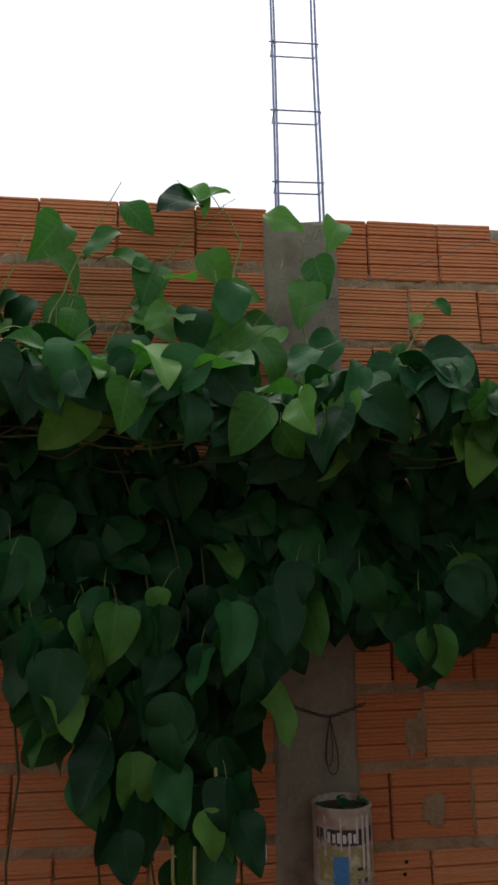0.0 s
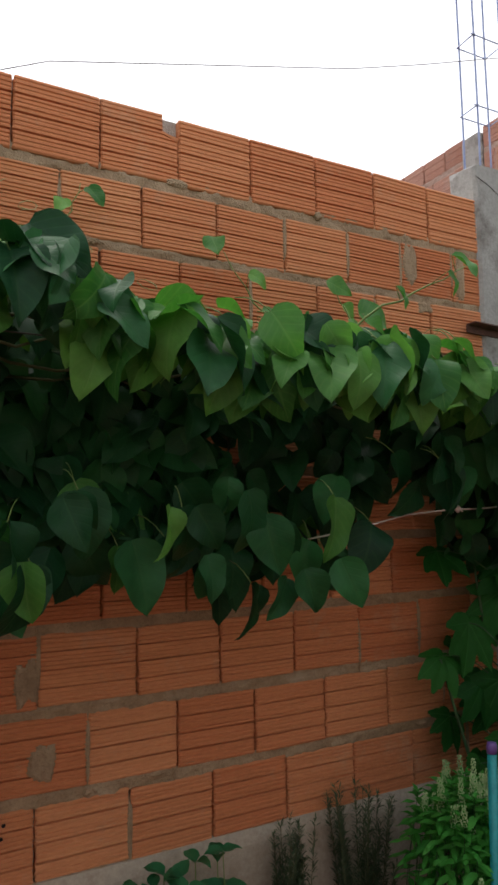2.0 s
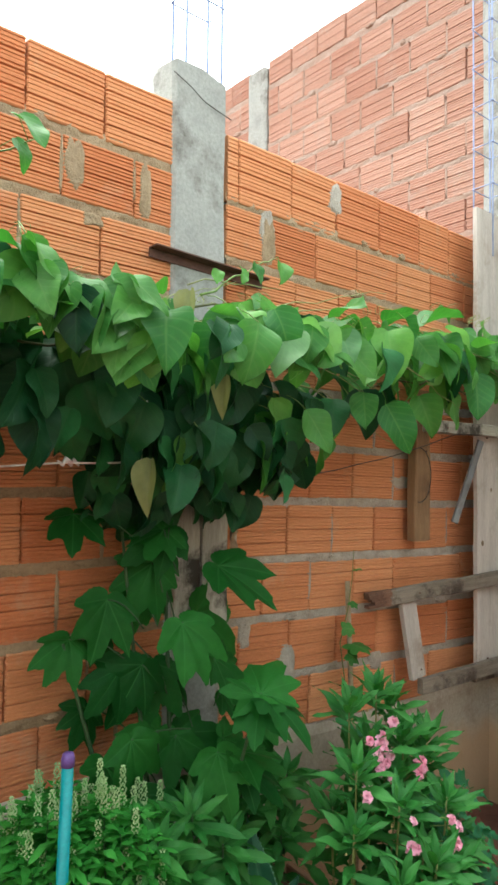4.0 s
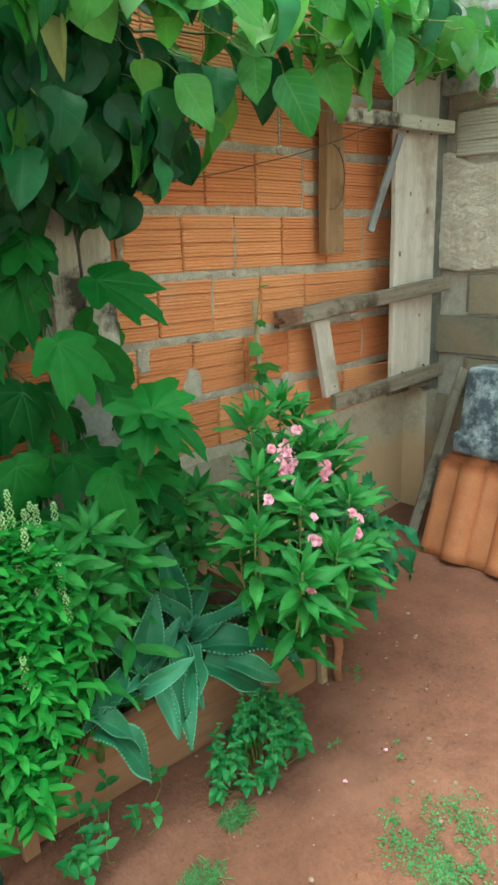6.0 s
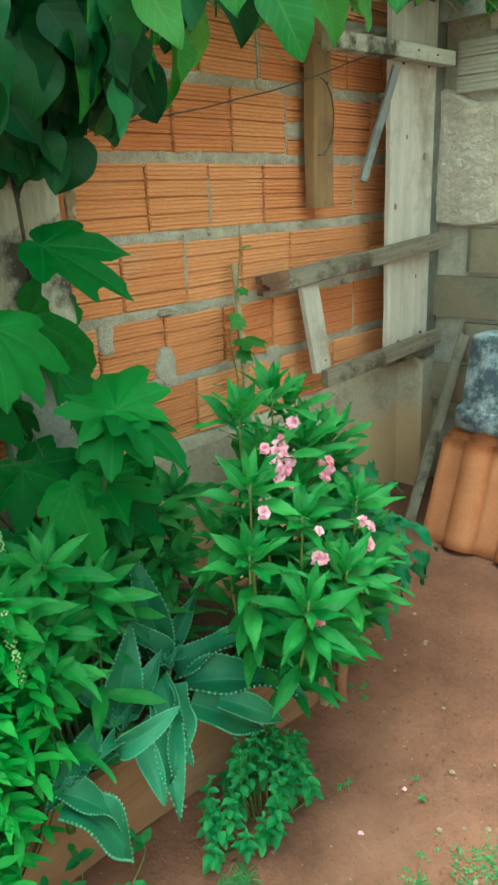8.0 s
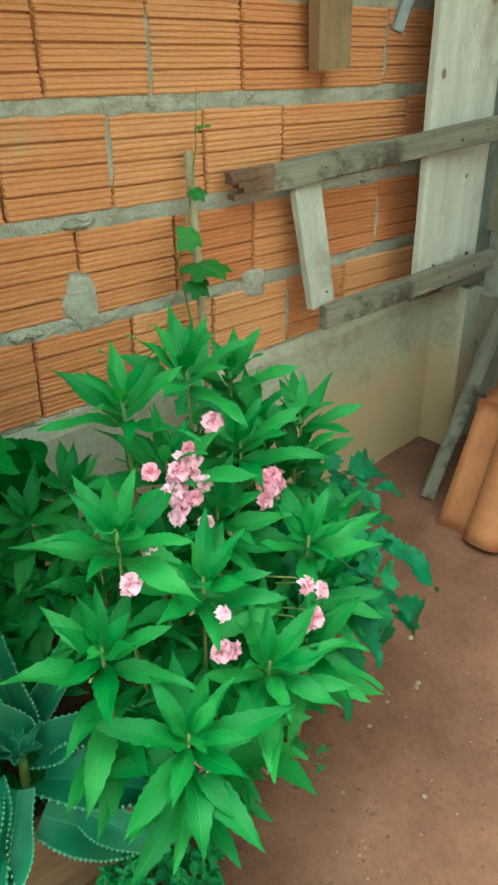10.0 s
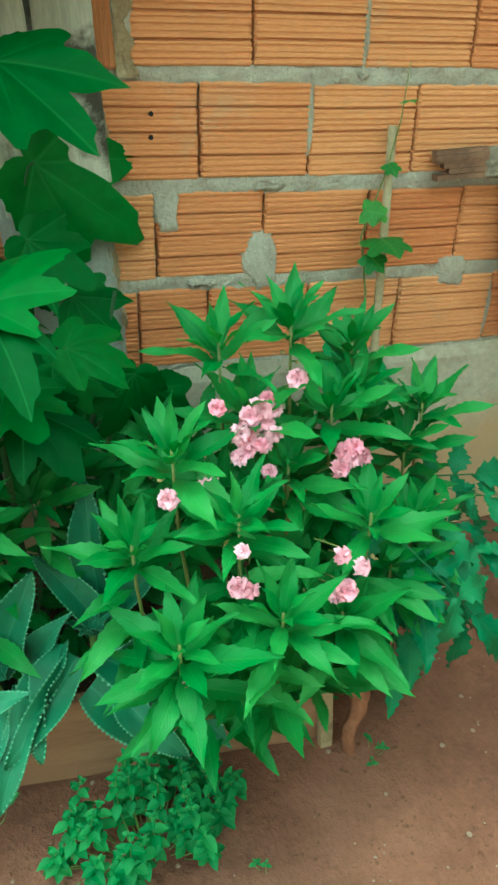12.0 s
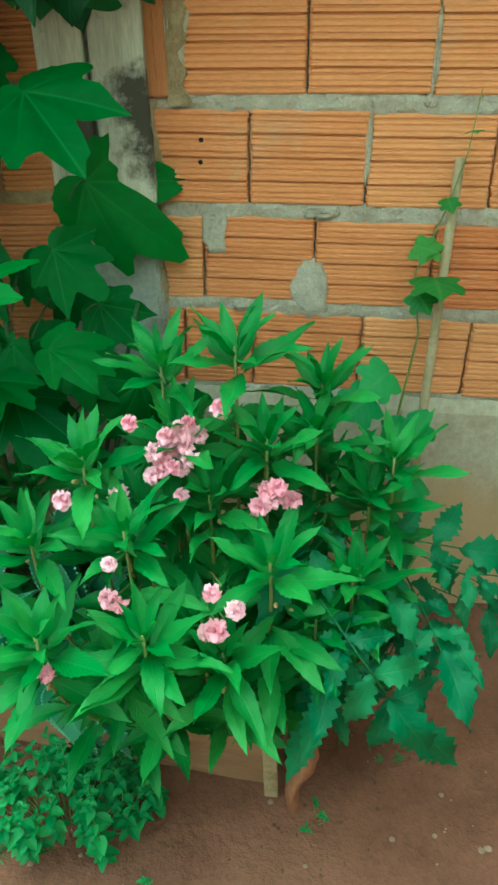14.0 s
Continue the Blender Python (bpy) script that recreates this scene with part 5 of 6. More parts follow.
        for j in range(rng.randrange(6, 10)):
            pts.append(pts[-1] + step + Vector((rng.uniform(-0.015, 0.015), rng.uniform(-0.008, 0.006), rng.uniform(-0.018, 0.014))))
        wild.tube(pts, [0.0021 - 0.0012 * j / (len(pts) - 1) for j in range(len(pts))], 5)
        put("shoot", wild.mesh("loose_shoot", PALE_STEM), plant, base, "thin yellowish green shoot")
    for pts in (((-0.533, -0.40, 1.20), (-0.524, -0.38, 0.35)), ((-0.578, -0.41, 1.05), (-0.576, -0.39, 0.55)), ((-0.625, -0.40, 1.05), (-0.62, -0.39, 0.60))):
        wild = Bag()
        wild.tube(bow(pts[0], pts[1], 0.0, 8, 0.008, rng), 0.0042, 6)
        put("shoot", wild.mesh("hanging_stem", PALE_STEM), plant, base, "pale bare hanging stem")
    for _ in range(90):
        x = rng.uniform(-1.0, 3.4)
        pts = [Vector((x, rng.uniform(-0.48, -0.25), table(ZT, x) + rng.uniform(-0.12, 0.03)))]
        for k in range(9):
            pts.append(pts[-1] + Vector((0.016 * math.cos(k * 0.8 + x * 9), 0.010 * math.sin(k + x), 0.012 * math.sin(k * 0.9 + x * 5))))
        tendrils.tube(pts, 0.0009, 4)
    for run in runners:
        put("stem", run.mesh("vine_stem", TWIG), plant, base, "brown twisted vine stem")
    put("leaf_stalks", stems.mesh("leaf_stalks", STEM), plant, base, kind="stuff")
    put("tendrils", tendrils.mesh("tendrils", PALE_STEM), plant, base, kind="stuff")
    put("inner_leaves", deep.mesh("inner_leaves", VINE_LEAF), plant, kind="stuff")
    put("young_leaves", fresh.mesh("young_leaves", YOUNG_LIT_LEAF), plant, kind="stuff")
    # curled pale leaves: foot, length and width
    for p, L, W in (((1.381, -0.393, 1.595), 0.145, 0.062), ((1.36, -0.57, 1.97), 0.12, 0.05), ((1.52, -0.50, 1.80), 0.11, 0.05)):
        v, f, uv = blade(L, W, heart, 9, 4, 1.4, 0.3, 0.3, 0.3, 0, 3)
        put("dry_leaf", mesh_from("dry_leaf", v, f, DRY_LEAF, True, uv), plant, base @ aim(p, (-0.33, -0.15, -1), (-1, -0.6, 0)), "curled pale drying leaf")


vine()


def plastic_scrap():
    """A torn bit of plastic bag hanging on a string in the vine."""
    scrap = thing("plastic_scrap", "torn white plastic scrap hanging on a string in the vine", "plastic scrap", at=(-0.451, -0.42, 1.05))
    v, f = tube_data([(-0.085, 0.03, 0.125), (-0.05, 0.01, 0.07), (-0.015, 0.0, 0.02), (0.0, 0.0, 0.0)], 0.0011, 5)
    put("string", mesh_from("string", v, f, DRIP), scrap, label="thin pale string")
    n = 7
    verts = [((i / n - 0.5) * 0.05 + 0.012 * noise.noise(Vector((i, j, 1))), 0.016 * noise.noise(Vector((i * 0.9, j * 0.9, 4))), -(j / n) * 0.034 + 0.01 * noise.noise(Vector((i, j, 8)))) for j in range(n + 1) for i in range(n + 1)]
    faces = [(j * (n + 1) + i, j * (n + 1) + i + 1, (j + 1) * (n + 1) + i + 1, (j + 1) * (n + 1) + i) for j in range(n) for i in range(n) if noise.noise(Vector((i * 0.7, j * 0.7, 2))) > -0.25]
    put("sheet", mesh_from("sheet", verts, faces, PLASTIC), scrap, label="crumpled white plastic with bluish print")


plastic_scrap()


# ---- raised bed ----
def raised_bed():
    bed = thing("raised_bed", "raised planting bed edged with old brown boards", "garden bed", kind="structure")
    plank("edge_board", "", (0.30, -0.285, 0.105), (1.24, -0.430, 0.11), 0.20, 0.026, BED_WOOD, (-0.16, -1, 0), 20, 0.004, parent=bed)
    plank("edge_board", "", (1.22, -0.437, 0.11), (2.15, -0.578, 0.12), 0.22, 0.026, BED_WOOD, (-0.17, -1, 0), 21, 0.004, parent=bed)
    plank("end_board", "", (2.145, -0.56, 0.11), (2.20, -0.05, 0.11), 0.20, 0.024, BED_WOOD, (1, 0, 0), 22, 0.004, parent=bed)
    plank("stake", "", (2.156, -0.606, 0.0), (2.155, -0.600, 0.20), 0.028, 0.02, STICK, (0, -1, 0), 23, 0.003, parent=bed)
    plank("stake", "", (1.20, -0.465, 0.0), (1.20, -0.46, 0.22), 0.04, 0.02, BED_WOOD, (0, -1, 0), 24, 0.003, parent=bed)
    nx, ny = 60, 18
    verts = []
    for j in range(ny + 1):
        for i in range(nx + 1):
            x = -0.1 + 2.26 * i / nx
            y0 = -0.03
            y1 = -0.245 - 0.152 * x
            y = y0 + (y1 - y0) * j / ny
            verts.append((x, y, 0.17 + 0.03 * noise.noise(Vector((x * 5, y * 5, 0))) + 0.015 * noise.noise(Vector((x * 20, y * 20, 2))) + 0.05 * (1 - j / ny)))
    w = nx + 1
    put("bed_soil", mesh_from("bed_soil", verts, [(j * w + i, (j + 1) * w + i, (j + 1) * w + i + 1, j * w + i + 1) for j in range(ny) for i in range(nx)], BED_SOIL), bed)


raised_bed()


def clay_root():
    path = ((2.214, -0.592, 0.205, 0.046), (2.222, -0.603, 0.165, 0.048), (2.232, -0.612, 0.125, 0.044), (2.226, -0.620, 0.095, 0.036), (2.206, -0.626, 0.070, 0.030), (2.199, -0.630, 0.040, 0.028), (2.204, -0.634, -0.005, 0.026))
    n, cols = 36, 8
    verts, faces = [], []
    for side in (0, 1):
        for i in range(n + 1):
            q = i / n * (len(path) - 1)
            k = min(int(q), len(path) - 2)
            x, y, z, w = (a + (b - a) * (q - k) for a, b in zip(path[k], path[k + 1]))
            for j in range(cols + 1):
                u = j / cols - 0.5
                bulge = 0.016 * (1 - 4 * u * u) + 0.004 * noise.noise(Vector((u * 5, z * 40, 2)))
                verts.append((x + u * w + 0.003 * noise.noise(Vector((z * 60, u, 7))), y - bulge + side * 0.009, z))
    o = (n + 1) * (cols + 1)
    for i in range(n):
        for j in range(cols):
            a = i * (cols + 1) + j
            faces += [(a, a + cols + 1, a + cols + 2, a + 1), (a + o, a + o + 1, a + o + cols + 2, a + o + cols + 1)]
        for j in (0, cols):
            a = i * (cols + 1) + j
            faces.append((a, a + o, a + o + cols + 1, a + cols + 1))
    for j in range(cols):
        faces.append((j, j + 1, j + 1 + o, j + o))
    ob = put("broken_tile_piece", mesh_from("broken_tile_piece", verts, faces, ROOT))
    tagged(ob, "curled reddish clay fragment standing by the bed corner", "clay piece")


clay_root()


def teal_pole():
    pole = thing("garden_pole", "teal wrapped broom handle standing upright in the bed", "pole", at=(1.105, -0.48, 0.0))
    v, f = tube_data([(0, 0, 0.0), (0.029, 0, 0.975)], 0.0125, 12)
    shaft = put("shaft", mesh_from("shaft", v, f, TEAL), pole)
    v, f = tube_data([(0.0285, 0, 0.958), (0.029, 0, 0.975), (0.0294, 0, 0.985)], [0.0138, 0.0138, 0.011], 12)
    put("cap", mesh_from("cap", v, f, PURPLE), shaft, label="purple plastic end cap")


teal_pole()


# ---- lobed-leaf shrub by the column ----
TRI = [(0.0, 1.0, 0.82), (0.60, 0.86, 0.78), (-0.60, 0.86, 0.78), (1.25, 0.58, 1.0), (-1.25, 0.58, 1.0)]
BIG = variants("lobed_leaf", BIG_LEAF, 6, lambda s: palmate(0.165, TRI, 76, 6, 0.14 + 0.16 * (s % 3), 0.10, s))


def lobed_shrub():
    rng = random.Random(21)
    plant = thing("lobed_leaf_shrub", "tall shrub with broad three-lobed dark green leaves", "shrub", at=(1.65, -0.25, 0.15))
    base = Matrix.Translation((-1.65, 0.25, -0.15))
    stems = Bag()
    tops = [(1.60, -0.13, 1.40), (1.45, -0.14, 1.42), (1.28, -0.15, 1.12), (1.88, -0.16, 0.90), (1.60, -0.16, 1.05), (1.65, -0.49, 0.99), (1.86, -0.24, 0.72)]
    for x, y, z in tops:
        pts = [(1.60 + (x - 1.60) * t ** 0.8, -0.22 + (y + 0.22) * t, 0.15 + (z - 0.15) * t) for t in [k / 8 for k in range(9)]]
        one = Bag()
        one.tube(pts, [0.009 - 0.005 * k / 8 for k in range(9)], 7)
        put("stem", one.mesh("shrub_stem", SHRUB_STEM), plant, base, "green upright stem")
    spots = [(1.38, -0.18, 1.16, -1), (1.40, -0.18, 0.99, -1), (1.26, -0.18, 1.09, -1), (1.49, -0.20, 0.82, -1), (1.68, -0.20, 0.78, 1), (1.95, -0.20, 0.63, 1), (1.30, -0.16, 1.41, -1), (1.53, -0.18, 1.37, -1),
             (1.54, -0.18, 0.97, -1), (1.58, -0.22, 0.77, -1), (1.66, -0.22, 0.62, 1), (1.46, -0.20, 0.98, -1), (1.42, -0.08, 1.08, -1), (1.52, -0.08, 0.70, -1), (1.76, -0.08, 0.72, 1), (1.84, -0.08, 0.60, 1), (1.36, -0.08, 0.86, -1),
             (1.48, -0.28, 0.66, -1), (1.36, -0.25, 0.76, -1), (1.86, -0.26, 0.70, -1), (1.47, -0.12, 1.16, -1), (1.52, -0.20, 1.36, -1), (1.50, -0.17, 1.25, -1), (1.58, -0.12, 1.18, -1), (1.60, -0.10, 1.30, -1), (1.66, -0.10, 0.92, 1), (1.72, -0.08, 0.86, 1)]
    for i, (x, y, z, side) in enumerate(spots):
        d = Vector((side * rng.uniform(0.1, 0.9), rng.uniform(-0.6, -0.1), rng.uniform(-1.0, -0.35)))
        n = (rng.uniform(-0.5, 0.5), -0.8, rng.uniform(0.1, 1.3))
        s = rng.uniform(0.85, 1.15) if y < -0.12 else rng.uniform(0.65, 0.9)
        p = Vector((x, y, z)) - d.normalized() * 0.07
        put("lobed_leaf", BIG[i % 6], plant, base @ aim(p, d, n, s))
        root = Vector((1.60 + (x - 1.60) * 0.5, -0.2, z - 0.02))
        stems.tube(bow(root, p, -0.02, 4), 0.0022, 5)
    # the foremost leaves: foot, direction, upper side, size
    for i, (p, d, n, size) in enumerate((((1.733, -0.216, 1.292), (0.135, -0.15, -0.09), (-0.13, -0.62, 0.95), 1.36), ((1.772, -0.055, 1.125), (0.222, -0.02, -0.16), (-0.05, -1.0, 0.2), 1.55),
                                         ((1.545, -0.30, 1.165), (0.035, -0.13, -0.11), (-0.2, -0.65, 0.8), 1.12), ((1.735, -0.20, 1.02), (0.12, -0.04, -0.10), (0.0, -0.7, 0.6), 0.95),
                                         ((1.655, -0.495, 1.005), (0.15, 0.06, 0.075), (-0.6, -0.5, 0.75), 1.05), ((1.66, -0.505, 0.995), (0.06, -0.14, -0.03), (0.2, -0.15, 1.0), 0.92),
                                         ((1.64, -0.505, 0.99), (-0.075, -0.07, -0.065), (-0.5, -0.4, 0.9), 0.78), ((1.64, -0.49, 1.0), (-0.10, 0.0, 0.04), (-0.2, -0.6, 0.8), 0.66),
                                         ((1.763, -0.378, 0.882), (0.12, -0.01, -0.01), (0.0, -0.6, 0.8), 0.82), ((1.66, -0.41, 0.835), (0.05, -0.15, -0.035), (0.0, -0.35, 1.0), 0.95), ((1.68, -0.38, 0.79), (0.075, -0.14, -0.10), (0.1, -0.6, 0.7), 1.05),
                                         ((1.60, -0.39, 0.84), (-0.04, -0.13, -0.09), (-0.4, -0.5, 0.8), 0.9), ((1.80, -0.16, 0.90), (0.10, -0.04, -0.09), (-0.1, -0.7, 0.6), 0.8), ((1.74, -0.24, 0.80), (0.12, -0.03, -0.05), (0.0, -0.7, 0.6), 0.85),
                                         ((1.39, -0.31, 0.90), (0.02, -0.05, -0.13), (-0.1, -1.0, 0.3), 0.95))):
        put("lobed_leaf", BIG[i % 6], plant, base @ aim(p, d, n, size))
        stems.tube(bow(Vector((1.68 + (p[0] - 1.60) * 0.4, -0.2 + (p[1] + 0.2) * 0.7, p[2] - 0.03)), Vector(p), -0.01, 4), 0.0024, 5)
    put("leaf_stalk", stems.mesh("shrub_stalks", SHRUB_STEM), plant, base, kind="stuff")


lobed_shrub()


# ---- pink balsam ----
BAL = variants("balsam_leaf", BALSAM_LEAF, 6, lambda s: blade(0.130, 0.034, lance, 18, 4, 0.26, 0.06 + 0.11 * (s % 3), 0.3, 0.25 * ((s % 3) - 1), 0.07, s))


def flower_mesh(seed):
    rng = random.Random(seed)
    bag = Bag()
    for i in range(16):
        a = i * 2.4
        k = 0.25 + 0.75 * (i / 15) * rng.uniform(0.5, 1.25)
        v, f, uv = blade(0.0185, 0.0175, lambda t: math.sin(math.pi * min(1, t * 0.9 + 0.06)) ** 0.6, 6, 4, 0.35, 0.45, 2.6, rng.uniform(-0.7, 0.7), 0.09, seed * 20 + i)
        d = (math.cos(a) * k, math.sin(a) * k, 1.15 - k)
        bag.add(v, f, uv, aim((0, 0, 0), d, (-math.cos(a), -math.sin(a), 0.7)))
    return bag.mesh("flower", PETAL)


FLOWERS = [flower_mesh(s) for s in range(4)]


BUD = surface("peach_bud", (0.34, 0.30, 0.10), (0.62, 0.40, 0.24), 60, 0.6, 150, 0.1, 0.001)
BUDS = []
for k in range(3):
    v, f = tube_data([(0, 0, 0), (0, 0, 0.003), (0, 0, 0.007), (0, 0, 0.010)], [0.0012, 0.0036, 0.0034 - 0.0004 * k, 0.0008], 7)
    BUDS.append(mesh_from("bud", v, f, BUD))


def rosettes(plant, base, tops, root, rng, whorl, lower, size=1.0, bark=None, flat=0.0):
    """Fleshy stems, each ending in a whorl of narrow leaves, with looser leaves and buds below it."""
    root = Vector(root)
    for x, y, z in tops:
        foot = Vector((root.x + (x - root.x) * 0.25, root.y + (y - root.y) * 0.25, root.z))
        top = Vector((x, y, z))
        stems = Bag()
        pts = [foot.lerp(top, t) + Vector(((x - root.x) * 0.25 * math.sin(math.pi * t), (y - root.y) * 0.2 * math.sin(math.pi * t), 0)) for t in [k / 7 for k in range(8)]]
        stems.tube(pts, [0.0052 - 0.003 * k / 7 for k in range(8)], 7)
        put("stem", stems.mesh("balsam_stem", bark or RED_STEM), plant, base, "pale fleshy green stem")
        axis = (pts[-1] - pts[-2]).normalized()
        axis = (axis + Vector((-0.35, -0.8, 0.0)) * (0.25 + flat)).normalized()
        u = axis.orthogonal().normalized()
        w = axis.cross(u)
        a0 = rng.uniform(0, 6)
        for i in range(whorl):
            a = a0 + i * 2.399 + rng.uniform(-0.2, 0.2)
            k = i / (whorl - 1)
            out = u * math.cos(a) + w * math.sin(a)
            d = out * (0.45 + 0.60 * k) + axis * ((1.12 - 0.82 * k) * (1 - flat) + rng.uniform(-0.15, 0.15)) + Vector((0, 0, 0.08))
            put("balsam_leaf", BAL[rng.randrange(6)], plant, base @ aim(top - axis * 0.055 * k + out * 0.005, d, axis + out * -0.2 + Vector((rng.uniform(-0.2, 0.2), rng.uniform(-0.2, 0.2), 0)), size * (0.55 + 0.55 * k) * rng.uniform(0.8, 1.12)))
        for i in range(lower):
            t = rng.uniform(0.22, 0.88)
            p = pts[int(t * 7)].lerp(pts[int(t * 7) + 1], t * 7 - int(t * 7))
            a = rng.uniform(0, 6.28)
            out = Vector((math.cos(a), math.sin(a) - 0.25, rng.uniform(-0.25, 0.35)))
            put("balsam_leaf", BAL[rng.randrange(6)], plant, base @ aim(p + out * 0.005, out, (rng.uniform(-0.3, 0.3), -0.2, 1), size * rng.uniform(0.75, 1.1)))
        for i in range(2):
            p = top - axis * rng.uniform(0.04, 0.12)
            a = rng.uniform(0, 6.28)
            out = Vector((math.cos(a), math.sin(a) - 0.4, -0.3)).normalized()
            put("bud", BUDS[rng.randrange(3)], plant, base @ aim(p + out * 0.018, out.orthogonal(), out, rng.uniform(0.7, 1.2)), "small pale peach flower bud")


def young_balsam():
    rng = random.Random(35)
    plant = thing("young_balsam", "flowerless garden balsam with bright pointed leaves behind the basil", "plant", at=(1.52, -0.40, 0.17))
    tops = [(1.545, -0.485, 0.665), (1.43, -0.50, 0.65), (1.47, -0.46, 0.75), (1.36, -0.48, 0.73), (1.40, -0.53, 0.57), (1.49, -0.42, 0.60), (1.58, -0.40, 0.56), (1.66, -0.36, 0.60),
            (1.53, -0.38, 0.72), (1.72, -0.25, 0.62), (1.82, -0.26, 0.58), (1.90, -0.28, 0.64), (1.79, -0.32, 0.50), (1.88, -0.34, 0.52), (1.97, -0.26, 0.50), (1.84, -0.20, 0.46), (2.02, -0.22, 0.62), (1.74, -0.34, 0.46)]
    rosettes(plant, Matrix.Translation((-1.52, 0.40, -0.17)), tops, (1.52, -0.40, 0.17), rng, 15, 6, 1.0, SHRUB_STEM, 0.45)


def balsam():
    rng = random.Random(31)
    plant = thing("garden_balsam", "bushy garden balsam with narrow green leaves and pink double flowers", "flowering plant", at=(2.03, -0.52, 0.17))
    base = Matrix.Translation((-2.03, 0.52, -0.17))
    tops = [(2.11, -0.50, 0.93), (1.99, -0.50, 0.91), (2.24, -0.50, 0.79), (1.88, -0.62, 0.80), (2.07, -0.60, 0.73), (1.955, -0.70, 0.72), (2.17, -0.70, 0.67), (1.835, -0.80, 0.60), (1.99, -0.79, 0.60),
            (1.80, -0.68, 0.69), (2.33, -0.52, 0.68), (2.10, -0.76, 0.54), (2.02, -0.55, 0.82), (2.24, -0.66, 0.52), (1.90, -0.52, 0.66), (2.30, -0.62, 0.58), (2.15, -0.45, 0.70), (1.93, -0.74, 0.50), (2.16, -0.56, 0.80), (1.96, -0.60, 0.70), (2.06, -0.70, 0.55), (2.20, -0.58, 0.60), (2.26, -0.48, 0.70), (2.37, -0.50, 0.74), (2.25, -0.44, 0.85)]
    rosettes(plant, base, tops, (2.03, -0.50, 0.17), rng, 14, 17)
    stems = Bag()
    blooms = [(2.023, -0.575, 0.792), (2.042, -0.575, 0.835), (2.0, -0.60, 0.781), (2.03, -0.60, 0.765), (2.055, -0.57, 0.81), (2.01, -0.59, 0.815), (1.985, -0.61, 0.76), (2.162, -0.61, 0.735), (2.15, -0.62, 0.71),
              (1.86, -0.67, 0.75), (2.17, -0.615, 0.722), (2.178, -0.61, 0.738), (1.943, -0.75, 0.695), (1.937, -0.75, 0.632), (1.952, -0.752, 0.625), (2.09, -0.765, 0.66), (2.122, -0.765, 0.63), (2.095, -0.775, 0.60), (2.08, -0.77, 0.592),
              (1.845, -0.815, 0.546), (2.093, -0.575, 0.858), (1.957, -0.60, 0.845), (2.20, -0.60, 0.71), (1.93, -0.62, 0.73), (2.03, -0.62, 0.73), (2.035, -0.585, 0.80), (2.012, -0.585, 0.80), (2.03, -0.58, 0.822), (2.0, -0.605, 0.765), (2.02, -0.61, 0.775), (2.045, -0.60, 0.785), (1.99, -0.60, 0.795)]
    for i, (x, y, z) in enumerate(blooms):
        n = Vector((rng.uniform(-0.5, 0.5), -1.0, rng.uniform(0.2, 0.9)))
        s = rng.uniform(0.65, 1.1)
        put("flower", FLOWERS[i % 4], plant, base @ aim((x, y, z), n.orthogonal(), n, s), "ruffled pale pink double flower")
        stems.tube([(x, y, z), (x + 0.01, y + 0.03, z - 0.01), (2.03 + (x - 2.03) * 0.8, -0.52 + (y + 0.52) * 0.7, z - 0.02)], 0.0013, 4)
    put("flower_stalk", stems.mesh("flower_stalk", RED_STEM), plant, base, kind="stuff")


balsam()
young_balsam()


# ---- kalanchoe with beaded leaf margins ----
def dagger(t):
    return (0.58 + 0.42 * math.sin(math.pi * min(1.0, 0.08 + t * 1.0))) * (1 - t ** 4.4) ** 0.66 if t < 1 else 0.0


def kal_leaf(s, L=0.235, W=0.076):
    droop = 0.14 + 0.20 * (s % 4)
    v, f, uv = blade(L, W, dagger, 24, 6, 0.55, droop, 0.45, 0.25 * ((s % 3) - 1), 0, s)
    bag = Bag()
    bag.add(v, f, uv)
    # underside gives the blade its fleshy thickness
    o = [Vector(p) - Vector((0, 0, 0.0045)) for p in v]
    bag.add(o, [q[::-1] for q in f], uv)
    for i in range(1, 24):
        for j in (0, 6):
            p = Vector(v[i * 7 + j])
            b = [p + Vector(q) * 0.0034 for q in ((1, 0, 0), (-1, 0, 0), (0, 1, 0), (0, -1, 0), (0, 0, 1), (0, 0, -1))]
            bag.add(b, [(0, 2, 4), (2, 1, 4), (1, 3, 4), (3, 0, 4), (2, 0, 5), (1, 2, 5), (3, 1, 5), (0, 3, 5)], [(1.0, 0.5)] * 6)
    return bag.v, bag.f, bag.uv


KAL = variants("waxy_leaf", KAL_LEAF, 12, kal_leaf)
KAL_BY = [[KAL[j] for j in range(12) if j % 4 == k] for k in range(4)]


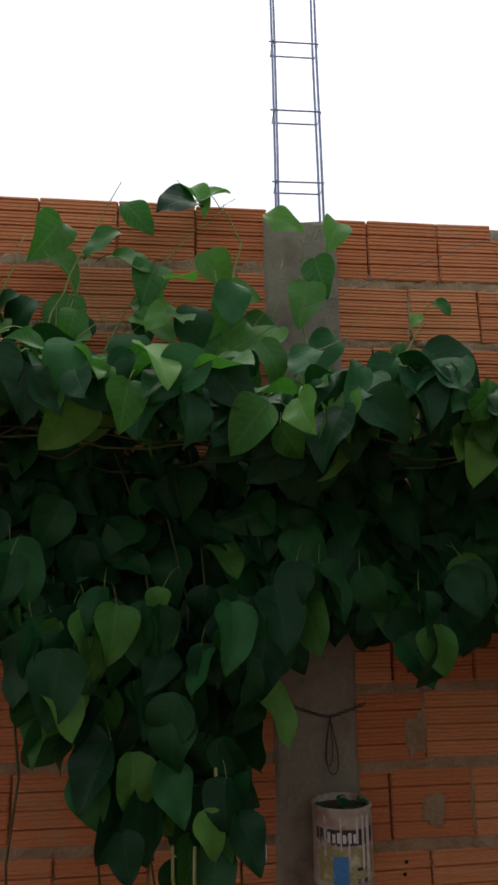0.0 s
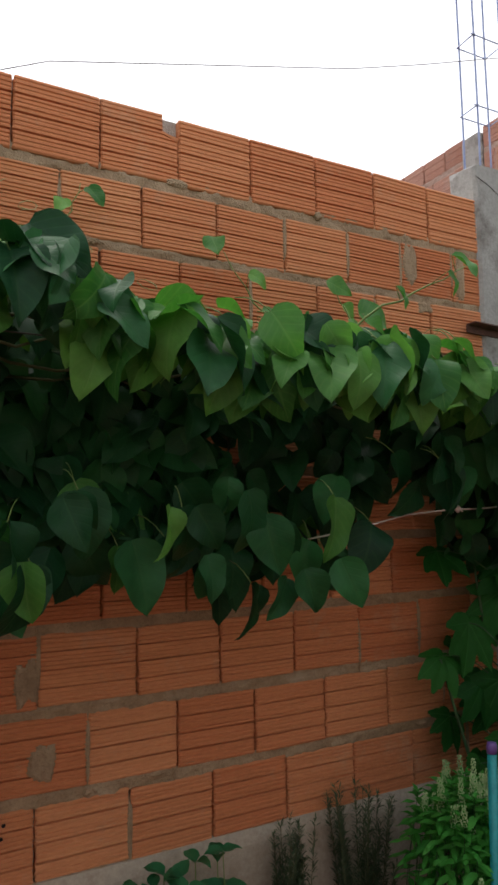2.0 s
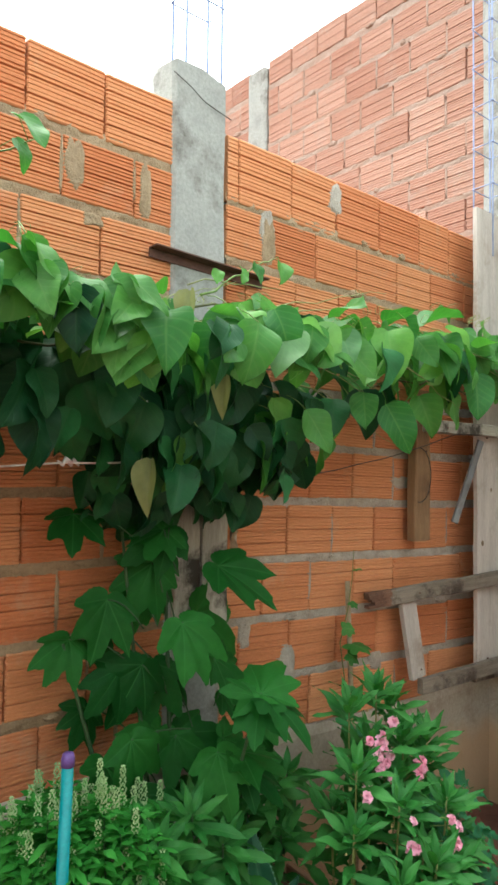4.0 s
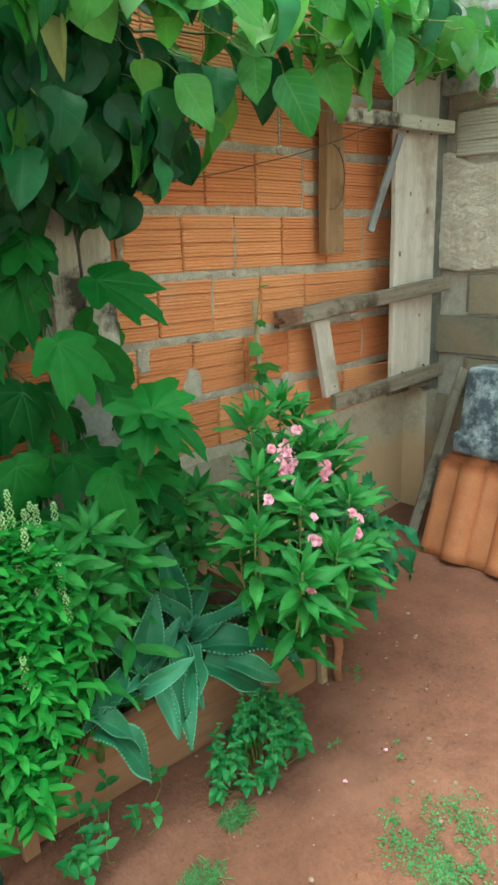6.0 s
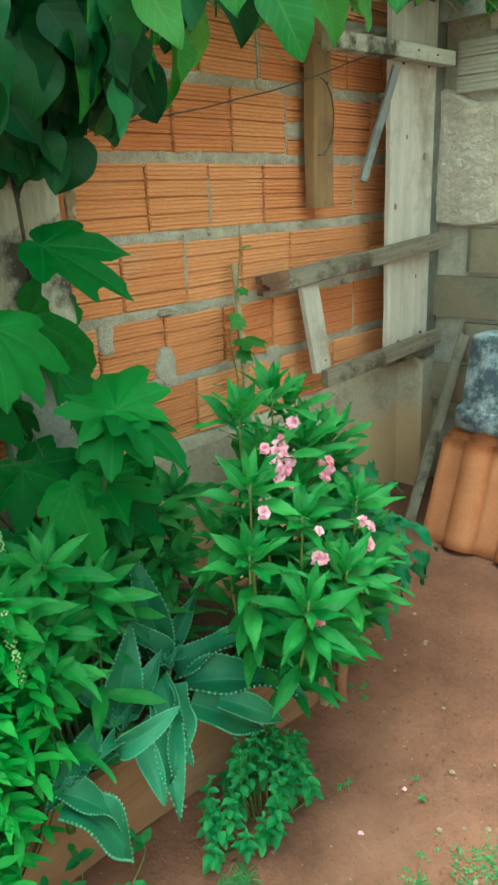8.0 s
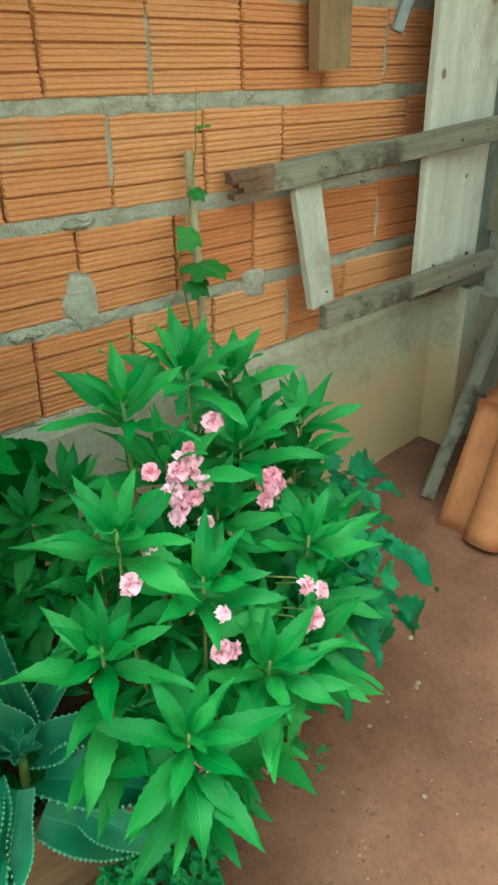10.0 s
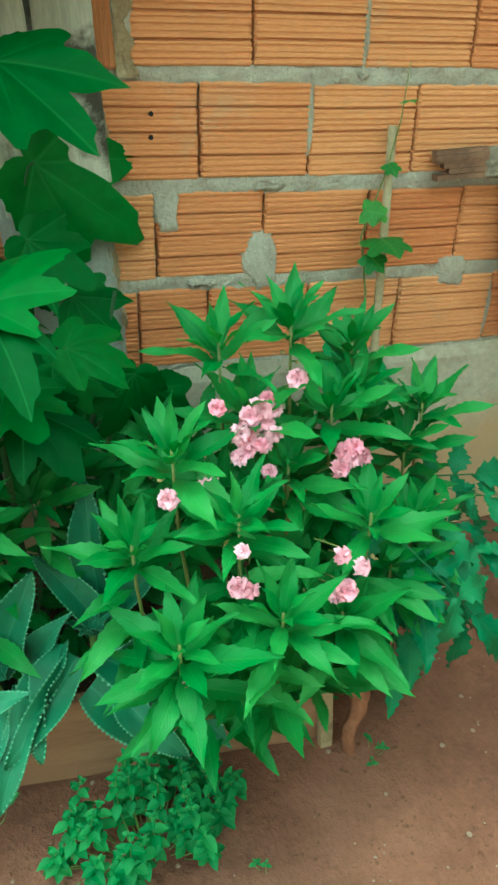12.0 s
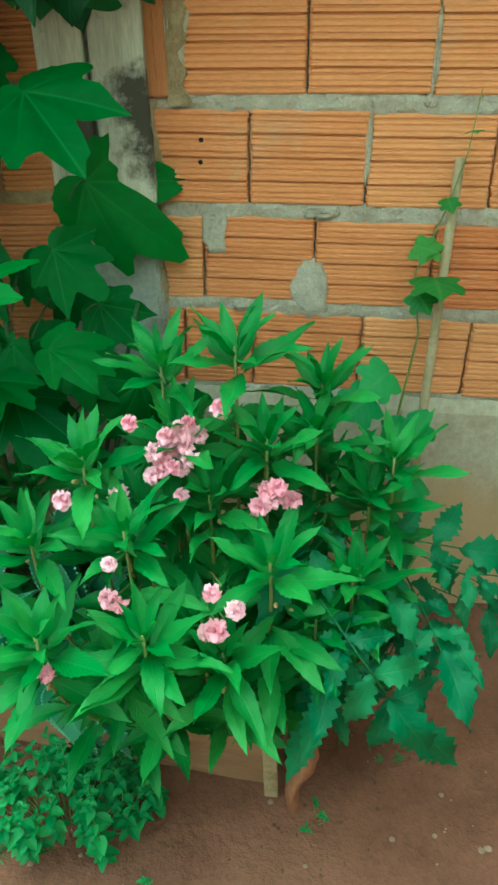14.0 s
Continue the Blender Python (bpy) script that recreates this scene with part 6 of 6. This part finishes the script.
def kalanchoe():
    rng = random.Random(41)
    plant = thing("kalanchoe", "bluish waxy kalanchoe with plantlets beading its leaf edges", "succulent", at=(1.62, -0.50, 0.18))
    base = Matrix.Translation((-1.62, 0.50, -0.18))
    # each crown: its middle, then its leaves by foot, tip, upper side, breadth and droop
    crowns = (((1.725, -0.47, 0.34), (((1.752, -0.43, 0.315), (1.741, -0.375, 0.585), (-0.5, -1.0, 0.1), 0.88, 0), ((1.745, -0.45, 0.335), (1.668, -0.43, 0.505), (0.5, -0.9, 0.4), 1.0, 1),
                                      ((1.755, -0.46, 0.305), (1.875, -0.60, 0.445), (-0.5, 0.1, 1.0), 1.05, 1), ((1.74, -0.505, 0.305), (1.875, -0.735, 0.355), (-0.35, 0.0, 1.0), 1.1, 2),
                                      ((1.705, -0.56, 0.305), (1.818, -0.69, 0.215), (-0.3, -0.75, 0.9), 1.35, 1), ((1.755, -0.60, 0.305), (1.812, -0.738, 0.262), (-0.4, -0.7, 0.9), 1.15, 2),
                                      ((1.672, -0.505, 0.368), (1.585, -0.655, 0.315), (-0.7, -0.7, 0.7), 0.95, 1), ((1.66, -0.52, 0.345), (1.517, -0.70, 0.272), (-0.6, -0.7, 0.8), 0.85, 1),
                                      ((1.69, -0.53, 0.355), (1.582, -0.685, 0.302), (0.2, -1.0, 0.7), 0.95, 1), ((1.76, -0.40, 0.30), (1.86, -0.44, 0.44), (-0.5, -0.7, 0.6), 0.9, 1), ((1.72, -0.42, 0.33), (1.70, -0.36, 0.47), (0.2, -1.0, 0.3), 0.9, 0))),
              ((1.545, -0.51, 0.32), (((1.547, -0.484, 0.32), (1.625, -0.49, 0.50), (-0.35, -1.0, 0.15), 1.25, 0), ((1.495, -0.56, 0.335), (1.548, -0.680, 0.41), (-0.9, -0.55, 0.45), 1.0, 2),
                                      ((1.535, -0.485, 0.35), (1.49, -0.435, 0.475), (0.4, -1.0, 0.5), 0.95, 1), ((1.56, -0.55, 0.32), (1.515, -0.668, 0.268), (-0.4, -0.7, 0.9), 1.1, 1),
                                      ((1.52, -0.53, 0.325), (1.47, -0.60, 0.40), (0.3, -0.6, 0.9), 1.0, 1), ((1.59, -0.52, 0.31), (1.60, -0.64, 0.26), (0.0, -0.7, 0.9), 1.2, 1), ((1.60, -0.47, 0.30), (1.66, -0.52, 0.43), (-0.6, -0.6, 0.6), 1.0, 1))),
              ((1.39, -0.545, 0.32), (((1.475, -0.525, 0.385), (1.338, -0.57, 0.335), (0.25, -0.7, 0.8), 1.15, 0), ((1.355, -0.55, 0.34), (1.448, -0.655, 0.272), (0.15, -0.35, 1.0), 1.25, 2),
                                      ((1.36, -0.565, 0.315), (1.452, -0.69, 0.205), (0.2, -0.4, 1.0), 1.55, 2), ((1.42, -0.52, 0.32), (1.47, -0.58, 0.36), (-0.3, -0.3, 1.0), 1.2, 1))))
    for top, blades in crowns:
        cx, cy, h = top
        v, f = tube_data([(cx + 0.01, cy + 0.05, 0.16), (cx, cy + 0.02, (h + 0.17) / 2), top], [0.011, 0.009, 0.007], 7)
        put("stem", mesh_from("kalanchoe_stem", v, f, STEM), plant, base)
        for foot, tip, n, broad, drop in blades:
            d = Vector(tip) - Vector(foot)
            # a drooping blade sets off above the line from foot to tip
            d.z += d.length * (0.0, 0.14, 0.34, 0.5)[drop] * 0.6
            size = (Vector(tip) - Vector(foot)).length / 0.215
            m = aim(foot, d, n, size) @ Matrix.Diagonal((broad * 0.9, 1, 1, 1))
            put("waxy_leaf", KAL_BY[drop][rng.randrange(3)], plant, base @ m)
        for i in range(6):
            a = i * 1.05
            d = (math.cos(a), math.sin(a), 1.3)
            put("young_leaf", KAL_BY[0][i % 3], plant, base @ aim(top, d, (-math.cos(a), -math.sin(a), 0.8), 0.28))


kalanchoe()


# ---- basil and other herbs ----
def herb(name, label, category, at, tops, meshes, data, material, stem_material, leaf_scale, pairs, limit, rng, spikes=0.0, stem_r=0.003, spread=0.3, gaps=None):
    """A leafy herb: stems with opposite leaf pairs; the first leaves are parts of their own, the rest one mesh."""
    plant = thing(name, label, category, at=at)
    base = Matrix.Translation((-at[0], -at[1], -at[2]))
    rest = Bag()
    made = 0
    for x, y, z in tops:
        foot = Vector((at[0] + (x - at[0]) * spread, at[1] + (y - at[1]) * spread, at[2]))
        top = Vector((x, y, z))
        bend = Vector(((x - at[0]) * 0.3, (y - at[1]) * 0.3, 0))
        pts = [foot.lerp(top, t) + bend * math.sin(math.pi * t) for t in [k / 6 for k in range(7)]]
        v, f = tube_data(pts, [stem_r * (1 - 0.6 * k / 6) for k in range(7)], 5)
        put("stem", mesh_from(name + "_stem", v, f, stem_material), plant, base)
        a0 = rng.uniform(0, 3)
        for i in range(pairs):
            t = 1 - 0.62 * (i / pairs) ** 1.1
            if gaps:
                t = max(0.3, 1 - gaps[i] / max(0.1, (top - foot).length))
            p = foot.lerp(top, t) + bend * math.sin(math.pi * t)
            size = leaf_scale * ((0.38 if gaps else 0.45) + 0.62 * min(1.0, i / 3.0)) * rng.uniform(0.8, 1.15)
            for h in (0, math.pi):
                a = a0 + i * 1.571 + h + rng.uniform(-0.3, 0.3)
                out = Vector((math.cos(a), math.sin(a), (max(-0.25, 0.70 - 0.17 * i) if gaps else 0.55 - 0.16 * i) + rng.uniform(-0.15, 0.15)))
                m = base @ aim(p, out, Vector((0, -0.15, 1.0)), size)
                if made < limit:
                    made += 1
                    put("leaf", meshes[rng.randrange(len(meshes))], plant, m)
                else:
                    rest.add(*data[rng.randrange(len(data))], m=m)
        if rng.random() < spikes:
            hgt = rng.uniform(0.05, 0.095)
            tips = Bag()
            for k in range(int(hgt / 0.007)):
                q = top + Vector((0, 0, 0.007 * k))
                r = (0.0095 if k % 3 else 0.006) * (1 - 0.5 * k * 0.007 / hgt)
                for b in range(5):
                    a = b * 1.257 + k * 0.6
                    c = q + Vector((math.cos(a) * r, math.sin(a) * r, 0))
                    tips.add([c + Vector(o) * 0.0030 for o in ((1, 0, 0), (-1, 0, 0), (0, 1, 0), (0, -1, 0), (0, 0, 1), (0, 0, -1))],
                             [(0, 2, 4), (2, 1, 4), (1, 3, 4), (3, 0, 4), (2, 0, 5), (1, 2, 5), (3, 1, 5), (0, 3, 5)])
            put("flower_spike", tips.mesh(name + "_spike", SPIKE, False), plant, base, "pale green flower spike")
    if rest.v:
        put("leaves", rest.mesh(name + "_leaves", material), plant, kind="stuff")
    return plant


def ovate_leaf(L, W, rows=7):
    return lambda s: blade(L, W, ovate, rows, 4, 0.35, 0.2 + 0.12 * (s % 3), 0.3, 0.15 * ((s % 3) - 1), 0.03, s)


def basil_leaf(s):
    return blade(0.058, 0.0185, ovate, 6, 2, 0.30, 0.03 + 0.09 * (s % 3), 0.3, 0.2 * ((s % 3) - 1), 0.03, s)


BASIL_D = [basil_leaf(s) for s in range(6)]
BASIL = variants("basil_leaf", BASIL_LEAF, 6, basil_leaf)
rng = random.Random(51)
tops = []
while len(tops) < 185:
    x, q = rng.uniform(1.07, 1.50), rng.uniform(-0.15, 0.19)
    y = -0.30 - 0.165 * (x - 0.3) + q
    z = 0.80 - 0.5 * max(0.0, x - 1.25) + rng.uniform(-0.06, 0.04) - (3.6 * -q if q < 0 else 0.0)
    if x < 1.145 + 0.60 * (z - 0.2) and z > 0.24:
        tops.append((x, y, z))
herb("basil_bush", "bright green basil bush going to seed in the bed", "herb", (1.18, -0.42, 0.16), tops, BASIL, BASIL_D, BASIL_LEAF, SHRUB_STEM, 1.0, 11, 300, rng, 0.30, 0.0020, 0.75, (0.0, 0.004, 0.010, 0.018, 0.030, 0.048, 0.075, 0.115, 0.17, 0.24, 0.33))
MINT_D = [ovate_leaf(0.042, 0.026)(s) for s in range(4)]
MINT = variants("herb_leaf", MINT_LEAF, 4, ovate_leaf(0.042, 0.026))
tops = []
for i in range(60):
    a, r = rng.uniform(0, 6.28), math.sqrt(rng.random())
    tops.append((1.77 + 0.14 * r * math.cos(a) + 0.03 * math.sin(i), -0.69 + 0.10 * r * math.sin(a), rng.uniform(0.06, 0.235) * (1 - 0.45 * r) + 0.03))
herb("mint_clump", "low clump of green mint growing at the bed's edge", "herb", (1.76, -0.70, 0.0), tops, MINT, MINT_D, MINT_LEAF, STEM, 0.68, 6, 290, rng, 0, 0.0014, 0.6)
tops = [(1.36 + rng.uniform(-0.1, 0.14), -0.60 + rng.uniform(-0.07, 0.07), rng.uniform(0.03, 0.12)) for _ in range(10)]
herb("weed_patch", "broad-leaved green weeds at the foot of the bed board", "weed", (1.38, -0.58, 0.0), tops, MINT, MINT_D, MINT_LEAF, STEM, 1.3, 2, 60, rng, 0, 0.0014, 0.8)
LEAFY = variants("leafy_leaf", MINT_LEAF, 4, ovate_leaf(0.075, 0.05))
LEAFY_DARK = variants("dark_leafy_leaf", TOMATO_LEAF, 4, ovate_leaf(0.075, 0.05))
LEAFY_D = [ovate_leaf(0.075, 0.05)(s) for s in range(4)]
tops = [(1.27 + rng.uniform(-0.06, 0.08), -0.64 + rng.uniform(-0.05, 0.05), rng.uniform(0.03, 0.10)) for _ in range(5)] + [(1.33 + rng.uniform(-0.05, 0.05), -0.55 + rng.uniform(-0.03, 0.03), rng.uniform(0.10, 0.16)) for _ in range(3)]
herb("broad_weed", "soft green weeds with broad oval leaves below the bed board", "weed", (1.30, -0.60, 0.0), tops, LEAFY, LEAFY_D, MINT_LEAF, STEM, 0.75, 2, 60, rng, 0, 0.0014, 0.85)
tops = [(0.41 + rng.uniform(-0.13, 0.13), -0.13 + rng.uniform(-0.08, 0.05), rng.uniform(0.60, 0.745)) for _ in range(15)]
herb("leafy_plant", "dark broad-leaved plant against the wall footing", "plant", (0.41, -0.12, 0.17), tops, LEAFY_DARK, LEAFY_D, TOMATO_LEAF, STEM, 1.75, 3, 200, rng, 0, 0.003, 0.3)


def needle_shrub(at, height, width, seed):
    rng = random.Random(seed)
    plant = thing("rosemary_shrub", "feathery dark grey-green rosemary against the footing", "shrub", "rosemary shrubs", at=at)
    stems, needles = Bag(), Bag()
    for _ in range(38):
        x, y = rng.uniform(-width, width), rng.uniform(-0.06, 0.05)
        top = Vector((x, y, height * rng.uniform(0.6, 1.0)))
        pts = [Vector((x * 0.3, y * 0.3, 0)).lerp(top, t) for t in (0, 0.33, 0.66, 1)]
        stems.tube(pts, 0.001, 4)
        for k in range(170):
            t = rng.uniform(0.2, 1.0)
            p = pts[0].lerp(top, t)
            a = rng.uniform(0, 6.28)
            d = (math.cos(a), math.sin(a), rng.uniform(0.3, 1.2))
            needles.add(*blade(0.024, 0.004, lance, 2, 2, 0.2, 0.1), m=aim(p, d, (0, 0, 1), rng.uniform(0.7, 1.2)))
    put("twigs", stems.mesh("rosemary_twigs", TWIG), plant, kind="stuff")
    put("needles", needles.mesh("rosemary_needles", NEEDLE), plant, kind="stuff")


needle_shrub((0.76, -0.09, 0.17), 0.58, 0.05, 1)
needle_shrub((1.0, -0.08, 0.17), 0.62, 0.10, 2)


# ---- tomato beside the balsam ----
def tomato():
    rng = random.Random(61)
    plant = thing("tomato_plant", "sprawling tomato plant with dark divided leaves", "plant", at=(2.30, -0.45, 0.0))
    base = Matrix.Translation((-2.30, 0.45, 0.0))
    def compound(s):
        r = random.Random(s)
        bag = Bag()
        L = 0.20
        bag.tube([(0, 0, 0), (0, L * 0.5, 0.006), (0, L * 0.9, -0.005)], 0.0016, 4)
        for k, (t, sz) in enumerate(((0.36, 0.75), (0.66, 1.0), (0.88, 1.35))):
            sides = (0.0,) if k == 2 else (1.05, -1.05)
            for a in sides:
                lv = blade(0.100 * sz, 0.042 * sz, lance, 14, 4, 0.25, 0.3, 0.6, 0.15, 0.20, s * 10 + k)
                d = (math.sin(a), math.cos(a), r.uniform(-0.25, 0.05))
                bag.add(*lv, m=aim((0, L * t, 0.003), d, (0, 0, 1)))
        return bag.v, bag.f, bag.uv
    meshes = variants("compound_leaf", TOMATO_LEAF, 4, compound)
    nodes = [((2.28, -0.42, 0.02), (2.30, -0.50, 0.62)), ((2.30, -0.45, 0.02), (2.42, -0.52, 0.55)), ((2.30, -0.5, 0.02), (2.31, -0.62, 0.54)), ((2.32, -0.4, 0.02), (2.50, -0.38, 0.40))]
    for a, b in nodes:
        pts = bow(a, b, -0.05, 7)
        one = Bag()
        one.tube(pts, [0.005 - 0.003 * k / 7 for k in range(8)], 6)
        put("stem", one.mesh("tomato_stem", STEM), plant, base)
        for k in range(4, 8):
            an = rng.uniform(-2.2, 0.6)
            d = (math.cos(an), math.sin(an), rng.uniform(-0.4, 0.15))
            put("compound_leaf", meshes[rng.randrange(4)], plant, base @ aim(pts[k], d, (0, -0.3, 1), rng.uniform(0.6, 1.05)))
    for p, d in (((2.245, -0.68, 0.58), (0.5, -0.35, -0.6)), ((2.26, -0.68, 0.50), (0.6, -0.25, -0.55)), ((2.31, -0.50, 0.585), (1.0, -0.1, -0.12))):
        put("compound_leaf", meshes[1], plant, base @ aim(p, d, (0, -1, 0.6), 1.05))


tomato()


# ---- climber on a stick ----
def climber():
    v, f = tube_data([(2.44, -0.16, 0.0), (2.475, -0.11, 0.45), (2.525, -0.03, 1.15)], [0.011, 0.0105, 0.010], 9)
    tagged(put("bean_stick", mesh_from("bean_stick", v, f, STICK)), "pale bamboo-like stick leaning against the bricks", "stick")
    rng = random.Random(71)
    plant = thing("young_climber", "young climbing vine with small lobed leaves on a stick", "vine", at=(2.42, -0.17, 0.0))
    base = Matrix.Translation((-2.42, 0.17, 0.0))
    round_lobes = [(0.0, 0.9, 0.7), (1.0, 0.85, 0.6), (-1.0, 0.85, 0.6), (2.0, 0.7, 0.6), (-2.0, 0.7, 0.6)]
    meshes = variants("climber_leaf", YOUNG_LIT_LEAF, 3, lambda s: lobed(0.075, round_lobes, 0.25, 3, 30, 0.1, 0.06, s))
    dark = variants("climber_leaf_dark", MINT_LEAF, 3, lambda s: lobed(0.066, round_lobes, 0.1, 3, 30, 0.1, 0.06, s))
    stem = Bag()
    stem.tube([(2.42, -0.17, 0.0), (2.44, -0.12, 0.35), (2.43, -0.10, 0.62), (2.465, -0.07, 0.80), (2.45, -0.06, 0.93), (2.50, -0.055, 1.05), (2.535, -0.045, 1.16), (2.55, -0.04, 1.27)], [0.003, 0.003, 0.003, 0.0026, 0.0024, 0.002, 0.0016, 0.001], 6)
    for x, y, z, s, group in ((2.485, -0.085, 0.93, 1.0, meshes), (2.44, -0.08, 0.99, 0.55, meshes), (2.475, -0.08, 1.0, 0.55, meshes), (2.50, -0.07, 1.08, 0.4, meshes), (2.535, -0.06, 1.2, 0.35, meshes), (2.45, -0.1, 0.90, 0.6, meshes),
                              (2.40, -0.14, 0.74, 1.0, dark), (2.44, -0.15, 0.64, 1.1, dark), (2.47, -0.16, 0.50, 1.1, dark), (2.40, -0.16, 0.60, 1.0, dark), (2.36, -0.18, 0.70, 1.0, dark), (2.42, -0.18, 0.42, 1.0, dark)):
        put("leaf", group[rng.randrange(3)], plant, base @ aim((x, y, z), (rng.uniform(-0.7, 0.7), -0.5, rng.uniform(-0.8, 0.1)), (0, -1, 0.6), s))
    put("stem", stem.mesh("climber_stem", RED_STEM), plant, base)


climber()


# ---- ground clutter ----
def scatter():
    rng = random.Random(81)
    bag = Bag()
    for _ in range(520):
        x, y = rng.uniform(0.9, 3.2), rng.uniform(-2.2, -0.15)
        r = 0.0022 + 0.0055 * rng.random() ** 4
        seed = rng.uniform(0, 99)
        verts, faces = [], []
        for i in range(3):
            for j in range(6):
                a = j * 1.047 + i * 0.5
                rr = r * (0.6, 1.0, 0.55)[i] * (1 + 0.35 * noise.noise(Vector((seed, i, j))))
                verts.append((x + rr * math.cos(a), y + rr * math.sin(a), 0.004 + r * (-0.4, 0.15, 0.6)[i]))
        for i in range(2):
            for j in range(6):
                faces.append((i * 6 + j, i * 6 + (j + 1) % 6, (i + 1) * 6 + (j + 1) % 6, (i + 1) * 6 + j))
        faces.append(tuple(range(12, 18)))
        bag.add(verts, faces)
    tagged(put("pebbles", bag.mesh("pebbles", STONE, False)), "small pale pebbles and crumbs on the soil", "pebbles", kind="stuff")
    crumbs = Bag()
    for _ in range(1500):
        x, y = (rng.gauss(2.40, 0.28), rng.gauss(-0.78, 0.22)) if rng.random() < 0.6 else (rng.uniform(1.2, 3.2), rng.uniform(-1.9, -0.3))
        if y > -0.30 - 0.165 * (x - 0.3) - 0.03 and x < 2.2:
            continue
        r = 0.0016 + 0.0045 * rng.random() ** 3
        verts = [(x + r * ox * rng.uniform(0.6, 1.3), y + r * oy * rng.uniform(0.6, 1.3), 0.004 + r * oz * 0.7) for ox, oy, oz in ((1, 0, 0), (-1, 0, 0), (0, 1, 0), (0, -1, 0), (0, 0, 1), (0, 0, -1))]
        crumbs.add(verts, [(0, 2, 4), (2, 1, 4), (1, 3, 4), (3, 0, 4), (2, 0, 5), (1, 2, 5), (3, 1, 5), (0, 3, 5)])
    tagged(put("soil_crumbs", crumbs.mesh("soil_crumbs", CLOD, False)), "dark red crumbs of loose soil on the ground", "soil", kind="stuff")
    grass = Bag()
    for cx, cy, rx, ry, count, L in ((1.88, -1.17, 0.19, 0.17, 2000, 0.010), (1.72, -1.27, 0.2, 0.14, 1200, 0.010), (1.60, -0.76, 0.05, 0.035, 220, 0.030), (1.42, -0.83, 0.07, 0.045, 300, 0.028), (2.25, -1.38, 0.3, 0.15, 1000, 0.012)):
        for _ in range(count):
            a, r = rng.uniform(0, 6.28), math.sqrt(rng.random()) * (0.6 + 0.4 * rng.random())
            x, y = cx + rx * r * math.cos(a), cy + ry * r * math.sin(a)
            if L < 0.02 and noise.noise(Vector((x * 22, y * 22, 1.5))) < rng.uniform(-0.35, 0.25):
                continue
            b = rng.uniform(0, 6.28)
            grass.add(*blade(L, 0.0066 if L < 0.02 else 0.0036, ovate, 3, 2, 0.2, 0.5), m=aim((x, y, 0.0), (math.cos(b), math.sin(b), rng.uniform(0.2, 1.2)), (0, 0, 1), rng.uniform(0.5, 1.2)))
    tagged(put("low_grass", grass.mesh("low_grass", GRASS)), "sparse low green ground cover on the soil", "grass", kind="stuff")


scatter()
for i, (x, y, n) in enumerate(((2.24, -0.66, 4), (2.53, -0.25, 4), (2.41, -0.50, 3), (2.22, -0.50, 3), (2.60, -0.40, 2), (2.05, -0.95, 2), (2.95, -0.30, 3), (1.95, -0.82, 2))):
    tops = [(x + rng.uniform(-0.03, 0.03), y + rng.uniform(-0.03, 0.03), rng.uniform(0.015, 0.04)) for _ in range(n)]
    herb("seedling", "tiny green seedling in the bare soil", "weed", (x, y, 0.0), tops, MINT, MINT_D, MINT_LEAF, STEM, 0.5, 2, 40, rng, 0, 0.0008, 0.6)
# petals dropped on the soil
petal = mesh_from("fallen_petal", *blade(0.014, 0.012, ovate, 5, 4, 0.3, 0.3, 0.8, 0.2, 0, 3)[:2], PETAL, True)
for i, (x, y, a) in enumerate(((2.03, -0.93, 20), (1.86, -0.90, 210))):
    tagged(put("fallen_petal", petal, m=pose(x, y, 0.010, 12, 5, a)), "small pink petal fallen on the soil", "petal", "fallen petals")
